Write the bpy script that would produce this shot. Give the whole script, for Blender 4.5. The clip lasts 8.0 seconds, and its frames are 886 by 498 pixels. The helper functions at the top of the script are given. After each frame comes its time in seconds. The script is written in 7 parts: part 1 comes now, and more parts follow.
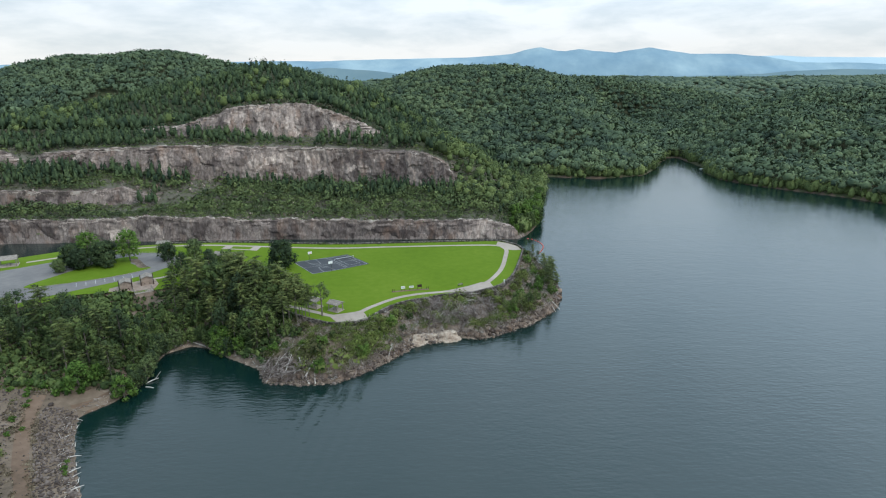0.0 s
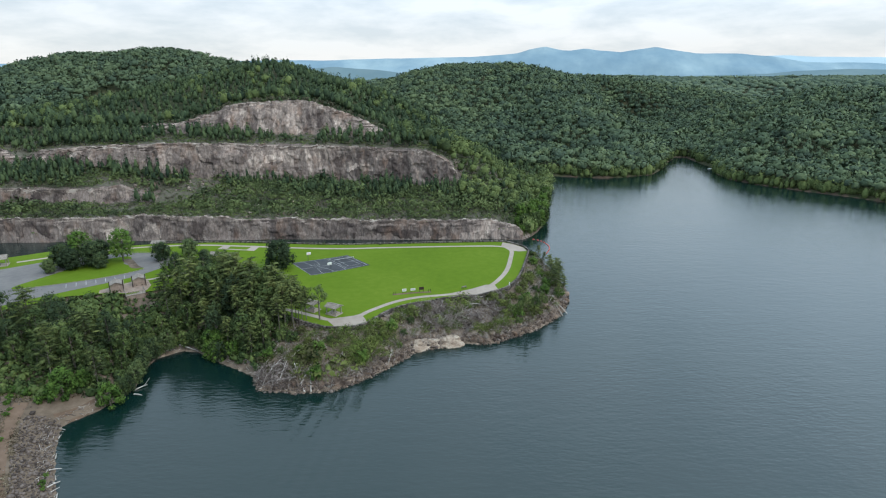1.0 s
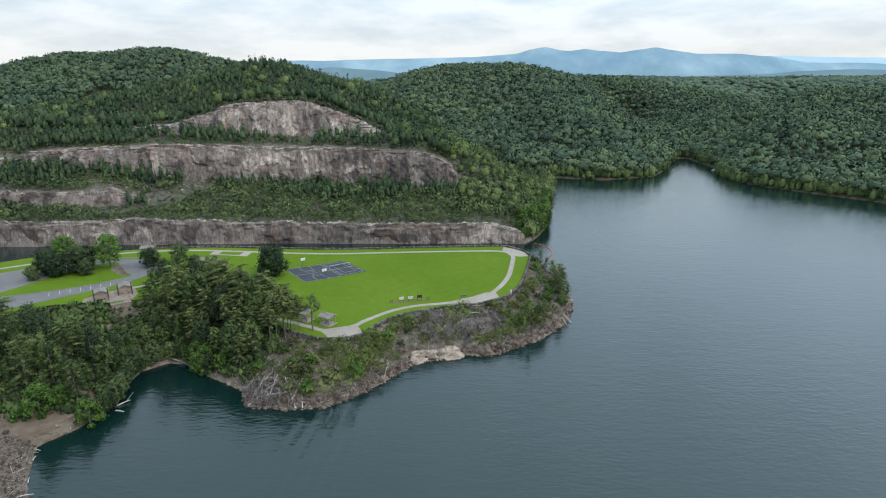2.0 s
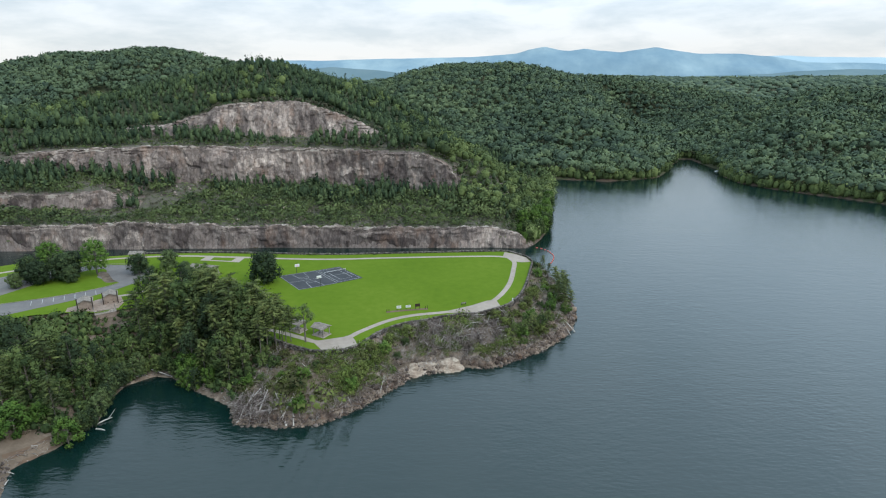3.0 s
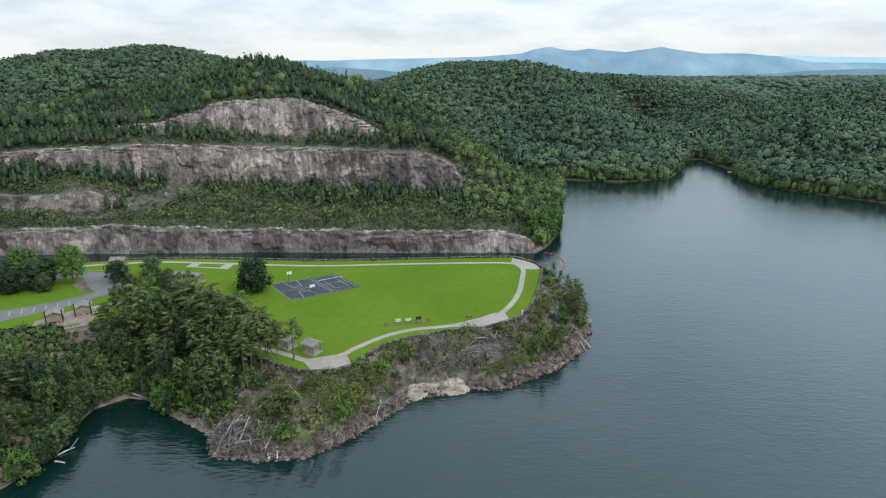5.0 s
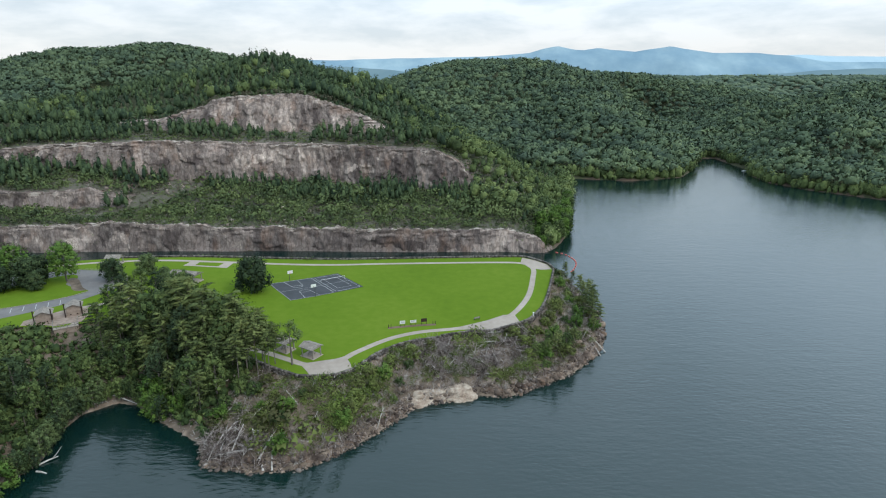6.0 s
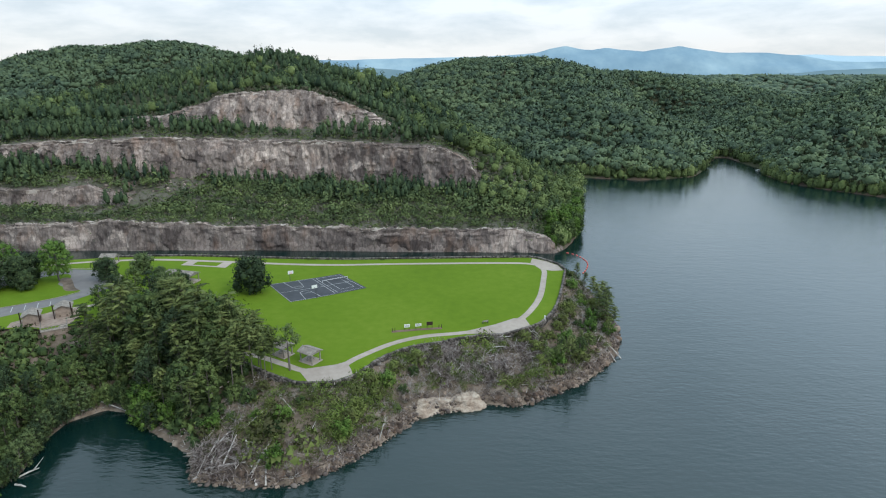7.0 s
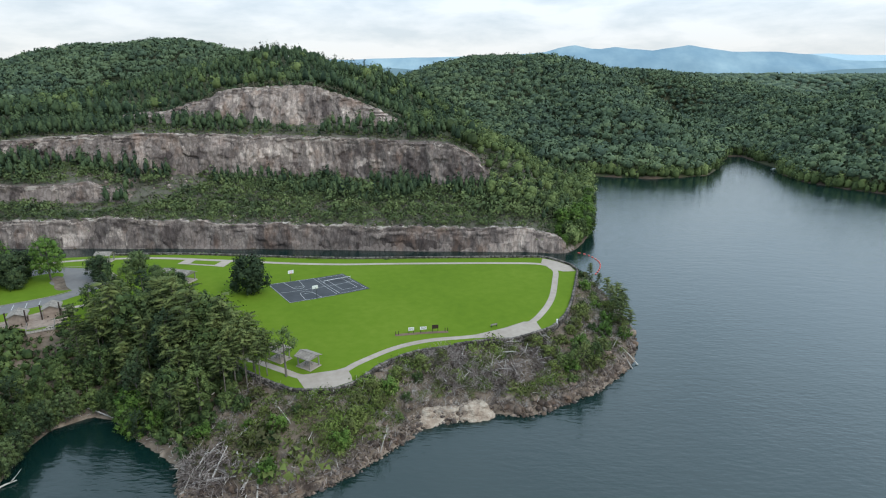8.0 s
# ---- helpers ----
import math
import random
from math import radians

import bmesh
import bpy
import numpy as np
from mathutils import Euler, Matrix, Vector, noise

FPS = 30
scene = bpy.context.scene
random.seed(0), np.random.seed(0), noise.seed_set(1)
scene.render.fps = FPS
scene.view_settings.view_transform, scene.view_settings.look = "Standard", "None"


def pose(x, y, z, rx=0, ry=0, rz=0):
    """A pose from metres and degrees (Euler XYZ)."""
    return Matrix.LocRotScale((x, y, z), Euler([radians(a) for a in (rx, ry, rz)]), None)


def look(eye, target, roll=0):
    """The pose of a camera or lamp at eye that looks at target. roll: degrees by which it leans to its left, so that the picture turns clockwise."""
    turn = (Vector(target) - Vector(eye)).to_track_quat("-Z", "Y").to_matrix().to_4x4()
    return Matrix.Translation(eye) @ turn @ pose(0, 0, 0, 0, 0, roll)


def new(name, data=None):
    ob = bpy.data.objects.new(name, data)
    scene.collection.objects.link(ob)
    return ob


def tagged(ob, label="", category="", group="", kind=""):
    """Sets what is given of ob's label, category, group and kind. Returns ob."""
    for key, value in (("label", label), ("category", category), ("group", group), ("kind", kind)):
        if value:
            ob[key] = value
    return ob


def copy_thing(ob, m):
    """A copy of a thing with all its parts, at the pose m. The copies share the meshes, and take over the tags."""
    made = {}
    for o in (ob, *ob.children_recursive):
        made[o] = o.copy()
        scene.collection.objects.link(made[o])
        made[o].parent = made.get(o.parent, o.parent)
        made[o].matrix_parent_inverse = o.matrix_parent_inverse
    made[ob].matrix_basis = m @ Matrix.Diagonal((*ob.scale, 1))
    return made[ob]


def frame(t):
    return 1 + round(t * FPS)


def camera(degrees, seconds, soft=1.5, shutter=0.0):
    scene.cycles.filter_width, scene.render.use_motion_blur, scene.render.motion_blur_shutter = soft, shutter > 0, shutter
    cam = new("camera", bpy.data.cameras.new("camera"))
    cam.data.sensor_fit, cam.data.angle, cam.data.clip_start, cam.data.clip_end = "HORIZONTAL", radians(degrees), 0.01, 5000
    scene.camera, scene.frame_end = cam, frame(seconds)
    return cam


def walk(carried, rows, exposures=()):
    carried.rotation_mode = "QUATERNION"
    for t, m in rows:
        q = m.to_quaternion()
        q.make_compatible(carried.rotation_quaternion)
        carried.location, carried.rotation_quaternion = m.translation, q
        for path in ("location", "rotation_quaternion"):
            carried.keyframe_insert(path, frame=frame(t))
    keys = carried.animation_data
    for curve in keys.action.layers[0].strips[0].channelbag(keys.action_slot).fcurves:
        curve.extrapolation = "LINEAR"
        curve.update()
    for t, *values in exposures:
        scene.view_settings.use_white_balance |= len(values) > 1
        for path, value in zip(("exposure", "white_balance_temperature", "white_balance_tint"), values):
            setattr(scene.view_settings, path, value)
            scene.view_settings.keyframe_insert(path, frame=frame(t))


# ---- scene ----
cam = camera(76.3, 8.0, soft=1.1)
PATH = [
    (0, (-0.023, -7.668, 83.283), (-0.041, -5.752, 82.709), -0.1),
    (0.5, (0.115, -3.886, 82.349), (0.084, -1.971, 81.775), -0.0),
    (1, (0.239, 0.046, 81.565), (0.207, 1.961, 80.99), -0.0),
    (1.5, (0.371, 4.167, 81.298), (0.339, 6.083, 80.724), -0.0),
    (3, (0.502, 16.127, 81.283), (0.472, 18.042, 80.709), 0.0),
    (3.5, (0.498, 20.14, 81.149), (0.469, 22.056, 80.575), 0.0),
    (4, (0.396, 24.222, 80.943), (0.367, 26.138, 80.37), 0.0),
    (4.5, (0.411, 28.079, 80.141), (0.377, 29.994, 79.568), 0.0),
    (6, (0.231, 39.911, 76.061), (0.162, 41.826, 75.488), -0.0),
    (6.5, (0.042, 43.799, 74.895), (-0.039, 45.713, 74.322), -0.0),
    (7, (-0.155, 47.677, 73.583), (-0.247, 49.591, 73.011), -0.0),
    (7.5, (-0.321, 51.53, 72.265), (-0.426, 53.443, 71.692), -0.0),
    (8, (-0.346, 55.485, 71.087), (-0.464, 57.397, 70.514), -0.0),
]
walk(cam, [(t, look(eye, target, roll)) for t, eye, target, roll in PATH])

# ---- light ----
world = bpy.data.worlds.new("overcast_sky")
scene.world = world
world.use_nodes = True
wn, wl = world.node_tree.nodes, world.node_tree.links
wn.clear()
w_out = wn.new("ShaderNodeOutputWorld")
w_bg = wn.new("ShaderNodeBackground")
w_sky = wn.new("ShaderNodeTexSky")
w_sky.sky_type, w_sky.sun_disc = "NISHITA", False
w_sky.sun_elevation, w_sky.sun_rotation = radians(45), radians(124)
w_scale = wn.new("ShaderNodeVectorMath")
w_scale.operation, w_scale.inputs[3].default_value = "SCALE", 0.10
w_coord = wn.new("ShaderNodeTexCoord")
w_map = wn.new("ShaderNodeMapping")
w_map.inputs["Scale"].default_value = (1.0, 1.0, 3.6)
w_noise = wn.new("ShaderNodeTexNoise")
w_noise.inputs["Scale"].default_value, w_noise.inputs["Detail"].default_value = 6.4, 8.0
w_noise.inputs["Roughness"].default_value = 0.56
w_noise.inputs["Distortion"].default_value = 0.12
w_ramp = wn.new("ShaderNodeValToRGB")
w_ramp.color_ramp.elements[0].position, w_ramp.color_ramp.elements[0].color = 0.36, (0.67, 0.715, 0.745, 1)
w_ramp.color_ramp.elements[1].position, w_ramp.color_ramp.elements[1].color = 0.58, (0.87, 0.88, 0.885, 1)
w_mix = wn.new("ShaderNodeMix")
w_mix.data_type = "RGBA"
w_mix.inputs[0].default_value = 0.88
wl.new(w_coord.outputs["Generated"], w_map.inputs["Vector"])
wl.new(w_map.outputs[0], w_noise.inputs["Vector"])
wl.new(w_noise.outputs["Fac"], w_ramp.inputs[0])
wl.new(w_sky.outputs[0], w_scale.inputs[0])
wl.new(w_scale.outputs[0], w_mix.inputs[6])
wl.new(w_ramp.outputs[0], w_mix.inputs[7])
# an overcast sky is brighter overhead than at the horizon
w_sep = wn.new("ShaderNodeSeparateXYZ")
w_up = wn.new("ShaderNodeMapRange")
w_up.inputs["From Min"].default_value, w_up.inputs["From Max"].default_value = 0.05, 0.34
w_up.inputs["To Min"].default_value, w_up.inputs["To Max"].default_value = 1.14, 1.79
wl.new(w_coord.outputs["Generated"], w_sep.inputs[0])
wl.new(w_sep.outputs["Z"], w_up.inputs["Value"])
# and brighter on the side where the sun stands behind the cloud
w_side = wn.new("ShaderNodeMapRange")
w_side.inputs["From Min"].default_value, w_side.inputs["From Max"].default_value = -0.5, 0.5
w_side.inputs["To Min"].default_value, w_side.inputs["To Max"].default_value = 1.28, 1.88
wl.new(w_sep.outputs["X"], w_side.inputs["Value"])
wl.new(w_side.outputs[0], w_up.inputs["To Max"])
wl.new(w_up.outputs[0], w_bg.inputs["Strength"])
# higher up the cloud thins and lets some blue through
w_blue = wn.new("ShaderNodeMapRange")
w_blue.inputs["From Min"].default_value, w_blue.inputs["From Max"].default_value = 0.03, 0.27
wl.new(w_sep.outputs["Z"], w_blue.inputs["Value"])
w_tint = wn.new("ShaderNodeMix")
w_tint.data_type, w_tint.blend_type = "RGBA", "MULTIPLY"
w_tint.inputs[7].default_value = (0.79, 0.975, 1.14, 1)
wl.new(w_blue.outputs[0], w_tint.inputs[0])
wl.new(w_mix.outputs[2], w_tint.inputs[6])
wl.new(w_tint.outputs[2], w_bg.inputs["Color"])
wl.new(w_bg.outputs[0], w_out.inputs[0])

sun = new("sun", bpy.data.lights.new("sun", "SUN"))
sun.data.energy, sun.data.angle, sun.data.color = 1.3, radians(22), (1.0, 0.93, 0.82)
sun.matrix_world = look((105, -70, 125), (0, 0, 0))
scene.view_settings.exposure = 0.0


# ---- materials ----
def material(name, cols, scale=1.0, rough=0.85, bump=0.0, bump_scale=None, detail=6.0, stretch=(1, 1, 1), attr="", spec=0.3, big=0.0, rand=0.0, metal=0.0):
    """A surface whose colour runs through cols by noise at `scale` per metre; attr adds a per-plant tint, big a second, wide scale, rand a shift by object."""
    m = bpy.data.materials.new(name)
    m.use_nodes = True
    n, l = m.node_tree.nodes, m.node_tree.links
    b = n["Principled BSDF"]
    b.inputs["Roughness"].default_value = rough
    b.inputs["Specular IOR Level"].default_value = spec
    b.inputs["Metallic"].default_value = metal
    tc = n.new("ShaderNodeNewGeometry")
    mp = n.new("ShaderNodeMapping")
    mp.inputs["Scale"].default_value = stretch
    l.new(tc.outputs["Position"], mp.inputs["Vector"])
    nz = n.new("ShaderNodeTexNoise")
    nz.inputs["Scale"].default_value, nz.inputs["Detail"].default_value = scale, detail
    nz.inputs["Roughness"].default_value = 0.62
    l.new(mp.outputs[0], nz.inputs["Vector"])
    ramp = n.new("ShaderNodeValToRGB")
    els = ramp.color_ramp.elements
    while len(els) < len(cols):
        els.new(0.5)
    for i, c in enumerate(cols):
        els[i].position = 0.3 + 0.4 * i / max(1, len(cols) - 1)
        els[i].color = (*c, 1)
    fac = nz.outputs["Fac"]
    if big:
        n2 = n.new("ShaderNodeTexNoise")
        n2.inputs["Scale"].default_value, n2.inputs["Detail"].default_value = big, 3.0
        l.new(tc.outputs["Position"], n2.inputs["Vector"])
        mx = n.new("ShaderNodeMix")
        mx.inputs[0].default_value = 0.5
        l.new(fac, mx.inputs[2])
        l.new(n2.outputs["Fac"], mx.inputs[3])
        fac = mx.outputs[0]
    for kind in ([attr] if attr else []) + (["random"] if rand else []):
        if kind == "random":
            at, out, amount = n.new("ShaderNodeObjectInfo"), "Random", rand
        else:
            at, out, amount = n.new("ShaderNodeAttribute"), "Fac", 0.55
            at.attribute_name = attr
        ma = n.new("ShaderNodeMath")
        ma.operation = "SUBTRACT"
        ma.inputs[1].default_value = 0.5
        l.new(at.outputs[out], ma.inputs[0])
        mm = n.new("ShaderNodeMath")
        mm.operation = "MULTIPLY_ADD"
        mm.inputs[1].default_value = amount
        l.new(ma.outputs[0], mm.inputs[0])
        l.new(fac, mm.inputs[2])
        fac = mm.outputs[0]
    l.new(fac, ramp.inputs[0])
    l.new(ramp.outputs[0], b.inputs["Base Color"])
    if bump:
        bn = n.new("ShaderNodeTexNoise")
        bn.inputs["Scale"].default_value, bn.inputs["Detail"].default_value = bump_scale or scale * 3, 5.0
        l.new(mp.outputs[0], bn.inputs["Vector"])
        bp = n.new("ShaderNodeBump")
        bp.inputs["Strength"].default_value, bp.inputs["Distance"].default_value = 1.0, bump
        l.new(bn.outputs["Fac"], bp.inputs["Height"])
        l.new(bp.outputs[0], b.inputs["Normal"])
    return m


def quarry_rock(name, tone=(1.0, 1.0, 1.0), size=1.0):
    """Blasted gneiss, toned and sized: grey and tan blocks, dark seep streaks down the face, rusty and white patches, fine cracks."""
    m = bpy.data.materials.new(name)
    m.use_nodes = True
    n, l = m.node_tree.nodes, m.node_tree.links
    b = n["Principled BSDF"]
    b.inputs["Roughness"].default_value = 0.9
    b.inputs["Specular IOR Level"].default_value = 0.2
    geo = n.new("ShaderNodeNewGeometry")

    def noise_at(scale, stretch, detail=6.0, rough=0.6):
        mp = n.new("ShaderNodeMapping")
        mp.inputs["Scale"].default_value = stretch
        l.new(geo.outputs["Position"], mp.inputs["Vector"])
        nz = n.new("ShaderNodeTexNoise")
        nz.inputs["Scale"].default_value, nz.inputs["Detail"].default_value, nz.inputs["Roughness"].default_value = scale / size, detail, rough
        l.new(mp.outputs[0], nz.inputs["Vector"])
        return nz.outputs["Fac"]

    def ramp(fac, stops):
        r = n.new("ShaderNodeValToRGB")
        els = r.color_ramp.elements
        while len(els) < len(stops):
            els.new(0.5)
        for e, (pos, col) in zip(els, stops):
            e.position, e.color = pos, (*col, 1)
        l.new(fac, r.inputs[0])
        return r.outputs[0]

    def mix(a, c, fac=1.0, mode="MULTIPLY"):
        x = n.new("ShaderNodeMix")
        x.data_type, x.blend_type = "RGBA", mode
        if isinstance(fac, float):
            x.inputs[0].default_value = fac
        else:
            l.new(fac, x.inputs[0])
        l.new(a, x.inputs[6])
        l.new(c, x.inputs[7])
        return x.outputs[2]

    base = ramp(noise_at(0.3, (1, 1, 0.4), 10, 0.74), [(0.3, (0.19, 0.165, 0.155)), (0.44, (0.26, 0.23, 0.217)), (0.56, (0.31, 0.28, 0.263)), (0.68, (0.42, 0.39, 0.365))])
    wide = ramp(noise_at(0.05, (1, 1, 0.8), 5, 0.6), [(0.38, (0.46, 0.43, 0.45)), (0.46, (0.82, 0.78, 0.78)), (0.53, (1.08, 1.05, 1.02)), (0.6, (1.5, 1.47, 1.43))])
    streak = ramp(noise_at(0.4, (1, 1, 0.07), 9, 0.75), [(0.38, (0.3, 0.28, 0.285)), (0.44, (0.9, 0.87, 0.85)), (0.58, (1.05, 1.03, 1.01)), (0.62, (1.5, 1.47, 1.42))])
    drip = ramp(noise_at(1.7, (1, 1, 0.05), 5, 0.6), [(0.36, (0.4, 0.38, 0.38)), (0.42, (1, 1, 1)), (0.6, (1.05, 1.05, 1.04)), (0.65, (1.6, 1.57, 1.52))])
    rust = ramp(noise_at(0.16, (1, 1, 0.5), 5), [(0.52, (0, 0, 0)), (0.68, (0.75, 0.75, 0.75))])
    fine = ramp(noise_at(1.1, (1, 1, 0.8), 8, 0.85), [(0.4, (0.3, 0.29, 0.28)), (0.48, (0.95, 0.95, 0.95)), (0.56, (1.1, 1.1, 1.09)), (0.62, (1.6, 1.58, 1.55))])
    tone_at = n.new("ShaderNodeAttribute")
    tone_at.attribute_name = "tint"
    slab = ramp(tone_at.outputs["Fac"], [(0.06, (0.42, 0.395, 0.4)), (0.42, (0.9, 0.875, 0.865)), (0.68, (1.22, 1.19, 1.15)), (0.92, (1.95, 1.9, 1.84))])
    col = mix(mix(mix(mix(mix(base, wide, 0.35), streak, 0.25), fine, 0.2), slab), drip, 0.22)
    tan = n.new("ShaderNodeRGB")
    tan.outputs[0].default_value = (0.4, 0.265, 0.195, 1)
    bw = n.new("ShaderNodeRGBToBW")
    l.new(rust, bw.inputs[0])
    half = n.new("ShaderNodeMath")
    half.operation = "MULTIPLY"
    half.inputs[1].default_value = 0.55
    l.new(bw.outputs[0], half.inputs[0])
    col = mix(col, tan.outputs[0], half.outputs[0], "MIX")
    vor = n.new("ShaderNodeTexVoronoi")
    vor.feature = "DISTANCE_TO_EDGE"
    vor.inputs["Scale"].default_value = 0.5 / size
    mp = n.new("ShaderNodeMapping")
    mp.inputs["Scale"].default_value = (1, 1, 0.3)
    mp.inputs["Rotation"].default_value = (0.1, 0.3, 0)
    l.new(geo.outputs["Position"], mp.inputs["Vector"])
    wob = n.new("ShaderNodeTexNoise")
    wob.inputs["Scale"].default_value, wob.inputs["Detail"].default_value = 0.5 / size, 4.0
    l.new(geo.outputs["Position"], wob.inputs["Vector"])
    push = n.new("ShaderNodeVectorMath")
    push.operation = "MULTIPLY_ADD"
    push.inputs[1].default_value = (1.8 * size, 1.8 * size, 1.8 * size)
    l.new(wob.outputs["Color"], push.inputs[0])
    l.new(mp.outputs[0], push.inputs[2])
    l.new(push.outputs[0], vor.inputs["Vector"])
    crack = ramp(vor.outputs["Distance"], [(0.0, (0.2, 0.19, 0.185)), (0.05, (0.4, 0.39, 0.38)), (0.15, (1, 1, 1))])
    col = mix(col, crack, 0.4)
    whole = n.new("ShaderNodeRGB")
    whole.outputs[0].default_value = (*tone, 1)
    col = mix(col, whole.outputs[0])
    l.new(col, b.inputs["Base Color"])
    bp = n.new("ShaderNodeBump")
    bp.inputs["Strength"].default_value, bp.inputs["Distance"].default_value = 1.0, 0.3 * size
    l.new(noise_at(1.3, (1, 1, 0.6), 6, 0.65), bp.inputs["Height"])
    l.new(bp.outputs[0], b.inputs["Normal"])
    return m


M = {}
M["soil"] = material("woodland_soil", [(0.03, 0.042, 0.018), (0.048, 0.06, 0.026), (0.075, 0.075, 0.038), (0.12, 0.1, 0.065)], 0.35, big=0.03, bump=0.15, bump_scale=1.5)
M["bank"] = material("bank_earth", [(0.045, 0.034, 0.023), (0.125, 0.094, 0.068), (0.215, 0.165, 0.125), (0.37, 0.3, 0.24)], 0.5, big=0.08, bump=0.25, bump_scale=1.2)
M["lawn"] = material("mown_grass", [(0.089, 0.153, 0.01), (0.11, 0.18, 0.013), (0.138, 0.204, 0.02)], 0.35, rough=0.95, big=0.035, bump=0.03, bump_scale=6, spec=0.1)
M["concrete"] = material("pale_concrete", [(0.292, 0.242, 0.201), (0.367, 0.31, 0.261), (0.443, 0.379, 0.324)], 0.7, rough=0.9, big=0.1, bump=0.01)
M["asphalt"] = material("worn_asphalt", [(0.135, 0.128, 0.125), (0.18, 0.17, 0.165), (0.23, 0.215, 0.2)], 0.5, rough=0.9, big=0.07, bump=0.01)
M["court"] = material("dark_court_paint", [(0.042, 0.045, 0.05), (0.056, 0.06, 0.066), (0.076, 0.08, 0.085)], 0.6, rough=0.8, big=0.12, bump=0.005)
M["line"] = material("white_line_paint", [(0.42, 0.42, 0.41), (0.56, 0.56, 0.55)], 2.0, rough=0.8)
M["rock"] = quarry_rock("quarry_rock", (0.84, 0.795, 0.765))
M["lip"] = material("rusty_soil_lip", [(0.075, 0.06, 0.052), (0.16, 0.126, 0.105), (0.285, 0.23, 0.192), (0.42, 0.365, 0.315)], 0.5, big=0.04, attr="tint", bump=0.4, bump_scale=1.0)
M["ledge"] = quarry_rock("brown_shore_rock", (0.58, 0.515, 0.445), 0.3)
M["pale_rock"] = material("cream_bare_rock", [(0.116, 0.083, 0.059), (0.309, 0.233, 0.176), (0.454, 0.374, 0.295), (0.58, 0.501, 0.412)], 0.9, big=0.35, bump=0.3, bump_scale=1.8, stretch=(1, 1, 2.4))
# distance haze is put into these two forest colours: lighter and bluer
M["wood_far"] = material("haze_tinted_canopy", [(0.053, 0.081, 0.056), (0.076, 0.112, 0.068), (0.104, 0.145, 0.079), (0.143, 0.188, 0.095)], 0.7, big=0.05, attr="tint", spec=0.15, bump=0.4, bump_scale=0.7)
M["wood_back"] = material("haze_tinted_forest", [(0.065, 0.097, 0.073), (0.084, 0.121, 0.084), (0.108, 0.149, 0.095), (0.138, 0.181, 0.11)], 0.35, big=0.03, attr="tint", spec=0.15, bump=0.8, bump_scale=0.35)
M["pine_far"] = material("pine_canopy", [(0.025, 0.044, 0.026), (0.041, 0.066, 0.034), (0.061, 0.092, 0.043), (0.09, 0.127, 0.055)], 0.7, big=0.05, attr="tint", spec=0.15, bump=0.4, bump_scale=0.7)
M["leaf_far"] = material("mixed_leaf_canopy", [(0.049, 0.071, 0.03), (0.083, 0.116, 0.043), (0.122, 0.162, 0.056), (0.166, 0.208, 0.074)], 0.7, big=0.05, attr="tint", spec=0.15, bump=0.4, bump_scale=0.7)
M["leaf"] = material("leaf_green", [(0.033, 0.056, 0.019), (0.06, 0.092, 0.029), (0.094, 0.132, 0.041), (0.134, 0.178, 0.055)], 0.5, attr="tint", spec=0.2, rand=0.4)
M["pine"] = material("pine_needles", [(0.046, 0.064, 0.023), (0.079, 0.105, 0.034), (0.118, 0.147, 0.047), (0.164, 0.193, 0.064)], 0.5, attr="tint", spec=0.2, rand=0.28)
M["bright"] = material("young_leaf_green", [(0.042, 0.085, 0.016), (0.075, 0.14, 0.025), (0.115, 0.19, 0.038)], 0.6, attr="tint", spec=0.2, rand=0.25)
M["bark"] = material("grey_brown_bark", [(0.07, 0.06, 0.05), (0.14, 0.12, 0.1), (0.22, 0.195, 0.165)], 2.0, stretch=(1, 1, 0.3), bump=0.05)
M["dead"] = material("bleached_dead_wood", [(0.15, 0.12, 0.105), (0.32, 0.28, 0.25), (0.55, 0.51, 0.465)], 1.2, attr="tint", bump=0.02)
M["brush"] = material("dry_brush_twigs", [(0.055, 0.041, 0.037), (0.2, 0.155, 0.138), (0.5, 0.43, 0.395)], 0.5, attr="tint")
M["weeds"] = material("dry_weeds", [(0.086, 0.069, 0.046), (0.155, 0.124, 0.085), (0.213, 0.175, 0.115), (0.299, 0.253, 0.184)], 0.3, attr="tint", spec=0.1)
M["bench_dry"] = material("olive_grey_brush", [(0.06, 0.06, 0.038), (0.09, 0.09, 0.057), (0.125, 0.12, 0.078), (0.17, 0.16, 0.115)], 0.3, attr="tint", spec=0.1)
M["bank_leaf"] = material("bank_scrub_leaf", [(0.067, 0.068, 0.03), (0.095, 0.108, 0.036), (0.123, 0.152, 0.043), (0.168, 0.209, 0.058)], 0.2, attr="tint", spec=0.15)
M["bank_green"] = material("leafy_bank_green", [(0.051, 0.07, 0.018), (0.082, 0.115, 0.026), (0.117, 0.165, 0.036), (0.163, 0.215, 0.055)], 0.25, attr="tint", spec=0.15)
M["bank_grass"] = material("sage_bank_grass", [(0.085, 0.088, 0.05), (0.12, 0.13, 0.066), (0.155, 0.168, 0.083), (0.22, 0.22, 0.125)], 0.3, attr="tint", spec=0.1)
M["bench_earth"] = material("grey_bench_earth", [(0.05, 0.055, 0.03), (0.085, 0.082, 0.055), (0.13, 0.12, 0.092), (0.22, 0.2, 0.175)], 0.25, big=0.05, bump=0.3, bump_scale=1.0)
M["shore_mud"] = material("brown_shore_mud", [(0.05, 0.04, 0.028), (0.1, 0.072, 0.05), (0.17, 0.12, 0.085)], 0.3, big=0.04, bump=0.1)
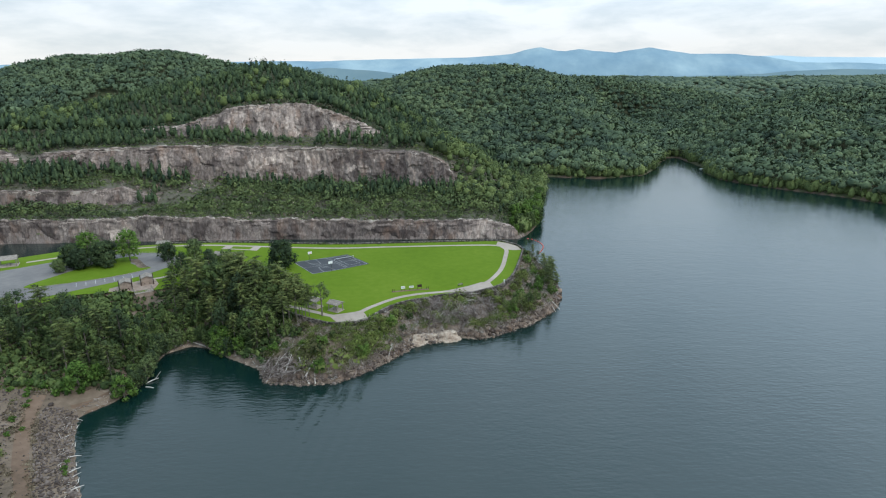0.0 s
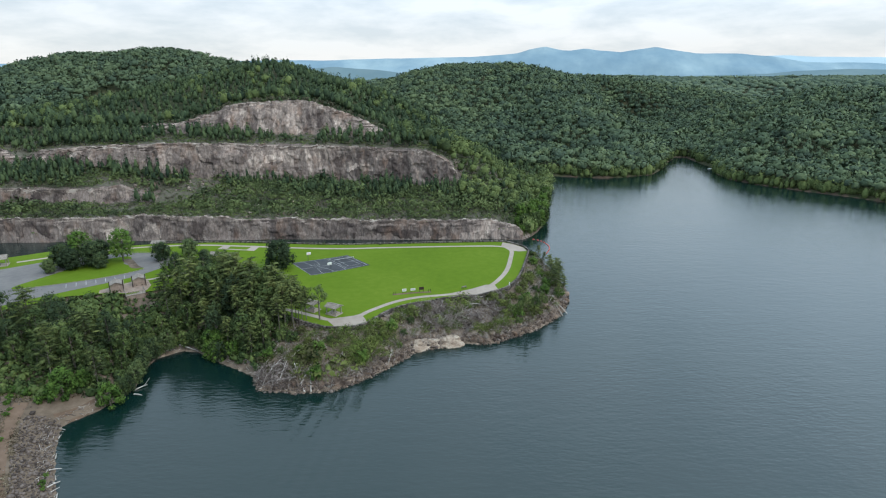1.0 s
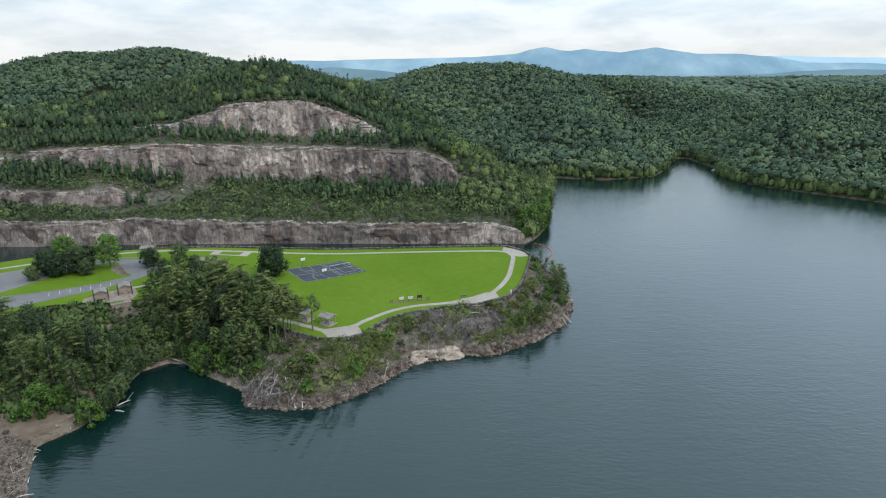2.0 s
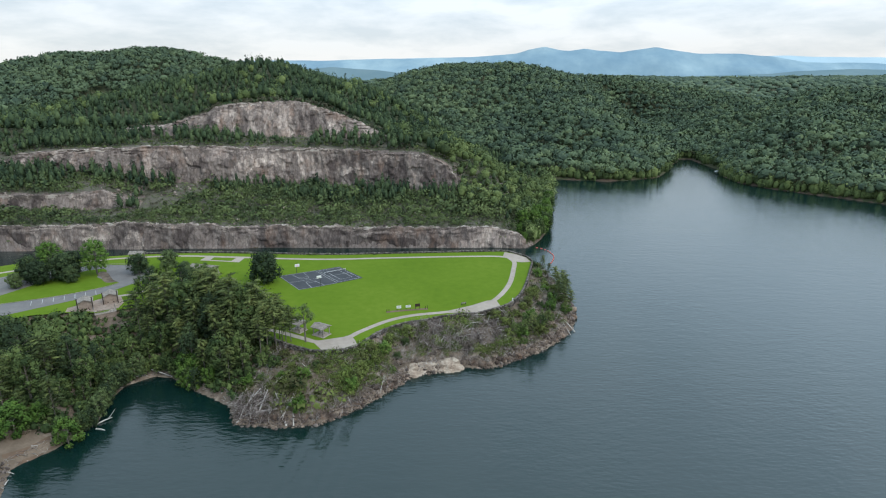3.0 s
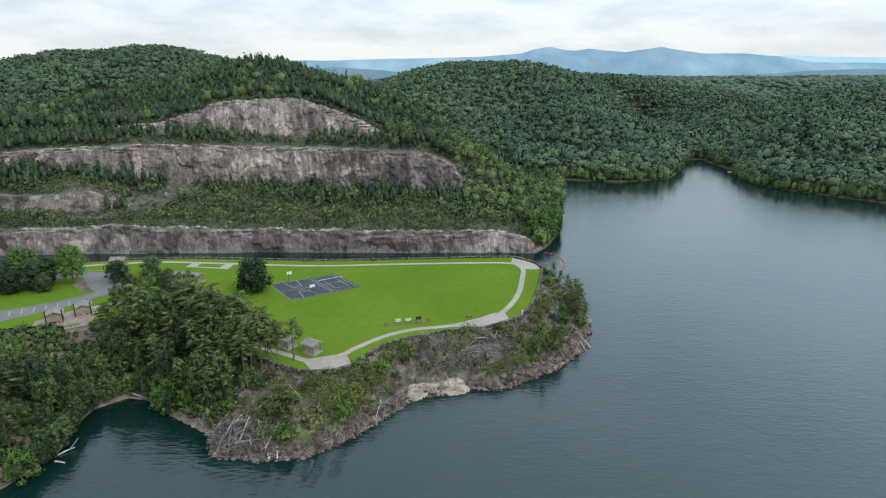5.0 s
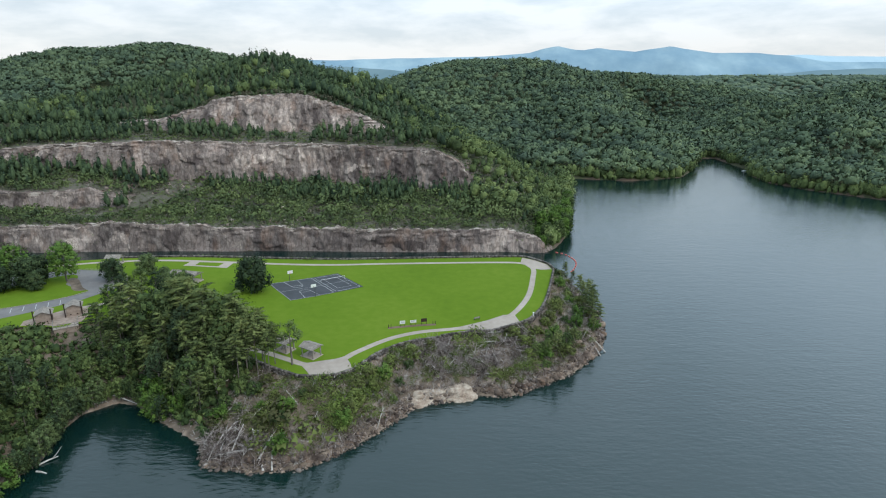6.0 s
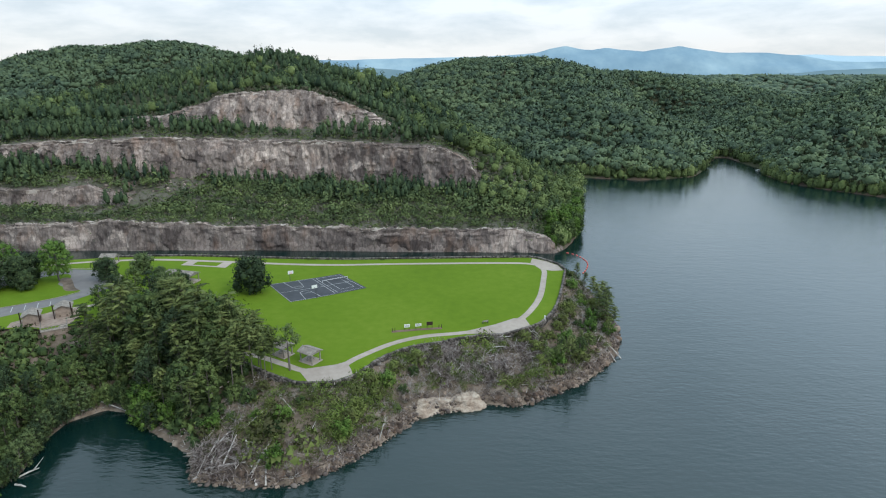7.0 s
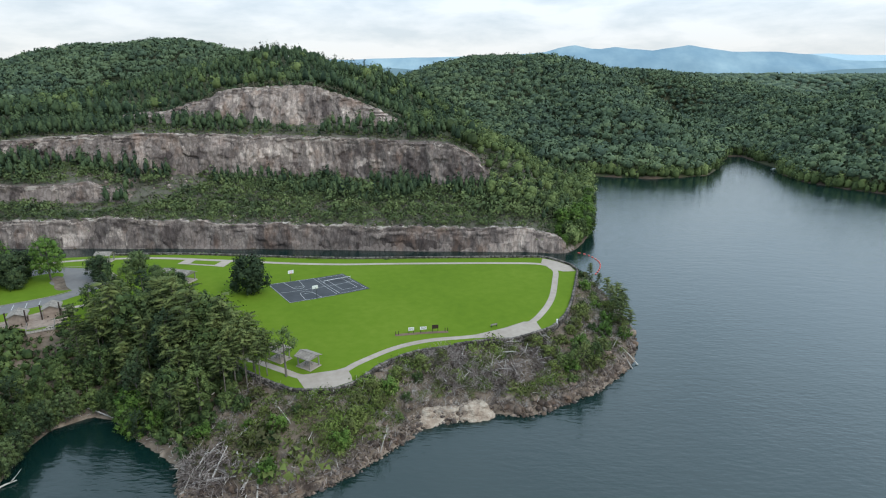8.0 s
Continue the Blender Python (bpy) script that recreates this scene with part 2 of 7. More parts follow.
# back hill foliage, with aerial haze mixed into its base colour
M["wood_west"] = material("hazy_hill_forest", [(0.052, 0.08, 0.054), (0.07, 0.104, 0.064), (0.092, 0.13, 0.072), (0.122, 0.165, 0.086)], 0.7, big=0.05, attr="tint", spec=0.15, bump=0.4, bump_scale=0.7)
M["bench_leaf"] = material("bench_scrub_leaf", [(0.047, 0.067, 0.033), (0.072, 0.1, 0.043), (0.102, 0.138, 0.053), (0.142, 0.18, 0.068)], 0.5, big=0.06, attr="tint", spec=0.15)
M["dark_leaf"] = material("deep_green_leaf", [(0.027, 0.045, 0.021), (0.046, 0.073, 0.031), (0.072, 0.104, 0.041), (0.106, 0.144, 0.054)], 0.5, attr="tint", spec=0.2, rand=0.5)
M["riprap"] = material("grey_riprap", [(0.1, 0.085, 0.075), (0.19, 0.165, 0.15), (0.3, 0.27, 0.25)], 0.5, attr="tint", bump=0.06, bump_scale=3)
M["wall_stone"] = material("fieldstone", [(0.056, 0.048, 0.042), (0.112, 0.096, 0.083), (0.2, 0.174, 0.152)], 0.6, attr="tint", bump=0.05, bump_scale=3)
M["dam_stone"] = material("dark_dam_stone", [(0.058, 0.045, 0.039), (0.112, 0.087, 0.075), (0.195, 0.158, 0.137)], 0.5, attr="tint", bump=0.05, bump_scale=3)
M["dam_soil"] = material("reddish_dam_soil", [(0.085, 0.064, 0.044), (0.14, 0.104, 0.074), (0.195, 0.146, 0.106), (0.27, 0.21, 0.158)], 0.5, big=0.08, bump=0.1, bump_scale=2.0)
M["track"] = material("reddish_dirt", [(0.085, 0.058, 0.038), (0.15, 0.098, 0.066), (0.21, 0.142, 0.1)], 0.5, big=0.06, bump=0.04)
M["shingle"] = material("weathered_roof", [(0.18, 0.155, 0.13), (0.26, 0.228, 0.196), (0.35, 0.312, 0.275)], 1.5, rough=0.9, bump=0.02)
M["timber"] = material("painted_timber", [(0.22, 0.195, 0.168), (0.31, 0.28, 0.245)], 2.0)
M["dark_post"] = material("dark_brown_steel", [(0.03, 0.018, 0.014), (0.05, 0.03, 0.022)], 2.0, rough=0.6)
M["block"] = material("tan_split_block", [(0.22, 0.165, 0.13), (0.31, 0.238, 0.192), (0.39, 0.31, 0.255)], 0.9, bump=0.03)
M["white"] = material("white_board", [(0.7, 0.7, 0.68), (0.8, 0.8, 0.78)], 3.0, rough=0.6)
M["steel"] = material("dark_grey_steel", [(0.06, 0.065, 0.065), (0.1, 0.1, 0.1)], 3.0, rough=0.5, metal=0.4)
M["orange"] = material("faded_red_float", [(0.6, 0.1, 0.08), (0.72, 0.16, 0.12)], 1.0, rough=0.6)
# ridge colours carry the haze; the mountain's light and dark patches imitate lit slopes
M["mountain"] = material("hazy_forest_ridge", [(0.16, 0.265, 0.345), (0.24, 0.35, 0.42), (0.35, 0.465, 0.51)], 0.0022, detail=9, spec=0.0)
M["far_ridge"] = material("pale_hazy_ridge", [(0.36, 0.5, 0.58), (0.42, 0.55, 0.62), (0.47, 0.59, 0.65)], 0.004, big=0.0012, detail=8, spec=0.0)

# foothills: haze painted in as a blue cast over the green
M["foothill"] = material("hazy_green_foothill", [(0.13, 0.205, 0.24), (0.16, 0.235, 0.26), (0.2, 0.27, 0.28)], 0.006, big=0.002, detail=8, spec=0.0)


# water: dark green depth under a softly rippled surface
def make_water():
    m = bpy.data.materials.new("lake_water")
    m.use_nodes = True
    n, l = m.node_tree.nodes, m.node_tree.links
    b = n["Principled BSDF"]
    b.inputs["Base Color"].default_value = (0.003, 0.018, 0.016, 1)
    b.inputs["Roughness"].default_value = 0.12
    b.inputs["IOR"].default_value = 1.66
    geo = n.new("ShaderNodeNewGeometry")
    mp = n.new("ShaderNodeMapping")
    mp.inputs["Rotation"].default_value = (0, 0, radians(-8))
    mp.inputs["Scale"].default_value = (0.4, 1.0, 1.0)
    l.new(geo.outputs["Position"], mp.inputs["Vector"])
    # wind lines running out from the tip of the bank
    wv = n.new("ShaderNodeTexWave")
    wv.wave_type, wv.bands_direction = "BANDS", "X"
    wv.inputs["Scale"].default_value, wv.inputs["Distortion"].default_value = 0.085, 1.0
    wv.inputs["Detail"].default_value, wv.inputs["Detail Scale"].default_value = 2.0, 0.3
    turn = n.new("ShaderNodeMapping")
    turn.inputs["Rotation"].default_value = (0, 0, radians(7))
    l.new(geo.outputs["Position"], turn.inputs["Vector"])
    l.new(turn.outputs[0], wv.inputs["Vector"])
    spot = n.new("ShaderNodeMapping")
    spot.vector_type = "TEXTURE"
    spot.inputs["Location"].default_value = (-30, 112, 0)
    spot.inputs["Scale"].default_value = (15, 36, 1)
    l.new(geo.outputs["Position"], spot.inputs["Vector"])
    ln = n.new("ShaderNodeVectorMath")
    ln.operation = "LENGTH"
    l.new(spot.outputs[0], ln.inputs[0])
    fall = n.new("ShaderNodeMapRange")
    fall.interpolation_type = "SMOOTHSTEP"
    fall.inputs["From Min"].default_value, fall.inputs["From Max"].default_value = 0.2, 1.0
    fall.inputs["To Min"].default_value, fall.inputs["To Max"].default_value = 1.0, 0.0
    l.new(ln.outputs["Value"], fall.inputs["Value"])
    hgt = n.new("ShaderNodeMath")
    hgt.operation = "MULTIPLY"
    l.new(wv.outputs["Fac"], hgt.inputs[0])
    l.new(fall.outputs[0], hgt.inputs[1])
    prev = n.new("ShaderNodeBump")
    prev.inputs["Strength"].default_value, prev.inputs["Distance"].default_value = 1.0, 0.1
    l.new(hgt.outputs[0], prev.inputs["Height"])
    for sc, dist in ((0.03, 0.2), (0.36, 0.09), (1.1, 0.085)):
        nz = n.new("ShaderNodeTexNoise")
        nz.inputs["Scale"].default_value, nz.inputs["Detail"].default_value = sc, 3.0
        l.new(mp.outputs[0], nz.inputs["Vector"])
        bp = n.new("ShaderNodeBump")
        bp.inputs["Strength"].default_value, bp.inputs["Distance"].default_value = 1.0, dist
        l.new(nz.outputs["Fac"], bp.inputs["Height"])
        l.new(prev.outputs[0], bp.inputs["Normal"])
        prev = bp
    l.new(prev.outputs[0], b.inputs["Normal"])
    return m


M["water"] = make_water()

# ---- the plan: shores, plateau, quarry, hills ----
NEAR_SHORE = [(60.0, -120.0), (-20.0, 0.0), (-60.0, 58.0), (-76.7, 89.3), (-83.5, 98.5), (-90.5, 108.8), (-95.5, 118.6), (-90.2, 126.2), (-88.1, 131.7), (-87.5, 137.4),
              (-90.1, 146.9), (-89.9, 153.6), (-83.7, 159.4), (-78.1, 158.1), (-69.2, 151.5), (-57.0, 144.5), (-52.4, 136.2), (-42.4, 135.1), (-32.7, 136.1), (-25.5, 141.2),
              (-16.4, 151.8), (-11.0, 160.2), (-2.9, 162.7), (4.4, 165.7), (12.2, 165.4), (17.1, 168.1), (29.7, 177.5), (39.5, 189.0), (43.4, 198.3), (46.2, 211.9),
              (44.7, 230.9), (40.8, 246.9), (34.1, 258.1), (22.5, 263.4), (-29.1, 262.5), (-72.2, 260.8), (-116.5, 258.4), (-150.4, 246.3), (-182.6, 224.2), (-237.1, 195.4), (-376.6, 152.0)]
FAR_SHORE = [(-368.7, 268.4), (-212.2, 281.3), (-136.5, 286.7), (-82.7, 288.9), (-35.3, 289.5), (13.1, 291.1), (38.1, 290.2), (43.9, 297.0), (48.7, 307.4), (51.7, 316.9), (56.5, 334.7), (61.3, 362.6),
             (70.9, 404.1), (80.3, 458.8), (84.9, 497.3), (103.1, 493.5), (131.2, 485.9), (153.5, 493.8), (178.8, 506.6), (190.3, 525.4), (203.7, 547.2), (220.5, 585.0), (233.9, 604.9), (240.3, 624.9),
             (255.2, 624.7), (254.0, 599.6), (251.9, 542.4), (240.3, 521.5), (236.6, 481.3), (248.5, 455.3), (266.8, 432.4), (293.9, 402.0), (305.3, 378.7), (342.6, 334.1), (406.3, 266.9), (502.0, 197.4), (711.5, 95.6)]
BACK_SHORE = [(760, -300), (500, -800), (0, -900), (-200, -500)]
RIM = [(-243.8, 125.8), (-180.0, 138.2), (-142.3, 156.0), (-126.8, 171.6), (-118.4, 173.6), (-112.2, 174.5), (-107.4, 173.7), (-102.7, 177.0), (-97.6, 180.4), (-90.7, 180.6), (-75.9, 178.7), (-63.4, 174.0), (-52.5, 166.0), (-41.3, 159.9), (-37.2, 158.6),
       (-30.0, 159.3), (-25.8, 163.0), (-22.0, 170.0), (-18.0, 174.7), (-13.2, 178.2), (-5.4, 181.0), (3.9, 184.6), (8.9, 185.1), (17.2, 190.7), (21.6, 195.7),
       (26.3, 206.6), (30.4, 222.8), (34.0, 239.3), (32.8, 245.4), (28.6, 250.6), (23.9, 254.2), (11.5, 253.6), (-29.6, 249.9), (-50, 247.6), (-69.4, 243.8), (-88, 239.8), (-106.7, 236.7),
       (-125, 234.3), (-147.3, 228.7), (-165.8, 222.7), (-182.3, 209.6), (-240.7, 183.6)]


def hash2(ix, iy, seed):
    h = (ix * 374761393 + iy * 668265263 + seed * 974711) & 0x7FFFFFFF
    h = ((h ^ (h >> 13)) * 1274126177) & 0x7FFFFFFF
    return ((h ^ (h >> 16)) & 0xFFFF) / 65535.0


def vnoise(x, y, size, seed=0, octaves=3):
    """Smooth noise in -1..1 over the plan; size is the widest lump in metres."""
    x, y = np.asarray(x, float), np.asarray(y, float)
    total, amp, norm = np.zeros(np.broadcast(x, y).shape), 1.0, 0.0
    for o in range(octaves):
        u, v = x / size * 2**o, y / size * 2**o
        iu, iv = np.floor(u).astype(np.int64), np.floor(v).astype(np.int64)
        fu, fv = u - iu, v - iv
        fu, fv = fu * fu * (3 - 2 * fu), fv * fv * (3 - 2 * fv)
        s = seed + 17 * o
        a, b = hash2(iu, iv, s), hash2(iu + 1, iv, s)
        c, d = hash2(iu, iv + 1, s), hash2(iu + 1, iv + 1, s)
        total += amp * (2 * ((a * (1 - fu) + b * fu) * (1 - fv) + (c * (1 - fu) + d * fu) * fv) - 1)
        norm += amp
        amp *= 0.5
    return total / norm


def smooth(a, b, x):
    t = np.clip((x - a) / (b - a), 0, 1)
    return t * t * (3 - 2 * t)


def seg_dist(x, y, line, closed=False):
    """Distance from points to a polyline, for whole arrays."""
    best = np.full(x.shape, 1e9)
    pts = line + ([line[0]] if closed else [])
    for (ax, ay), (bx, by) in zip(pts[:-1], pts[1:]):
        dx, dy = bx - ax, by - ay
        t = np.clip(((x - ax) * dx + (y - ay) * dy) / (dx * dx + dy * dy + 1e-9), 0, 1)
        best = np.minimum(best, np.hypot(x - ax - t * dx, y - ay - t * dy))
    return best


def inside(x, y, poly):
    ins = np.zeros(x.shape, bool)
    for (ax, ay), (bx, by) in zip(poly, poly[1:] + poly[:1]):
        hit = (ay > y) != (by > y)
        ins ^= hit & (x < (bx - ax) * (y - ay) / (by - ay + 1e-12) + ax)
    return ins


LAKE = NEAR_SHORE + FAR_SHORE + BACK_SHORE
EAST_SHORE = FAR_SHORE[6:]


def park_z(x):
    """Height of the lawn and the car park, which rises to the west."""
    return 8.9 + 4.2 * smooth(-40, -112, np.asarray(x, float))


def lerp_x(x, pairs):
    return np.interp(x, [p[0] for p in pairs], [p[1] for p in pairs])


def c1_y(x):
    return lerp_x(x, [(-420, 263), (-368, 268.4), (-212, 281.3), (-136, 286.7), (-82, 288.9), (-35, 289.5), (13, 291.1), (38, 290.2)])


def c1_top(x):
    return lerp_x(x, [(-420, 11), (-209, 11.6), (-160, 12.4), (-110, 10.3), (-60, 9.7), (-11, 9.4), (23, 10.4), (34, 7.6), (38, 4.5)]) + 0.5 * vnoise(x, x * 0, 22, 41, 3)


def cm_y(x):
    return c1_y(x) + lerp_x(x, [(-420, 25), (-221, 27), (-180, 34), (-150, 32), (40, 24)])


def c2_y(x):
    return lerp_x(x, [(-420, 316), (-240, 333), (-197, 338), (-150, 346), (-110, 352), (-70, 353), (-30, 346), (5, 337), (40, 334)])


def c2_low(x):
    return lerp_x(x, [(-420, 35), (-246, 32), (-212, 30), (-177, 26), (-150, 23), (-117, 20.5), (-70, 18.5), (5, 18), (40, 15)])


def c2_top(x):
    return lerp_x(x, [(-420, 43), (-272, 41.5), (-258, 37), (-247, 41.5), (-211, 43.2), (-163, 43.6), (-105, 42.3), (-60, 40.6), (-17, 40.4), (-9, 37.8), (-2, 34.2), (2.5, 27.5), (6, 20), (40, 17)])


def c3_y(x):
    return lerp_x(x, [(-420, 372), (-205, 378), (-140, 377), (-100, 379), (-40, 374), (0, 368)])


def c3_top(x):
    return lerp_x(x, [(-420, 52), (-215, 50), (-206, 51), (-183, 54.2), (-162, 59.2), (-152, 64.4), (-140, 66.4), (-120, 68.6), (-99, 68), (-81, 64.1), (-68, 58), (-51, 51.6), (-37, 44.8), (-20, 42), (6, 34), (40, 22)])


def c3_low(x):
    return np.minimum(lerp_x(x, [(-420, 47), (-140, 47.5), (-40, 46), (-20, 42), (6, 32), (40, 21)]), c3_top(x))


def cm_low(x):
    return lerp_x(x, [(-420, 15), (-185, 14), (-172, 13), (40, 13)])


def cm_top(x):
    return lerp_x(x, [(-420, 24), (-190, 22.5), (-172, 14.5), (40, 14)])


HILLS = [  # ridges: two ends with their heights, and the half width
    ((-420, 560, 45), (-262, 600, 71), 130), ((-262, 600, 71), (-188, 600, 87), 130), ((-188, 600, 88), (-92, 500, 70), 105), ((-92, 500, 70), (-32, 420, 38), 80), ((-32, 420, 38), (36, 402, 8), 60),
    ((-900, 830, 65), (-654, 830, 80), 220), ((-654, 830, 80), (-530, 830, 100), 200), ((-530, 830, 100), (-404, 830, 106), 190), ((-404, 830, 106), (-250, 870, 88), 170), ((-600, 560, 46), (-480, 740, 78), 170),
    ((15, 900, 93), (80, 900, 93), 215), ((80, 890, 88), (150, 640, 40), 88), ((60, 930, 84), (380, 1120, 72), 150), ((150, 640, 42), (196, 548, 27), 58), ((268, 545, 25), (350, 610, 46), 62),
    ((325, 560, 34), (470, 740, 58), 78), ((470, 740, 58), (900, 760, 62), 140), ((440, 560, 34), (800, 420, 48), 150), ((330, 440, 8), (460, 470, 32), 90),
]


def hills(x, y):
    total = np.zeros(x.shape)
    for (ax, ay, az), (bx, by, bz), w in HILLS:
        dx, dy = bx - ax, by - ay
        t = np.clip(((x - ax) * dx + (y - ay) * dy) / (dx * dx + dy * dy), 0, 1)
        d = np.hypot(x - ax - t * dx, y - ay - t * dy)
        total += ((az + (bz - az) * t) * np.exp(-((d / w) ** 2))) ** 14
    near = total ** (1 / 14)
    # the creek valley that runs on behind the cove
    dv = seg_dist(x, y, [(250, 665), (262, 740), (285, 830), (290, 930)])
    near = near * (1 - 0.88 * np.exp(-((dv / 52) ** 2)))
    dist = np.hypot(x, y)
    far = 62 + 17 * vnoise(x, y, 800, 5, 4) + 0.008 * np.clip(dist - 1200, 0, None)
    # far land between quarry hill and dome is lowered by bearing, to fit the camera's view
    far = far - 26 * np.exp(-(((x / np.maximum(y, 1) + 0.165) / 0.07) ** 2))
    w = smooth(950, 1500, dist)
    floor = 9 + 6 * vnoise(x, y, 220, 9)
    return np.maximum(near, floor) * (1 - w) + np.maximum(far, near) * w + 3.5 * vnoise(x, y, 120, 3)


def height(x, y):
    """Height of the ground over the whole plan; under the lake it is the bed."""
    x, y = np.asarray(x, float), np.asarray(y, float)
    d_near, d_far = seg_dist(x, y, NEAR_SHORE), seg_dist(x, y, FAR_SHORE)
    wet = inside(x, y, LAKE)
    wob = 0.9 * vnoise(x, y, 9, 21, 3)
    # the near land
    d_rim = seg_dist(x, y, RIM, True)
    on_top = inside(x, y, RIM)
    ds = np.maximum(d_near + wob * 0.6, 0.02)
    t = ds / (ds + d_rim + 1e-6)
    top = park_z(x)
    bank = (top - 1.25) * (0.03 + 0.97 * t**0.74) * smooth(-0.5, 1.6, ds) + (0.55 * vnoise(x, y, 6, 31, 3) + 1.1 * vnoise(x, y, 13, 37, 2)) * smooth(0, 5, d_rim) * smooth(0, 4, ds)
    dam = 6.5 * (1 - np.exp(-ds / 11)) * smooth(134, 122, y)
    bank = np.maximum(bank, dam)
    near = np.where(on_top, top - 0.14 - 1.1 * (1 - smooth(0.0, 1.2, d_rim)), bank)
    # the quarry steps
    y1, y2, y3 = c1_y(x), c2_y(x), c3_y(x)
    z1 = c1_top(x)
    ym = cm_y(x)
    h = np.where(y < y1, 0, z1 * np.clip((y - y1) / 1.6, 0, 1))
    a = np.clip((y - y1 - 1.6) / (ym - y1 - 1.6), 0, 1)
    h = np.where(y > y1 + 1.6, z1 + (cm_low(x) - z1) * a, h)
    a = np.clip((y - ym) / 2.0, 0, 1)
    h = np.where(y > ym, cm_low(x) + (cm_top(x) - cm_low(x)) * a, h)
    a = np.clip((y - ym - 2) / (y2 - ym - 2), 0, 1)
    h = np.where(y > ym + 2, cm_top(x) + (c2_low(x) - cm_top(x)) * a, h)
    a = np.clip((y - y2) / 7, 0, 1)
    h = np.where(y > y2, c2_low(x) + (c2_top(x) - c2_low(x)) * a, h)
    a = np.clip((y - y2 - 7) / (y3 - y2 - 7), 0, 1)
    h = np.where(y > y2 + 7, c2_top(x) + (c3_low(x) - c2_top(x)) * a, h)
    a = np.clip((y - y3) / 12, 0, 1)
    h = np.where(y > y3, c3_low(x) + (c3_top(x) - c3_low(x)) * a, h)
    h = h + 0.7 * vnoise(x, y, 8, 51, 3) * smooth(2, 8, y - y1)
    hl = hills(x, y)
    a = smooth(0, 110, y - y3 - 12)
    h = np.where(y > y3 + 12, h * (1 - a) + hl * a, h)
    quarry_w = smooth(46, 20, x) * smooth(-900, -600, x)
    d_east = seg_dist(x, y, EAST_SHORE)
    rest = hl * (1 - np.exp(-d_east / 44)) + 1.2 * smooth(0, 3, d_east)
    rest = np.minimum(rest, 0.75 * d_east + 0.05)
    h = h * quarry_w + rest * (1 - quarry_w)
    lim = 0.85 * d_east + 0.4 + 12 * smooth(292, 288, y)
    h = np.where((x > 5) & (x < 140) & (y > 290), np.minimum(h, np.maximum(lim, 9.0 * smooth(36, 30, x) * smooth(0, 2, y - y1))), h)
    land = np.where(d_near < d_far, near, h)
    land = np.where((y > 275) & (x < 38), h, land)
    d_any = np.minimum(d_near, d_far)
    bed = -0.03 - 0.3 * d_any
    return np.where(wet, np.maximum(bed, -9), np.maximum(land, np.minimum(0.03 + 0.12 * d_any, 0.12)))


def hz(x, y):
    return float(height(np.array([x]), np.array([y]))[0])


# ---- mesh helpers ----
def np_mesh(name, verts, faces, mats, tint=None, mat_index=None, flat=True, domain="POINT", normals=None):
    """A mesh from arrays: verts (n,3), faces (m,3) or (m,4)."""
    me = bpy.data.meshes.new(name)
    verts, faces = np.asarray(verts, np.float32), np.asarray(faces, np.int32)
    k = faces.shape[1]
    me.vertices.add(len(verts))
    me.vertices.foreach_set("co", verts.ravel())
    me.loops.add(faces.size)
    me.loops.foreach_set("vertex_index", faces.ravel())
    me.polygons.add(len(faces))
    me.polygons.foreach_set("loop_start", np.arange(0, faces.size, k, dtype=np.int32))
    if mat_index is not None:
        me.polygons.foreach_set("material_index", np.asarray(mat_index, np.int32))
    if not flat:
        me.polygons.foreach_set("use_smooth", np.ones(len(faces), bool))
    for m in mats:
        me.materials.append(m)
    if tint is not None:
        at = me.attributes.new("tint", "FLOAT", domain)
        at.data.foreach_set("value", np.asarray(tint, np.float32))
    me.update(calc_edges=True)
    if normals is not None:
        me.normals_split_custom_set_from_vertices(np.asarray(normals, np.float32))
    return me


def bm_mesh(name, bm, mat):
    me = bpy.data.meshes.new(name)
    bmesh.ops.recalc_face_normals(bm, faces=bm.faces)
    bm.to_mesh(me)
    bm.free()
    me.materials.append(mat)
    return me


def part(name, bm, mat, parent, label=""):
    ob = new(name, bm_mesh(name, bm, mat))
    ob.parent = parent
    return tagged(ob, label)


def box(bm, cx, cy, z0, sx, sy, sz, rot=0.0, bevel=0.0):
    r = bmesh.ops.create_cube(bm, size=1.0)
    vs = r["verts"]
    bmesh.ops.transform(bm, matrix=pose(cx, cy, z0 + sz / 2, 0, 0, rot) @ Matrix.Diagonal((sx, sy, sz, 1)), verts=vs)
    if bevel:
        es = {e for v in vs for e in v.link_edges}
        bmesh.ops.bevel(bm, geom=list(es), offset=bevel, segments=1, affect="EDGES")


def tube(bm, p, q, r0, r1, sides=7):
    p, q = Vector(p), Vector(q)
    d = q - p
    m = Matrix.Translation((p + q) / 2) @ d.to_track_quat("Z", "Y").to_matrix().to_4x4()
    bmesh.ops.create_cone(bm, cap_ends=True, segments=sides, radius1=r0, radius2=r1, depth=d.length, matrix=m)


def axis(lo, hi, spans):
    """Grid lines from lo to hi: fine inside the spans (start, end, step), ever wider outside."""
    vals = [spans[0][0]]
    for a, b, s in spans:
        vals += list(np.linspace(a, b, max(2, int(round((b - a) / s)) + 1))[1:])
    step = spans[-1][2]
    while vals[-1] < hi:
        step *= 1.12
        vals.append(min(hi, vals[-1] + step))
    step = spans[0][2]
    while vals[0] > lo:
        step *= 1.12
        vals.insert(0, max(lo, vals[0] - step))
    return np.array(vals)


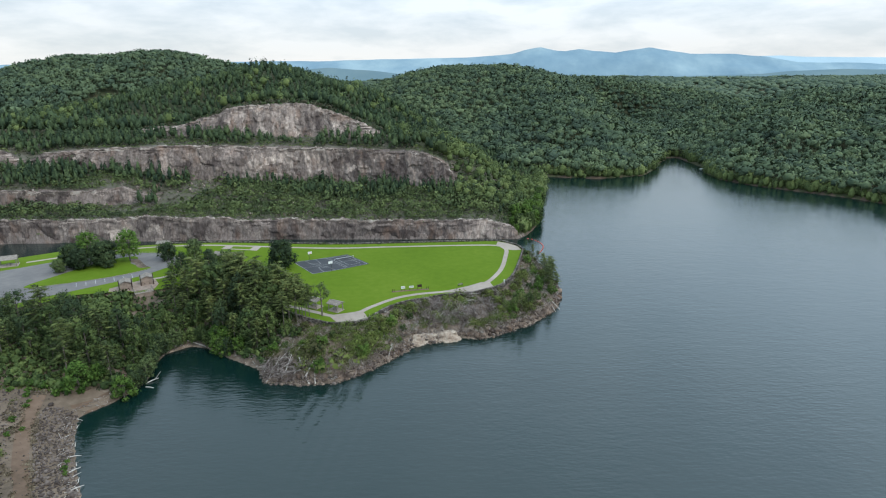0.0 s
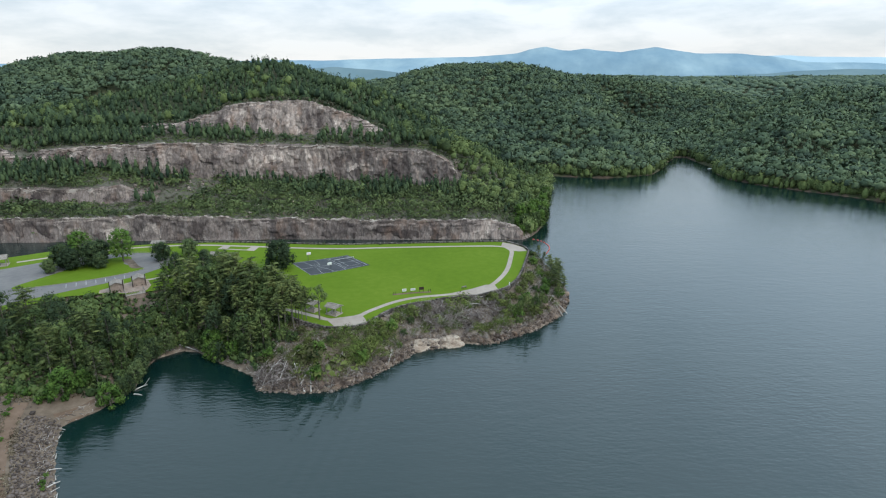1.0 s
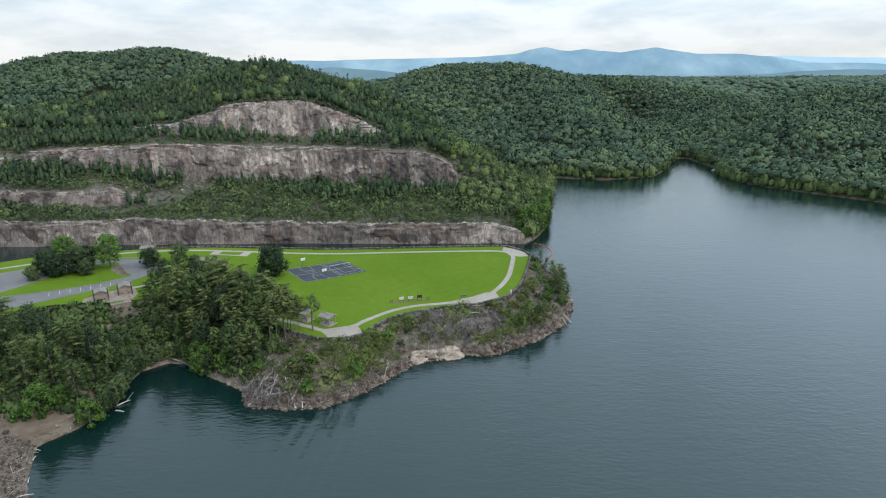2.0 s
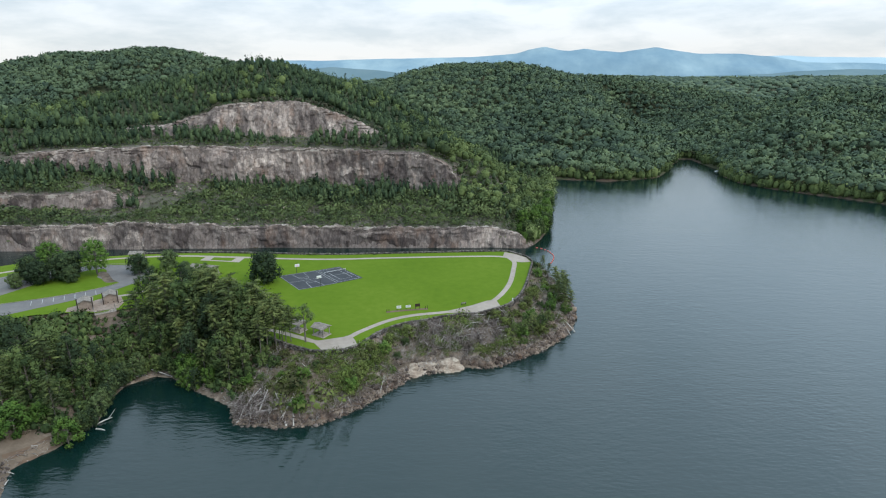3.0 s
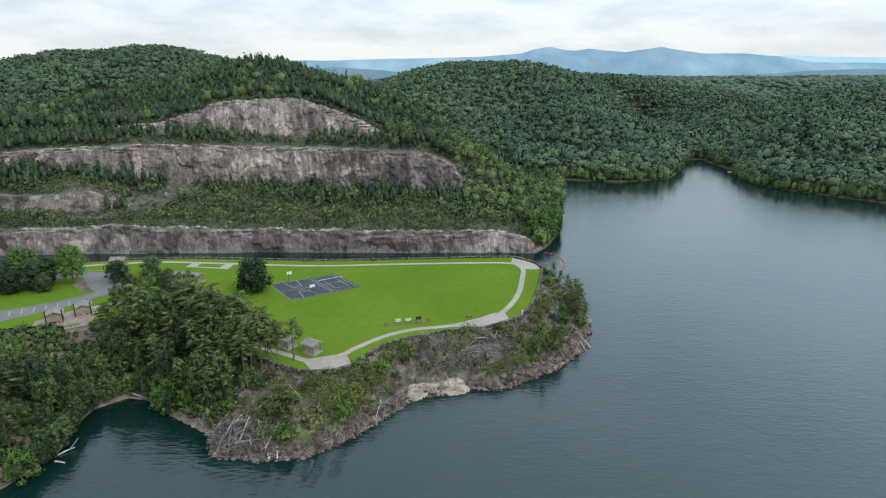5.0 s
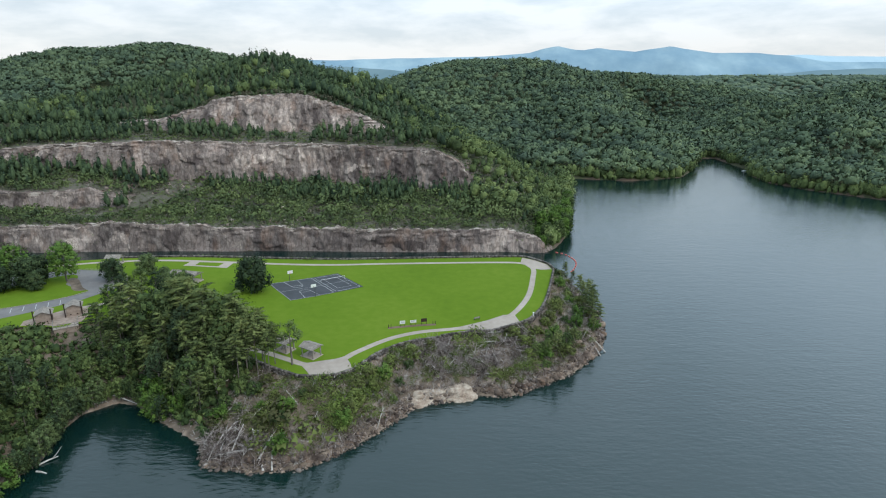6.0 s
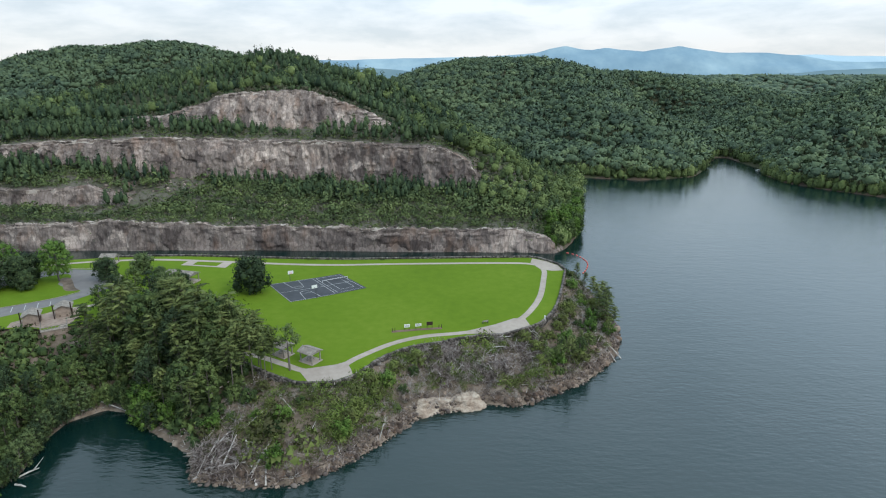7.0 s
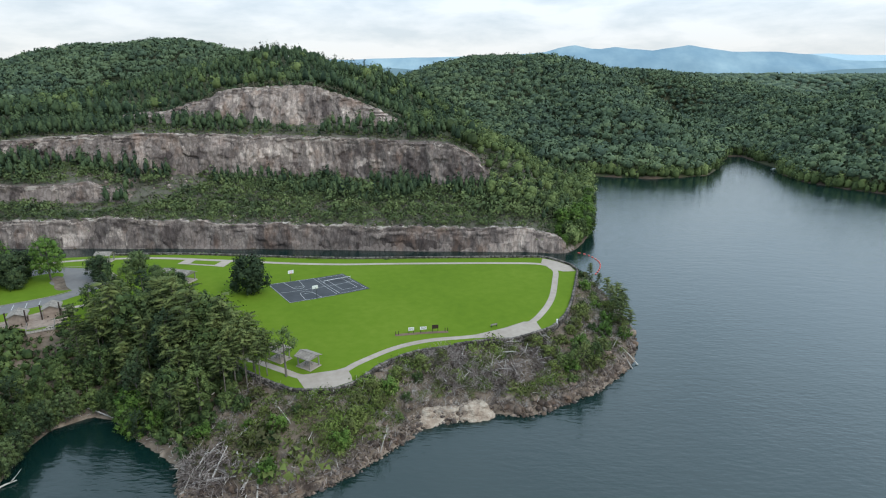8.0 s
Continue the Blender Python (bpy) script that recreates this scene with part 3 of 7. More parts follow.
# ---- ground and water ----
def build_ground():
    gx = axis(-4700, 4700, [(-640, -240, 10), (-240, -112, 2.6), (-112, 50, 1.5), (50, 320, 4), (320, 700, 11)])
    gy = axis(-1500, 4500, [(60, 128, 2.4), (128, 262, 1.5), (262, 400, 2.2), (400, 650, 6), (650, 1100, 12)])
    X, Y = np.meshgrid(gx, gy)
    Z = height(X.ravel(), Y.ravel()).reshape(X.shape)
    nx, ny = len(gx), len(gy)
    i = np.arange(nx * ny).reshape(ny, nx)
    F = np.stack([i[:-1, :-1], i[:-1, 1:], i[1:, 1:], i[1:, :-1]], -1).reshape(-1, 4)
    V = np.stack([X.ravel(), Y.ravel(), Z.ravel()], -1)
    c = V[F].mean(1)
    z4 = V[F][:, :, 2]
    steep = z4.max(1) - z4.min(1) > 1.9
    span = np.ptp(V[F][:, :, 0], 1)
    near_bank = (c[:, 1] < 272)
    bench = (c[:, 1] > c1_y(c[:, 0])) & (c[:, 1] < c3_y(c[:, 0]) + 2) & (c[:, 0] < 32) & (c[:, 0] > -460)
    quarry = (c[:, 1] > 262) & (c[:, 1] < 420) & (c[:, 0] < 45) & (c[:, 0] > -460)
    lip = (c[:, 2] < 0.7) & (c[:, 2] > -2)
    mi = np.where(near_bank, 1, np.where(lip, 4, 0))
    mi = np.where(bench, 3, mi)
    mi = np.where(quarry & (steep & (span < 3)), 2, mi)
    mi = np.where((c[:, 1] < 127) & (c[:, 0] < -40) & (c[:, 0] > -170), 5, mi)
    ground = new("ground", np_mesh("ground", V, F, [M["soil"], M["bank"], M["rock"], M["bench_earth"], M["shore_mud"], M["dam_soil"]], mat_index=mi, flat=False, tint=np.full(len(V), 0.4)))
    tagged(ground, "wooded hills and bare earth banks sloping down to the lake", "ground", kind="structure")


build_ground()

bm = bmesh.new()
bmesh.ops.create_grid(bm, x_segments=1, y_segments=1, size=4800)
water = new("water", bm_mesh("water", bm, M["water"]))
tagged(water, "dark green lake water with fine wind ripples", "water", kind="structure")


# ---- sheets laid on the plateau ----
def sheet(name, outline, lift, mat, thick=0.0, step=4.0):
    """A flat surfacing cut to an outline, following the rise of the park."""
    bm = bmesh.new()
    f = bm.faces.new([bm.verts.new((x, y, 0)) for x, y in outline])
    bmesh.ops.triangulate(bm, faces=[f])
    xs = [p[0] for p in outline]
    k = math.floor(min(xs) / step) * step
    while k < max(xs):
        if -116 < k < -36:
            geom = bm.verts[:] + bm.edges[:] + bm.faces[:]
            bmesh.ops.bisect_plane(bm, geom=geom, plane_co=(k, 0, 0), plane_no=(1, 0, 0))
        k += step
    for v in bm.verts:
        v.co.z = float(park_z(v.co.x)) + lift
    for f in bm.faces:
        if f.normal.z < 0:
            f.normal_flip()
    if thick:
        top = bm.faces[:]
        r = bmesh.ops.extrude_face_region(bm, geom=top)
        for v in [g for g in r["geom"] if isinstance(g, bmesh.types.BMVert)]:
            v.co.z += thick
    return new(name, bm_mesh(name, bm, mat))


def smooth_line(pts, n=6, closed=False):
    """Catmull-Rom through the points."""
    P = [Vector(p) for p in pts]
    out = []
    m = len(P)
    for i in range(m if closed else m - 1):
        g = lambda j: P[j % m] if closed else P[max(0, min(m - 1, j))]
        a, b, c, d = g(i - 1), g(i), g(i + 1), g(i + 2)
        for s in range(n):
            t = s / n
            out.append(0.5 * (2 * b + (c - a) * t + (2 * a - 5 * b + 4 * c - d) * t * t + (3 * b - a - 3 * c + d) * t**3))
    if not closed:
        out.append(P[-1])
    return [(p.x, p.y) for p in out]


def offset_line(line, d):
    out = []
    for i, p in enumerate(line):
        a, b = Vector(line[max(0, i - 1)]), Vector(line[min(len(line) - 1, i + 1)])
        t = (b - a).normalized()
        out.append((p[0] - t.y * d, p[1] + t.x * d))
    return out


def strip(name, line, width, lift, mat, zfun=None):
    """A path of even width along a line."""
    L, R = offset_line(line, width / 2), offset_line(line, -width / 2)
    zf = zfun or (lambda x, y: float(park_z(x)))
    V = [(x, y, zf(x, y) + lift) for x, y in L] + [(x, y, zf(x, y) + lift) for x, y in R]
    n = len(L)
    F = [(i, i + n, i + n + 1, i + 1) for i in range(n - 1)]
    return new(name, np_mesh(name, V, F, [mat]))


LAWN = [p for p in RIM]
tagged(sheet("lawn", LAWN, 0.0, M["lawn"]), "bright green mown lawn on the raised point", "lawn", kind="structure")

SOUTH_PATH = smooth_line([(-84.1, 179.2), (-63.4, 173.5), (-50.6, 169.5), (-43.3, 166.2), (-37.6, 163.6), (-30.9, 165.1), (-26.8, 170.8), (-19.5, 178.7), (-11.6, 183.3), (-1.8, 185.9), (5.4, 188.6), (12.3, 193.6), (16.7, 199.2), (22.0, 212.8), (25.4, 230.3), (26.5, 240.0), (23.4, 246.0), (11.2, 246.9), (-28.8, 243.8), (-48.5, 241.3), (-67.4, 237.9), (-89.5, 234), (-98.8, 232.9), (-114.2, 231.7), (-121.5, 230.6), (-135.1, 227.3), (-152, 219.6), (-170, 207)])
tagged(strip("footpath", SOUTH_PATH, 1.85, 0.03, M["concrete"]), "pale concrete footpath looping round the lawn", "path", kind="structure")
tagged(sheet("overlook_plaza", [(-0.4, 185.2), (3.9, 185.7), (8.9, 185.4), (17.1, 191.0), (16.0, 196.6), (12.7, 196.2), (7.4, 191.9), (-0.4, 187.2)], 0.05, M["concrete"]), "pale concrete overlook at the bend of the path", "pavement", kind="structure")
tagged(sheet("path_corner", [(-39.6, 164.0), (-36.9, 160.2), (-35.9, 158.75), (-30.1, 159.4), (-26.5, 162.5), (-27.2, 164.6), (-28.4, 166.9), (-29.4, 168.4), (-31.2, 167.0), (-36.6, 165.0)], 0.05, M["concrete"]), "pale concrete corner where the path meets the bank", "pavement", kind="structure")
tagged(sheet("north_plaza", [(22.7, 247.9), (23.8, 253.2), (28.4, 250.2), (32.4, 245.1), (33.4, 239.5), (29.4, 238.8), (25.3, 240.9)], 0.05, M["concrete"]), "pale concrete viewing spot at the tip of the lawn", "pavement", kind="structure")

# car park loop with its grass islands
ROAD = [(-174.6, 157.2), (-144.8, 159.3), (-139.0, 167.2), (-126.6, 179.2), (-120.6, 184.8), (-114.0, 192.3), (-110.5, 200.2), (-107.6, 206.8), (-110.9, 213.2), (-116.1, 217.2), (-122.5, 220.0), (-132.2, 220.4), (-147.6, 215.2), (-157.8, 209.3), (-169.2, 198.7), (-187.0, 185.1), (-201.4, 167.9)]
tagged(sheet("car_park", ROAD, 0.02, M["asphalt"]), "worn grey asphalt car park loop", "road", kind="structure")
tagged(sheet("car_park_island", smooth_line([(-116.1, 200.3), (-120.5, 194.1), (-131.0, 186.2), (-147.1, 178.2), (-150.7, 180.4), (-146.6, 191.8), (-140.5, 207.1), (-131.9, 215.3), (-127.4, 212.2), (-127.6, 206.6), (-121.2, 202.6)], 5, True), 0.06, M["lawn"]), "mown grass island inside the car park loop", "lawn", kind="structure")
tagged(sheet("bare_soil_patch", smooth_line([(-129.6, 211.8), (-126.6, 211.2), (-120.2, 203.8), (-117.4, 201.4), (-120.0, 200.4), (-122.6, 202.0), (-125.6, 206.0), (-128.6, 208.6)], 4, True), 0.075, M["bank"]), "bare brown soil on the grass island", "ground", kind="structure")

# playing court
COURT = [Vector(p) for p in ((-54.0, 204.3), (-33.2, 218.6), (-44.9, 231.9), (-65.0, 217.0))]
CW, CL = 24.2, 17.4


def court_pt(u, v):
    a, b = u / CW, v / CL
    p = COURT[0].lerp(COURT[1], a).lerp(COURT[3].lerp(COURT[2], a), b)
    return p.x, p.y


def court_quad(name, u0, v0, u1, v1, lift, mat):
    return sheet(name, [court_pt(u0, v0), court_pt(u1, v0), court_pt(u1, v1), court_pt(u0, v1)], lift, mat)


court = court_quad("sports_court", 0, 0, CW, CL, 0.06, M["court"])
tagged(court, "dark painted sports court with white lines", "court", kind="structure")


def court_line(u0, v0, u1, v1, w=0.11):
    a, b = Vector((u0, v0)), Vector((u1, v1))
    t = (b - a).normalized()
    nn = Vector((-t.y, t.x)) * w / 2
    q = [court_pt(*(a + nn)), court_pt(*(b + nn)), court_pt(*(b - nn)), court_pt(*(a - nn))]
    ob = sheet("painted_line", q, 0.068, M["line"])
    ob.parent = court


def court_rect(u0, v0, u1, v1, w=0.11):
    court_line(u0, v0, u1, v0, w), court_line(u1, v0, u1, v1, w), court_line(u1, v1, u0, v1, w), court_line(u0, v1, u0, v0, w)


def court_arc(u, v, r, a0, a1, n=10):
    for i in range(n):
        s, e = radians(a0 + (a1 - a0) * i / n), radians(a0 + (a1 - a0) * (i + 1) / n)
        court_line(u + r * math.cos(s), v + r * math.sin(s), u + r * math.cos(e), v + r * math.sin(e))


BW = 14.2
court_rect(0.2, 0.2, BW, CL - 0.2)
court_line(0.2, CL / 2, BW, CL / 2)
for s, v0 in ((1, 0.2), (-1, CL - 0.2)):
    court_line(BW / 2 - 2.4, v0, BW / 2 - 1.8, v0 + s * 5.2), court_line(BW / 2 + 2.4, v0, BW / 2 + 1.8, v0 + s * 5.2)
    court_line(BW / 2 - 1.8, v0 + s * 5.2, BW / 2 + 1.8, v0 + s * 5.2)
    court_arc(BW / 2, v0 + s * 5.2, 1.8, 0, 180 * s)
court_rect(BW + 1.0, 0.9, CW - 0.7, CL - 0.9)
court_rect(BW + 2.9, 3.4, CW - 2.4, CL - 3.4)
court_line(BW + 1.0, CL / 2, CW - 0.7, CL / 2)


# ---- woods ----
RNG = np.random.default_rng(7)


GOLD = (1 + 5**0.5) / 2
ICO = np.array([(-1, GOLD, 0), (1, GOLD, 0), (-1, -GOLD, 0), (1, -GOLD, 0), (0, -1, GOLD), (0, 1, GOLD), (0, -1, -GOLD), (0, 1, -GOLD), (GOLD, 0, -1), (GOLD, 0, 1), (-GOLD, 0, -1), (-GOLD, 0, 1)]) / 1.9
ICO_F = np.array([(0, 11, 5), (0, 5, 1), (0, 1, 7), (0, 7, 10), (0, 10, 11), (1, 5, 9), (5, 11, 4), (11, 10, 2), (10, 7, 6), (7, 1, 8), (3, 9, 4), (3, 4, 2), (3, 2, 6), (3, 6, 8), (3, 8, 9), (4, 9, 5), (2, 4, 11), (6, 2, 10), (8, 6, 7), (9, 8, 1)])


def leaf_cloud(centres, normals, sizes, tilt, rng):
    """One triangle per leaf spray, wound to face along its normal: verts (3n,3)."""
    n = len(centres)
    nn = normals + tilt * rng.normal(size=(n, 3))
    nn /= np.linalg.norm(nn, axis=1, keepdims=True) + 1e-9
    nn = np.where((nn * normals).sum(1, keepdims=True) < 0, -nn, nn)
    a = np.cross(nn, rng.normal(size=(n, 3)))
    a /= np.linalg.norm(a, axis=1, keepdims=True) + 1e-9
    b = np.cross(nn, a)
    ang = rng.uniform(0, 0.6, (n, 3)) + np.array([0, 2.1, 4.2])
    r = sizes[:, None] * rng.uniform(0.65, 1.15, (n, 3))
    return (centres[:, None, :] + a[:, None, :] * (np.cos(ang) * r)[..., None] + b[:, None, :] * (np.sin(ang) * r)[..., None]).reshape(-1, 3)


def unit(v):
    return v / (np.linalg.norm(v, axis=-1, keepdims=True) + 1e-9)


def lobes(n, conic):
    """The lobes of n crowns of unit radius and height: centres (n,k,3), radii (n,k), half heights (n,k)."""
    if conic:
        k = 6
        u = (np.arange(k) + RNG.uniform(0.1, 0.9, (n, k))) / k
        a = RNG.uniform(0, 6.28, (n, k))
        rad = (1.0 - conic * u) * RNG.uniform(0.55, 0.85, (n, k))
        off = 0.42 * (1.0 - u) * RNG.uniform(0.3, 1.2, (n, k))
        return np.stack([off * np.cos(a), off * np.sin(a), 0.12 + 0.78 * u], -1), rad, RNG.uniform(0.11, 0.19, (n, k))
    k = 6
    a = np.arange(k) * 1.2566 + RNG.uniform(0, 6.28, (n, 1)) + RNG.uniform(-0.35, 0.35, (n, k))
    off = RNG.uniform(0.4, 0.85, (n, k))
    z = RNG.uniform(0.42, 0.7, (n, k))
    off[:, 0], z[:, 0] = RNG.uniform(0, 0.22, n), RNG.uniform(0.64, 0.74, n)
    return np.stack([off * np.cos(a), off * np.sin(a), z], -1), RNG.uniform(0.36, 0.62, (n, k)), RNG.uniform(0.16, 0.27, (n, k))


def crowns(px, py, tall, wide, leaves, conic, low, core_on=True, fine=1.0):
    """Leaf sprays of many crowns: each a heap of leafy lobes, in tiers for conifers."""
    n = len(px)
    low = low - 0.4 if low < 0.05 and not conic else low
    pz = height(px, py)
    lc, lr, lh = lobes(n, conic)
    pick = RNG.integers(0, lc.shape[1], (n, leaves))
    row = np.arange(n)[:, None]
    c0, r0, h0 = lc[row, pick], lr[row, pick], lh[row, pick]
    d = RNG.normal(size=(n, leaves, 3))
    d[..., 2] = np.abs(d[..., 2]) * 1.1 - 0.35
    d = unit(d)
    lump = RNG.uniform(0.7, 1.22, (n, leaves))
    span = tall * (1 - low)
    c = np.empty((n, leaves, 3))
    c[..., 0] = px[:, None] + wide[:, None] * (c0[..., 0] + d[..., 0] * r0 * lump)
    c[..., 1] = py[:, None] + wide[:, None] * (c0[..., 1] + d[..., 1] * r0 * lump)
    c[..., 2] = pz[:, None] + tall[:, None] * low + span[:, None] * (c0[..., 2] + d[..., 2] * h0 * lump)
    sz = np.repeat(wide * (2.05 / math.sqrt(leaves)) * (0.86 if core_on else 1.1) * fine * min(1.0, leaves / 26), leaves) * RNG.uniform(0.55, 1.35, n * leaves)
    V = leaf_cloud(c.reshape(-1, 3), d.reshape(-1, 3), sz, 0.34, RNG)
    out = unit(np.stack([c[..., 0] - px[:, None], c[..., 1] - py[:, None], 0.4 * (c[..., 2] - pz[:, None] - 0.4 * tall[:, None])], -1))
    N = unit(d + 0.45 * out + np.array([0, 0, 0.42]) + 0.15 * RNG.normal(size=(n, leaves, 3)))
    patch = 0.22 * vnoise(px, py, 120, 93, 3) + 0.14 * vnoise(px, py, 28, 94, 2)
    own = np.clip(0.5 + patch + 0.19 * RNG.normal(size=n), -0.1, 1.15)
    shade = (RNG.uniform(-0.1, 0.1, lc.shape[:2]))[row, pick]
    tint = np.repeat((own[:, None] + shade).ravel() + RNG.uniform(-0.06, 0.06, n * leaves), 3)
    N = np.repeat(N.reshape(-1, 3), 3, axis=0)
    if not core_on:
        return V, tint, N, np.zeros((0, 3)), np.zeros((0, 3), int), np.zeros(0), np.zeros((0, 3))
    # a closed, smaller core keeps the crown from showing daylight
    core = np.repeat(ICO[None], n, 0) * RNG.uniform(0.8, 1.15, (n, 12, 1))
    cz = core[..., 2]
    shrink = (0.88 if fine >= 1.0 or leaves < 12 else 0.6) * (1 - conic * np.clip(cz + 0.25, 0, 1) * 0.75)
    K = np.empty((n, 12, 3))
    K[..., 0] = px[:, None] + core[..., 0] * wide[:, None] * shrink
    K[..., 1] = py[:, None] + core[..., 1] * wide[:, None] * shrink
    K[..., 2] = pz[:, None] + tall[:, None] * low + span[:, None] * (0.46 + np.clip(cz, -0.6, 1.1) * (0.44 if fine >= 1.0 or leaves < 12 else 0.36))
    KF = (np.arange(n)[:, None, None] * 12 + ICO_F[None]).reshape(-1, 3)
    return V, tint, N, K.reshape(-1, 3), KF, np.repeat(own, 12), unit(core).reshape(-1, 3)


def woods(name, px, py, tall, wide, leaves, mat, label, conic=0.0, low=0.25, back=0, core=True, fine=1.0):
    """Many tree crowns as one stand. back: leaf sprays for trees on slopes that fall away to the north."""
    groups = [(np.ones(len(px), bool), leaves)]
    if back:
        away = height(px, py + 25) < height(px, py - 25) - 3
        groups = [(~away, leaves), (away, back)]
    made = [crowns(px[k], py[k], tall[k], wide[k], q, conic, low, core, fine) for k, q in groups if k.any()]
    V, F, T, N, n = [], [], [], [], 0
    for leaf, tint, leaf_n, core_v, core_f, core_t, core_n in made:
        V += [leaf, core_v]
        F += [n + np.arange(len(leaf)).reshape(-1, 3), n + len(leaf) + core_f]
        T += [tint, core_t]
        N += [leaf_n, core_n]
        n += len(leaf) + len(core_v)
    ob = new(name, np_mesh(name, np.concatenate(V), np.concatenate(F), [mat], tint=np.concatenate(T), flat=False, normals=np.concatenate(N)))
    return tagged(ob, label, "woodland", kind="stuff")


def scatter(x0, x1, y0, y1, gap, keep):
    gx, gy = np.meshgrid(np.arange(x0, x1, gap), np.arange(y0, y1, gap))
    gx = (gx + RNG.uniform(-0.46, 0.46, gx.shape) * gap).ravel()
    gy = (gy + RNG.uniform(-0.46, 0.46, gy.shape) * gap).ravel()
    k = keep(gx, gy)
    return gx[k], gy[k]


def north_land(x, y, margin=1.2):
    return ~inside(x, y, LAKE) & (seg_dist(x, y, FAR_SHORE) > margin)


def in_view(x, y):
    return np.abs(x + 0.02 * y) < 0.84 * y + 30


def rock_zone(x, y):
    """Where the quarry walls stand bare."""
    two = (c2_top(x) - c2_low(x) > 2.5) & (y > c2_y(x) - 1.0) & (y < c2_y(x) + 8.5) & (x < 6)
    three = (c3_top(x) - c3_low(x) > 2.5) & (y > c3_y(x) - 1.0) & (y < c3_y(x) + 15.5) & (x > -210) & (x < -32)
    mid = (x < -166) & (np.abs(y - cm_y(x) - 0.5) < 2.4)
    return two | three | mid


def hill_trees(x, y):
    edge = np.where(x > -30, c2_y(x) + 9, c3_y(x))
    edge = np.where(x > 6, c1_y(x) + 26, edge)
    return north_land(x, y) & in_view(x, y) & (y > edge) & ~rock_zone(x, y)


def build_woods():
    # front hill, pines mostly
    px, py = scatter(-420, 90, 286, 660, 5.2, lambda x, y: hill_trees(x, y) & (y < 640 - 0.25 * (x + 200)) & (x < 75))
    h = RNG.uniform(8, 14, len(px)) * np.where(px > 0, 0.75, 1) * RNG.choice([0.8, 0.95, 1.0, 1.12], len(px))
    leafy = (RNG.random(len(px)) < 0.85 * smooth(-50, 15, px) * smooth(470, 430, py)) | (vnoise(px, py, 60, 97, 2) + 0.5 * RNG.normal(size=len(px)) > 1.0)
    k = ~leafy
    woods("quarry_hill_woods", px[k], py[k], h[k], h[k] * RNG.uniform(0.22, 0.31, k.sum()), 52, M["pine_far"], "dark green pine and mixed wood on the quarry hill", conic=0.5, low=0.1, back=6, fine=0.7)
    woods("quarry_point_woods", px[leafy], py[leafy], h[leafy], h[leafy] * RNG.uniform(0.38, 0.5, leafy.sum()), 80, M["leaf_far"], "brighter broadleaf trees among the pines of the quarry hill", low=0.05, fine=0.7)

    # hills beyond the bay, the back hill at the west and the dome: one unbroken wood
    def stand(name, px, py, leaves, label, back, mat="wood_far"):
        size = np.clip(RNG.lognormal(0, 0.3, len(px)), 0.55, 1.7) * (1 + 0.18 * vnoise(px, py, 40, 99, 2))
        woods(name, px, py, 12.2 * size**0.4 + RNG.uniform(-1.0, 1.0, len(px)), 5.6 * size, leaves, M[mat], label, low=0.22, back=back, fine=0.7)

    seam = lambda x, y: x + 60 * vnoise(x, y, 90, 101, 3) > 60
    px, py = scatter(0, 800, 350, 1075, 6.9, lambda x, y: north_land(x, y) & in_view(x, y) & seam(x, y) & ~((x < 90) & (y < 505)))
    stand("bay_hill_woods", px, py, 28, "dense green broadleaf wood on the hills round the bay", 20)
    px, py = scatter(-1050, 130, 560, 1060, 7.2, lambda x, y: north_land(x, y) & in_view(x, y) & ~seam(x, y) & ((y > 640 - 0.25 * (x + 200)) | (x < -420)))
    west = px < -150
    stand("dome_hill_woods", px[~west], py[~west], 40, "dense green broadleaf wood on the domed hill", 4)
    stand("back_hill_woods", px[west], py[west], 28, "dense wood on the hill behind the quarry, tinted bluish for haze", 4, "wood_west")
    px, py = scatter(-1500, 1700, 1050, 1900, 15, lambda x, y: in_view(x, y) & ((y < 1400) | (RNG.random(x.shape) < 0.6)))
    h = RNG.uniform(10, 17, len(px))
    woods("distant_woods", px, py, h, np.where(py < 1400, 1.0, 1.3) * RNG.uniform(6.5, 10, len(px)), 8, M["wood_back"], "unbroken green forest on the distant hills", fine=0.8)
    px, py = scatter(-3000, 3400, 1900, 3700, 58, lambda x, y: in_view(x, y))
    h = RNG.uniform(12, 24, len(px))
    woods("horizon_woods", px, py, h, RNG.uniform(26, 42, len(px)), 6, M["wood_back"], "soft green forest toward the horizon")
    # overhanging trees and bushes along the far waterline
    P = smooth_line(FAR_SHORE[7:34], 8)
    P = [p for p in P if p[1] > 295]
    sx, sy = [], []
    for a, b in zip(P[:-1], P[1:]):
        n = max(1, int(math.dist(a, b) / 1.5))
        for q in range(n):
            f = (q + RNG.random()) / n
            nx, ny = -(b[1] - a[1]), b[0] - a[0]
            l = math.hypot(nx, ny) + 1e-9
            d = RNG.uniform(0.7, 6.0)
            sx.append(a[0] + (b[0] - a[0]) * f + nx / l * d)
            sy.append(a[1] + (b[1] - a[1]) * f + ny / l * d)
    sx, sy = np.array(sx), np.array(sy)
    k = ~inside(sx, sy, LAKE)
    sx, sy = sx[k], sy[k]
    h = RNG.uniform(5, 13, len(sx)) * np.where(sy < 420, 0.8, 1.0)
    woods("far_shore_woods", sx, sy, h, h * RNG.uniform(0.34, 0.52, len(sx)), 70, M["leaf_far"], "leafy trees leaning over the far waterline", low=0.0, fine=0.7)


build_woods()


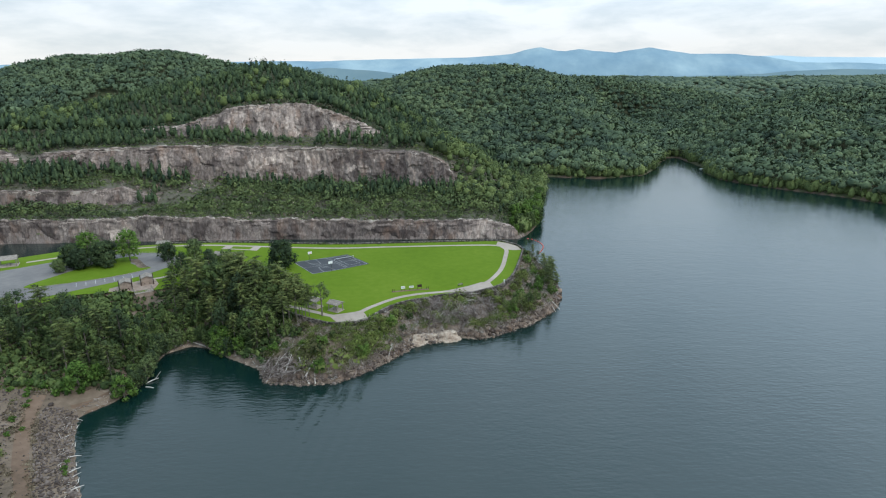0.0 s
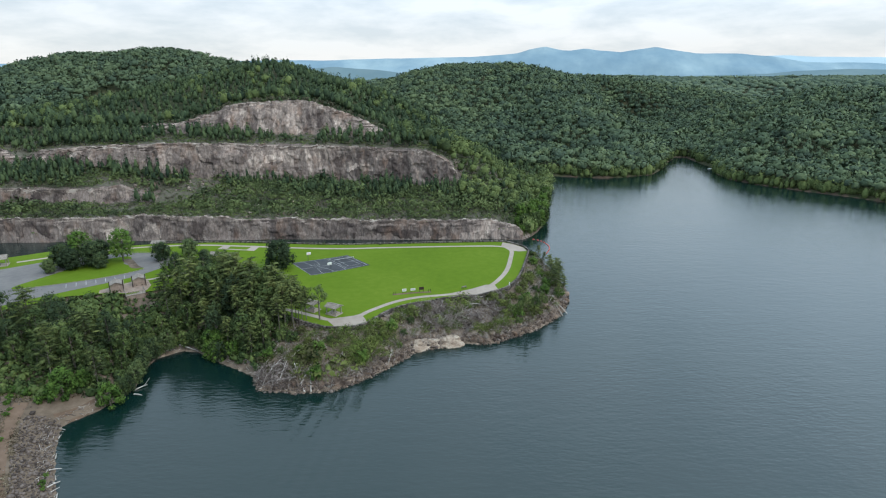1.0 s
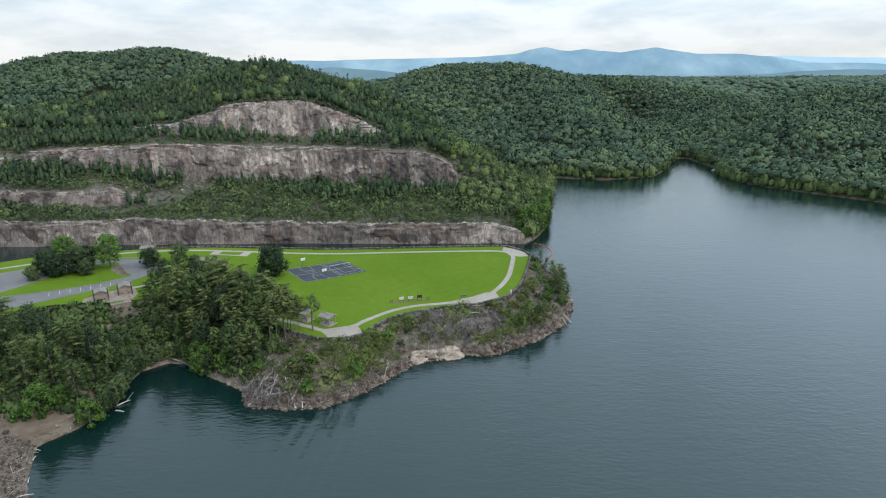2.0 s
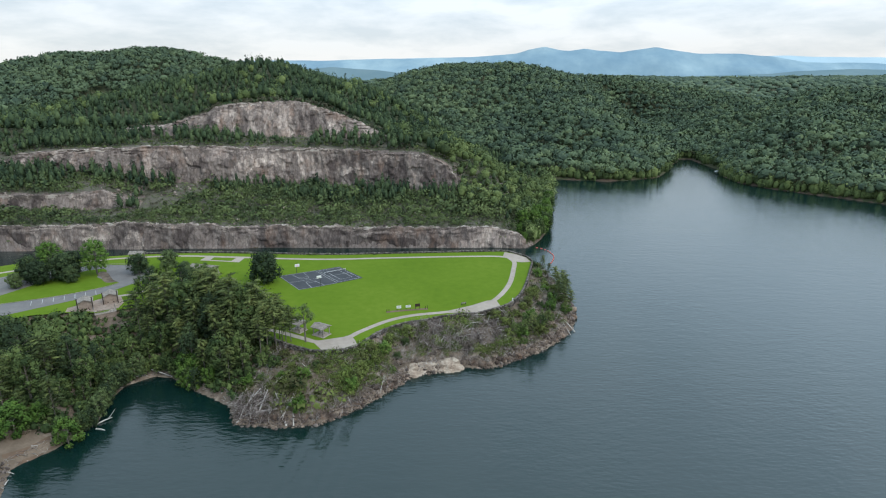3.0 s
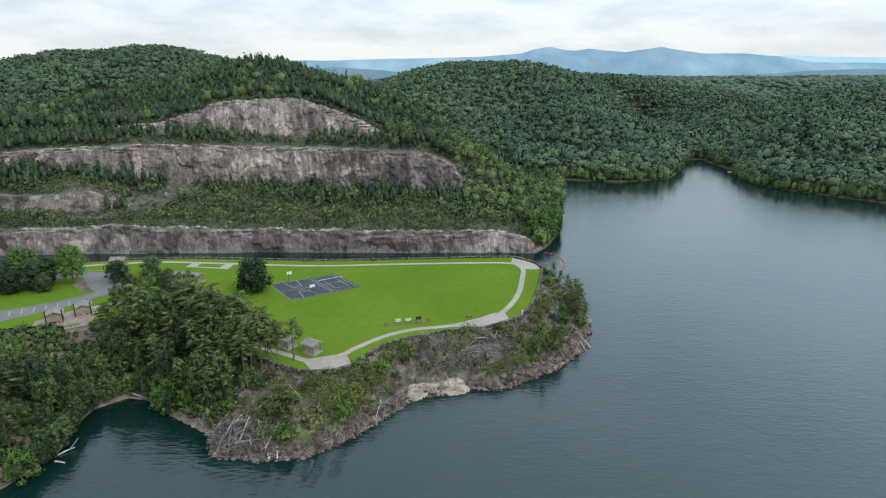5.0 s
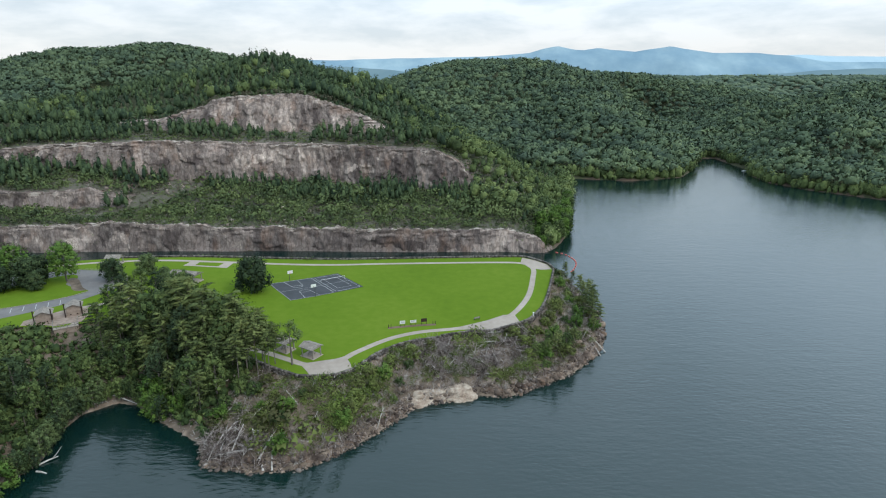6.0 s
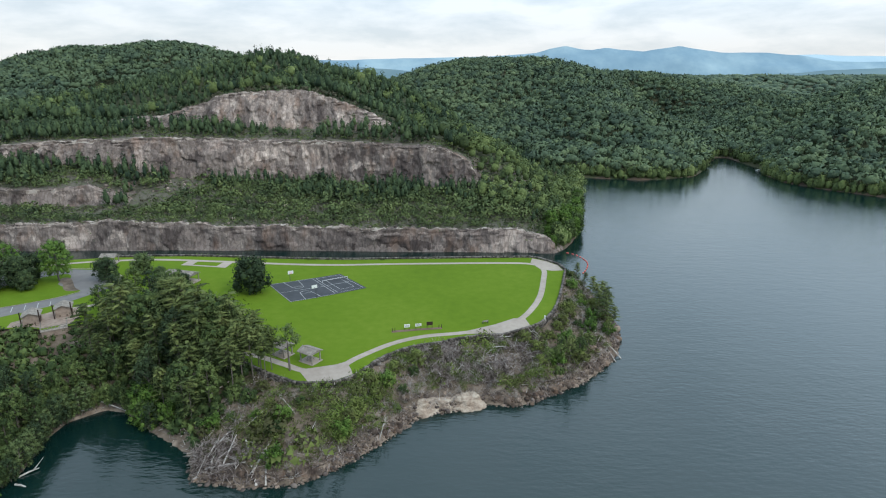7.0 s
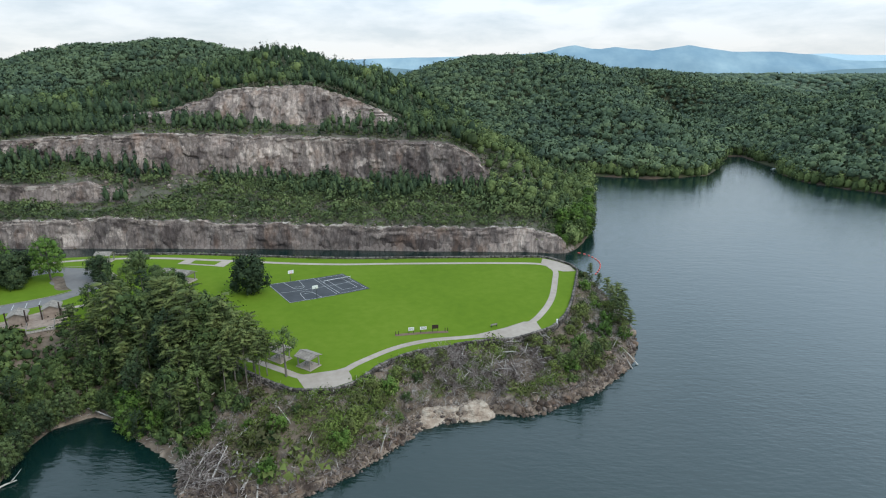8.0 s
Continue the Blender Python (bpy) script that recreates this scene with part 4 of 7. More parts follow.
def build_bench_scrub():
    def low(x, y):
        ok = vnoise(x, y, 24, 61, 3) > -0.55 + 0.5 * smooth(-110, -190, x)
        return (y > c1_y(x) + 4) & (y < c2_y(x) - 0.5) & ok & (x < 34) & (x > -0.9 * y) & ~rock_zone(x, y)
    px, py = scatter(-320, 40, 262, 360, 2.6, low)
    h = RNG.lognormal(1.08, 0.42, len(px)) * (0.6 + 0.45 * smooth(0, 22, py - c1_y(px)))
    woods("bench_scrub", px, py, h, h * RNG.uniform(0.45, 0.7, len(px)), 64, M["bench_leaf"], "bushes and young trees on the quarry bench", low=0.0, core=False, fine=0.72)
    foot = lambda x, y: (y < c2_y(x) + 0.3) & (y > c2_y(x) - 34) & (x < 30) & (x > -0.9 * y) & (vnoise(x, y, 22, 67, 3) > 0.028 * (c2_y(x) - y) - 0.42)
    px, py = scatter(-320, 34, 296, 360, 2.7, foot)
    h = RNG.uniform(3.5, 9.5, len(px)) * (1 + 0.5 * vnoise(px, py, 18, 68, 2))
    woods("cliff_foot_pines", px, py, h, h * RNG.uniform(0.2, 0.32, len(px)), 54, M["pine_far"], "dark young pines along the foot of the quarry wall", conic=0.6, low=0.0, fine=0.8)
    mid = lambda x, y: (y > c2_y(x) + 9.5) & (y < c3_y(x) + 0.5) & (x < -20) & (x > -0.9 * y) & (vnoise(x, y, 18, 69, 2) > -0.42)
    px, py = scatter(-330, -20, 330, 382, 3.1, mid)
    h = RNG.uniform(3.0, 9.0, len(px)) * (1 + 0.45 * vnoise(px, py, 22, 70, 2))
    woods("upper_bench_pines", px, py, h, h * RNG.uniform(0.24, 0.36, len(px)), 54, M["pine_far"], "young pines on the upper quarry bench", conic=0.6, low=0.0, fine=0.8)
    crest = lambda x, y: (y > c3_y(x) + 10.5) & (y < c3_y(x) + 19) & (x > -214) & (x < -30)
    px, py = scatter(-216, -28, 380, 400, 1.9, crest)
    h = RNG.uniform(1.2, 4.0, len(px))
    dry = RNG.random(len(px)) < 0.55
    woods("summit_brush", px[dry], py[dry], h[dry], h[dry] * RNG.uniform(0.4, 0.6, dry.sum()), 40, M["bench_dry"], "grey brown brush along the lip of the top quarry face", low=0.0, core=False, fine=0.75)
    woods("summit_scrub", px[~dry], py[~dry], h[~dry], h[~dry] * RNG.uniform(0.35, 0.5, (~dry).sum()), 44, M["pine_far"], "small pines along the lip of the top quarry face", low=0.0, fine=0.8)
    # low cover, on the benches and the lips of the walls
    def cover(x, y):
        brink = (np.abs(y - c2_y(x) - 7.5) < 1.8) & (vnoise(x, y, 9, 103, 2) > -0.05)
        brink = brink | ((np.abs(y - c1_y(x) - 1.4) < 1.0) & (vnoise(x, y, 7, 104, 2) > 0.1))
        return (y > c1_y(x) + 0.5) & (y < c3_y(x)) & (x < 36) & (x > -0.9 * y) & (~rock_zone(x, y) & (y > c1_y(x) + 2) & (vnoise(x, y, 15, 105, 3) > -0.55) | brink)
    px, py = scatter(-320, 38, 262, 382, 2.1, cover)
    h = RNG.uniform(0.5, 1.9, len(px))
    half = RNG.random(len(px)) < 0.5 + 0.4 * vnoise(px, py, 30, 106, 2)
    woods("bench_cover", px[half], py[half], h[half], h[half] * RNG.uniform(0.7, 1.2, half.sum()), 18, M["leaf_far"], "low green cover on the quarry benches", low=0.0, core=False, fine=0.75)
    woods("bench_weeds", px[~half], py[~half], h[~half], h[~half] * RNG.uniform(0.7, 1.2, (~half).sum()), 18, M["bench_dry"], "dry olive and grey weeds on the quarry benches", low=0.0, core=False, fine=0.75)


build_bench_scrub()


# ---- quarry faces ----
def blocks(u, v, cu, cv, seed):
    """Irregular cells over a wall: for each place its cell's random number, and a second one."""
    best = np.full(u.shape, 1e9)
    pick, other = np.zeros(u.shape), np.zeros(u.shape)
    iu, iv = np.floor(u / cu).astype(np.int64), np.floor(v / cv).astype(np.int64)
    for du in (-1, 0, 1):
        for dv in (-1, 0, 1):
            a, b = iu + du, iv + dv
            x = (a + hash2(a, b, seed)) * cu
            y = (b + hash2(a, b, seed + 1)) * cv
            d = np.maximum(np.abs(u - x) / cu, np.abs(v - y) / cv) + 0.3 * np.hypot((u - x) / cu, (v - y) / cv)
            near = d < best
            best = np.where(near, d, best)
            pick = np.where(near, hash2(a, b, seed + 2), pick)
            other = np.where(near, hash2(a, b, seed + 3), other)
    return pick, other


def rock_face(name, x0, x1, foot, low, top, lean, label, mat, seed, cols=0.62, rows=0.55, depth=1.3):
    """A blasted rock wall: split blocks, buttresses and an uneven layered lip."""
    nx = int((x1 - x0) / cols) + 1
    probe = np.linspace(x0, x1, 50)
    tallest = float(np.max(top(probe) - low(probe)))
    ny = max(6, int(tallest / rows) + 1)
    xs = np.linspace(x0, x1, nx)
    X, T = np.meshgrid(xs, np.linspace(0, 1, ny))
    lip = 0.9 * vnoise(xs, xs * 0, 6, seed + 3, 3) + 1.2 * vnoise(xs, xs * 0, 21, seed + 8, 2) + depth * 0.6 * np.minimum(0.2, vnoise(xs, xs * 0, 47, seed + 12, 2))
    lip = lip + 0.7 * (blocks(xs, xs * 0, 2.6, 9.0, seed + 21)[0] - 0.5)
    zl, zt = low(xs) - 0.8, top(xs) + 0.25 + np.clip(lip, -2.6, 1.5)
    Z = zl + (np.maximum(zt, zl + 0.3) - zl) * T
    Y = (foot(xs) - 1.4 * np.abs(vnoise(xs, xs * 0, 21, seed + 6, 2)))[None, :] + lean * T
    wx = X + 0.7 * vnoise(X, Z, 5, seed + 30, 2) + 0.15 * Z
    wz = Z + 0.6 * vnoise(X, Z, 6, seed + 31, 2) - 0.06 * X
    big, big_tone = blocks(wx, wz, 6.5, 8.0, seed + 40)
    small, small_tone = blocks(wx, wz, 1.7, 2.9, seed + 50)
    bed, bed_tone = blocks(wx, wz, 4.2, 0.75, seed + 60)
    butt = vnoise(X + 0.5 * Z, Z * 0.2, 44.0, seed + 11, 2)
    fine = vnoise(X, Z, 1.3, seed + 2, 2)
    # thin beds break out near the lip
    crest = smooth(5.0, 1.2, zt[None, :] - Z + 1.5 * vnoise(X, Z, 12, seed + 18, 2)) * min(1.0, tallest / 14)
    relief = 1.2 * butt + 0.8 * (big - 0.5) + 0.55 * (small - 0.5) + 0.16 * fine + 1.0 * crest * (bed - 0.45)
    Y = Y - depth * relief * (0.3 + 0.7 * np.sin(np.pi * np.clip(T, 0.06, 0.92))) - 0.5
    # seep and drill streaks run down the face, in patches; bands of broken beds along the top
    run = (blocks(wx, wz, 2.4, 15.0, seed + 14)[1] + 0.8 * blocks(wx, wz, 1.3, 8.0, seed + 24)[1] - 0.9) * smooth(-0.4, 0.3, vnoise(X, Z, 24, seed + 15, 2))
    broad = blocks(wx + 2.0 * vnoise(X, Z, 9, seed + 25, 3), wz, 5.5, 17.0, seed + 16)[1] - 0.5
    stain = vnoise(X + 0.4 * Z, Z * 0.8, 34, seed + 17, 3)
    tone = 0.4 + 0.34 * run + 0.5 * broad + 0.56 * stain + 0.26 * (big_tone - 0.5) + 0.2 * (small_tone - 0.5)
    scar, wet = blocks(wx + 1.5 * vnoise(X, Z, 4, seed + 26, 3), wz, 6.0, 5.0, seed + 27)
    tone = tone + 0.4 * (scar > 0.9) - 0.3 * (wet > 0.86)
    tone = np.clip(tone * (1 - 0.7 * crest) + crest * (0.02 + 0.75 * bed_tone), 0, 1)
    i = np.arange(nx * ny).reshape(ny, nx)
    F = np.stack([i[:-1, :-1], i[:-1, 1:], i[1:, 1:], i[1:, :-1]], -1).reshape(-1, 4)
    V = np.stack([X.ravel(), Y.ravel(), Z.ravel()], -1)
    tone = tone.ravel()
    # a broken shelf behind the lip ties the wall to the bench
    for step in range(3):
        back = V.reshape(-1, nx, 3)[-1].copy()
        back[:, 1] += 0.9
        back[:, 2] += 0.5 * (blocks(xs, xs * 0 + step * 9.0, 1.9, 9.0, seed + 70 + step)[0] - 0.62)
        k = len(V)
        V = np.concatenate([V, back])
        tone = np.concatenate([tone, blocks(xs, xs * 0 + step * 9.0, 1.9, 9.0, seed + 80 + step)[1]])
        j = np.arange(nx)
        F = np.concatenate([F, np.stack([k - nx + j[:-1], k - nx + j[1:], k + j[1:], k + j[:-1]], -1)])
    fr, fx = np.arange(len(F)) // (nx - 1), np.arange(len(F)) % (nx - 1)
    depth_rows = 2.6 + 5.0 * vnoise(fx * cols, fr * 0.0, 30, seed + 9, 4)
    mi = ((fr >= ny - 1 - depth_rows) & (blocks(fx * cols, fr * 0.6, 2.6, 1.2, seed + 90)[0] < 0.62)).astype(int)
    ob = new(name, np_mesh(name, V, F, [mat, M["lip"]], mat_index=mi, tint=tone[F[:, 0]], domain="FACE"))
    return tagged(ob, label, "cliff", kind="structure")


rock_face("cliff_lower", -340, 38, lambda x: c1_y(x) + 0.2, lambda x: 0 * x - 0.6, c1_top, 1.6, "low streaked grey rock wall rising from the water", M["rock"], 101, depth=1.2)
rock_face("cliff_middle", -330, -176, cm_y, cm_low, cm_top, 2.0, "short grey rock step on the quarry bench", M["rock"], 131, depth=1.2)
rock_face("cliff_step", -170, -88, lambda x: c1_y(x) + 21, lambda x: 0 * x + 11.0, lambda x: 12.6 + 2.4 * vnoise(x, x * 0, 19, 43, 2), 1.5, "low broken rock ledge among the scrub", M["rock"], 141, depth=1.0)
rock_face("cliff_upper", -330, 6, c2_y, c2_low, c2_top, 6.0, "long grey and rusty quarry wall", M["rock"], 151, depth=2.2)
rock_face("cliff_summit", -212, -32, c3_y, c3_low, c3_top, 11.0, "pale grey quarry face below the hilltop", M["rock"], 181, depth=2.2)


# ---- distant mountains ----
def mountains(name, depth, peaks, base, seed, mat, label):
    xs = np.linspace(-3800, 3800, 240)
    top = lerp_x(xs, peaks) + 7 * vnoise(xs, xs * 0, 260, seed, 4)
    V, rows = [], 7
    for r in range(rows):
        f = r / (rows - 1)
        z = base + (top - base) * f**0.8 + 34 * vnoise(xs, xs * 0 + r * 90, 300, seed + 4, 4) * math.sin(math.pi * f)
        V.append(np.stack([xs, np.full_like(xs, depth - 260 * (1 - f)), z], -1))
    V = np.concatenate(V)
    i = np.arange(rows * 240).reshape(rows, 240)
    F = np.stack([i[:-1, :-1], i[:-1, 1:], i[1:, 1:], i[1:, :-1]], -1).reshape(-1, 4)
    tagged(new(name, np_mesh(name, V, F, [mat], flat=False)), label, "mountains", kind="structure")


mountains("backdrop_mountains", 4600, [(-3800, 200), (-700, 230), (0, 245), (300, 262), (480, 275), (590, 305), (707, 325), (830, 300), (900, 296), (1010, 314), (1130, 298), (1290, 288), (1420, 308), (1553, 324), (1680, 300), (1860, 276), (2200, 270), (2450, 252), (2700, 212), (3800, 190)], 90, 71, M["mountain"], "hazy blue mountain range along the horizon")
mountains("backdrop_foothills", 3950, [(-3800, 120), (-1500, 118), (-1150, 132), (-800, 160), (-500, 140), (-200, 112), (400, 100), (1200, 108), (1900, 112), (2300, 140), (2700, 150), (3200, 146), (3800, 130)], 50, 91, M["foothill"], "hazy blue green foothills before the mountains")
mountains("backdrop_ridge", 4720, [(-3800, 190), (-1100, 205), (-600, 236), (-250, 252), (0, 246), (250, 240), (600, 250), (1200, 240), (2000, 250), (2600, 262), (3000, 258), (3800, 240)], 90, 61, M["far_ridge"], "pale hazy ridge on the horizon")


# ---- single trees ----
def crown_mesh(name, clumps, leaves, size, mat, seed, flat=1.0, bough=0.0):
    """A crown of leaf clumps: each clump (x, y, z, radius) a lumpy mass of foliage under a fringe of leaf sprays."""
    rng = np.random.default_rng(seed)
    C = np.array(clumps)
    n = len(C)

    def shaped(off):
        off = off * np.array([1, 1, flat])
        if bough:
            # stretch each clump along its branch, drooping at the end
            away = C[:, :2] / (np.linalg.norm(C[:, :2], axis=1, keepdims=True) + 1e-6)
            run = (off[..., :2] * away[:, None, :]).sum(-1)
            side = off[..., :2] - run[..., None] * away[:, None, :]
            off[..., :2] = side * 0.62 + (run * (1 + bough))[..., None] * away[:, None, :]
            off[..., 2] -= 0.16 * np.clip(run, 0, None)
        return C[:, None, :3] + off

    d = rng.normal(size=(n, leaves, 3))
    d[..., 2] += 0.25
    d = unit(d)
    P = shaped(d * (C[:, None, 3] * rng.uniform(0.5, 1.2, (n, leaves)))[..., None])
    out = d + 0.5 * np.array([0, 0, 1])
    V = leaf_cloud(P.reshape(-1, 3), out.reshape(-1, 3), size * rng.uniform(0.6, 1.3, n * leaves), 0.6, rng)
    middle = np.array([0, 0, 0.55 * C[:, 2].max()])
    N = unit(out + 0.5 * unit(P - middle) + 0.25 * rng.normal(size=out.shape))
    own = 0.5 + rng.uniform(-0.26, 0.26, n)
    tint = np.repeat(np.repeat(own, leaves) + rng.uniform(-0.12, 0.12, n * leaves), 3)
    core = np.repeat(ICO[None], n, 0) * rng.uniform(0.55, 1.25, (n, 12, 1))
    K = shaped(core * ((0.62 if bough else 0.5) * C[:, None, 3])[..., None])
    KN = unit(unit(core) + 0.4 * unit(K - middle) + np.array([0, 0, 0.2]))
    k = len(V)
    F = np.concatenate([np.arange(k).reshape(-1, 3), (k + np.arange(n)[:, None, None] * 12 + ICO_F[None]).reshape(-1, 3)])
    V = np.concatenate([V, K.reshape(-1, 3)])
    N = np.concatenate([np.repeat(N.reshape(-1, 3), 3, axis=0), KN.reshape(-1, 3)])
    # cores tinted darker than their sprays, for the shade inside each clump
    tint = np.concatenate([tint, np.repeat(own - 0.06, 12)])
    return np_mesh(name, V, F, [mat], tint=np.clip(tint, 0, 1), flat=False, normals=N)


def trunk_bm(tall, r, lean, limbs, rng):
    """A tapered trunk in three bends, with limbs to the given points."""
    bm = bmesh.new()
    pts = [Vector((0, 0, -0.6))]
    for k in (0.33, 0.66, 1.0):
        pts.append(Vector((lean[0] * k + rng.uniform(-0.2, 0.2), lean[1] * k + rng.uniform(-0.2, 0.2), tall * k)))
    rs = [r, r * 0.8, r * 0.55, r * 0.2]
    for i in range(3):
        tube(bm, pts[i], pts[i + 1], rs[i], rs[i + 1], 7)
    for q in limbs:
        k = min(0.95, max(0.3, q[2] / tall * 0.8))
        j = min(2, int(k * 3))
        a = pts[j].lerp(pts[j + 1], k * 3 - j)
        tube(bm, a, q, r * 0.28, r * 0.08, 5)
    return bm


def make_broadleaf(seed, tall, wide, mat, label, name="broadleaf_tree", clear=0.22, n=44, leaves=52, size=0.23):
    rng = np.random.default_rng(seed)
    clumps = []
    for i in range(n):
        u = (i + 0.5) / n
        z = clear + (1 - clear) * (0.08 + 0.86 * u)
        prof = math.sin(math.pi * min(1, (z - clear) / (1 - clear) * 0.82 + 0.14)) ** 0.7
        a = i * 2.4 + rng.uniform(-0.6, 0.6)
        rr = wide * prof * rng.uniform(0.35, 0.95)
        clumps.append((rr * math.cos(a), rr * math.sin(a), z * tall * rng.uniform(0.94, 1.03), wide * rng.uniform(0.19, 0.36)))
    root = new(name)
    tr = new("trunk", bm_mesh("trunk", trunk_bm(tall * 0.8, 0.02 * tall + 0.04, (0, 0), [c[:3] for c in clumps[::4]], rng), M["bark"]))
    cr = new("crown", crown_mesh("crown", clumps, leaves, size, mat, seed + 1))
    tr.parent = cr.parent = root
    return tagged(root, label, "tree", group="trees by the water")


def make_pine(seed, tall, wide, label, bare=0.5, n=44, leaves=50, size=0.18):
    rng = np.random.default_rng(seed)
    lean = (rng.uniform(-0.8, 0.8), rng.uniform(-0.8, 0.8))
    clumps = []
    for i in range(n):
        u = (i + 0.5) / n
        z = bare + (1 - bare) * u
        a = i * 2.4 + rng.uniform(-0.8, 0.8)
        rr = wide * (1.0 - 0.62 * u) * rng.uniform(0.3, 1.0)
        clumps.append((lean[0] * z + rr * math.cos(a), lean[1] * z + rr * math.sin(a), z * tall, wide * rng.uniform(0.26, 0.42)))
    root = new("pine_tree")
    tr = new("trunk", bm_mesh("trunk", trunk_bm(tall, 0.009 * tall + 0.03, lean, [c[:3] for c in clumps[::2]], rng), M["bark"]))
    cr = new("crown", crown_mesh("crown", clumps, leaves, size, M["pine"], seed + 1, flat=0.26, bough=0.6))
    tr.parent = cr.parent = root
    return tagged(root, label, "tree", group="trees by the water")


def put(kind, x, y, scale=1.0, turn=0.0, sink=0.1, z=None):
    """A copy of a thing on the ground."""
    zz = hz(x, y) if z is None else z
    ob = copy_thing(kind, pose(x, y, zz - sink, 0, 0, turn))
    ob.scale = (scale, scale, scale)
    return ob


def discard(kinds):
    for k in kinds:
        for o in (*k.children_recursive, k):
            bpy.data.objects.remove(o)


def spread(poly, gap, seed):
    """Random places inside an outline, no two nearer than gap."""
    rng = np.random.default_rng(seed)
    xs, ys = [p[0] for p in poly], [p[1] for p in poly]
    out = []
    for _ in range(6000):
        x, y = rng.uniform(min(xs), max(xs)), rng.uniform(min(ys), max(ys))
        if inside(np.array([x]), np.array([y]), poly)[0] and all((x - a) ** 2 + (y - b) ** 2 > gap * gap for a, b in out):
            out.append((x, y))
    return out


BROAD = [make_broadleaf(300 + i, 12, w, M["leaf"], "full green broadleaf tree on the wooded shore") for i, w in enumerate((3.6, 4.2, 3.3))]
DARK = [make_broadleaf(320 + i, 13, w, M["dark_leaf"], "dark green bushy tree in the shore wood", clear=0.12) for i, w in enumerate((3.2, 3.8))]
PINES = [make_pine(340 + i, 15, w, "tall pine with a bare grey trunk on the bank", b) for i, (w, b) in enumerate(((3.6, 0.42), (4.0, 0.36), (3.1, 0.52), (3.7, 0.28)))]
YOUNG = [make_broadleaf(360 + i, 6, 2.5, M["bright"], "young bright green tree at the edge of the water", clear=0.04, n=26, leaves=64, size=0.22) for i in range(2)]


def plant_trees():
    rng = np.random.default_rng(11)
    stand = [(-90.0, 165.7), (-82.6, 163.0), (-74.2, 158.8), (-66.8, 153.7), (-57.4, 148.6), (-56.5, 155.0), (-54.5, 163.0), (-54.5, 168.3), (-64.5, 174.2), (-77.5, 179.6), (-89.7, 176.5), (-93.7, 167.5)]
    for x, y in spread(stand, 4.3, 5):
        shore = float(seg_dist(np.array([x]), np.array([y]), NEAR_SHORE)[0])
        k = PINES[rng.integers(4)] if rng.random() < 0.6 else (BROAD + DARK)[rng.integers(5)]
        base = 15 if k in PINES else 12.5
        want = rng.uniform(12.5, 16.5) * (0.62 + 0.38 * min(1, shore / 12))
        put(k, x, y, want / base, rng.uniform(0, 360))
    west = [(-93.3, 145.7), (-91.6, 138.1), (-92.7, 131.4), (-99.4, 130.0), (-106.9, 131.0), (-116.1, 134.3), (-140.2, 134.1), (-190.8, 121.3), (-198.7, 143.2), (-148.7, 149.6), (-130.0, 161.1), (-112.4, 162.4), (-96.5, 165.1), (-92.0, 159.0)]
    for x, y in spread(west, 5.3, 6):
        if -113 < x < -96 and y > 156:
            continue
        shore = float(seg_dist(np.array([x]), np.array([y]), NEAR_SHORE)[0])
        k = (BROAD + DARK + PINES[1:2] + PINES[3:])[rng.integers(7)]
        want = rng.uniform(7.5, 16.5) * (0.6 + 0.4 * min(1, shore / 14)) * (0.6 if y > 154 and x < -93 else 1.0)
        put(k, x, y, want / 12.5, rng.uniform(0, 360))
    for x, y in spread([(-97, 148), (-92, 150), (-91.5, 159), (-84.5, 162.5), (-84, 168), (-92, 176), (-101, 167.5)], 3.4, 8):
        if x < -95 and y > 158:
            continue
        k = (BROAD + DARK)[rng.integers(5)]
        put(k, x, y, rng.uniform(4.5, 7.5) / 12.5, rng.uniform(0, 360))
    # pines with bare trunks at the edge of the stand, and the lone one by the shelter
    for x, y, s in ((-48.8, 160.2, 0.95), (-47.6, 162.3, 0.9), (-50.0, 163.2, 1.0), (-51.5, 160.5, 1.05), (-46.2, 161.0, 0.82), (-52.4, 157.2, 0.9), (-49.4, 165.4, 0.95), (-53.5, 166, 1.0), (-45.6, 163.6, 0.75)):
        put(PINES[2], x, y, s, rng.uniform(0, 360))
    # the tallest trees of the stand, beside the path
    for i, (x, y, s) in enumerate(((-56.0, 167.2, 1.28), (-52.8, 164.6, 1.12), (-60.2, 168.6, 1.45), (-64.4, 170.2, 1.3), (-69.2, 172.4, 1.4), (-58.0, 163.2, 1.2), (-62.8, 165.2, 1.25), (-74.0, 173.6, 1.3), (-79.5, 173.0, 1.4), (-85.5, 173.5, 1.3))):
        put((PINES[1], PINES[0], BROAD[1])[i % 3], x, y, s * (0.96 if i % 3 < 2 else 1.0), rng.uniform(0, 360))
    # the point
    for x, y, s in ((40.4, 203.7, 0.6), (42.1, 209.6, 0.66), (42.8, 214.3, 0.68), (40.6, 218.1, 0.58), (43.1, 222.0, 0.64), (39.4, 209.4, 0.5), (41.5, 227.6, 0.52), (39.8, 233.2, 0.4), (40.1, 198.5, 0.42), (43.4, 205.7, 0.5), (38.8, 241.9, 0.5)):
        put(PINES[(int(x * 7) + int(y)) % 4 if y < 235 else 3], x, y, s, rng.uniform(0, 360))
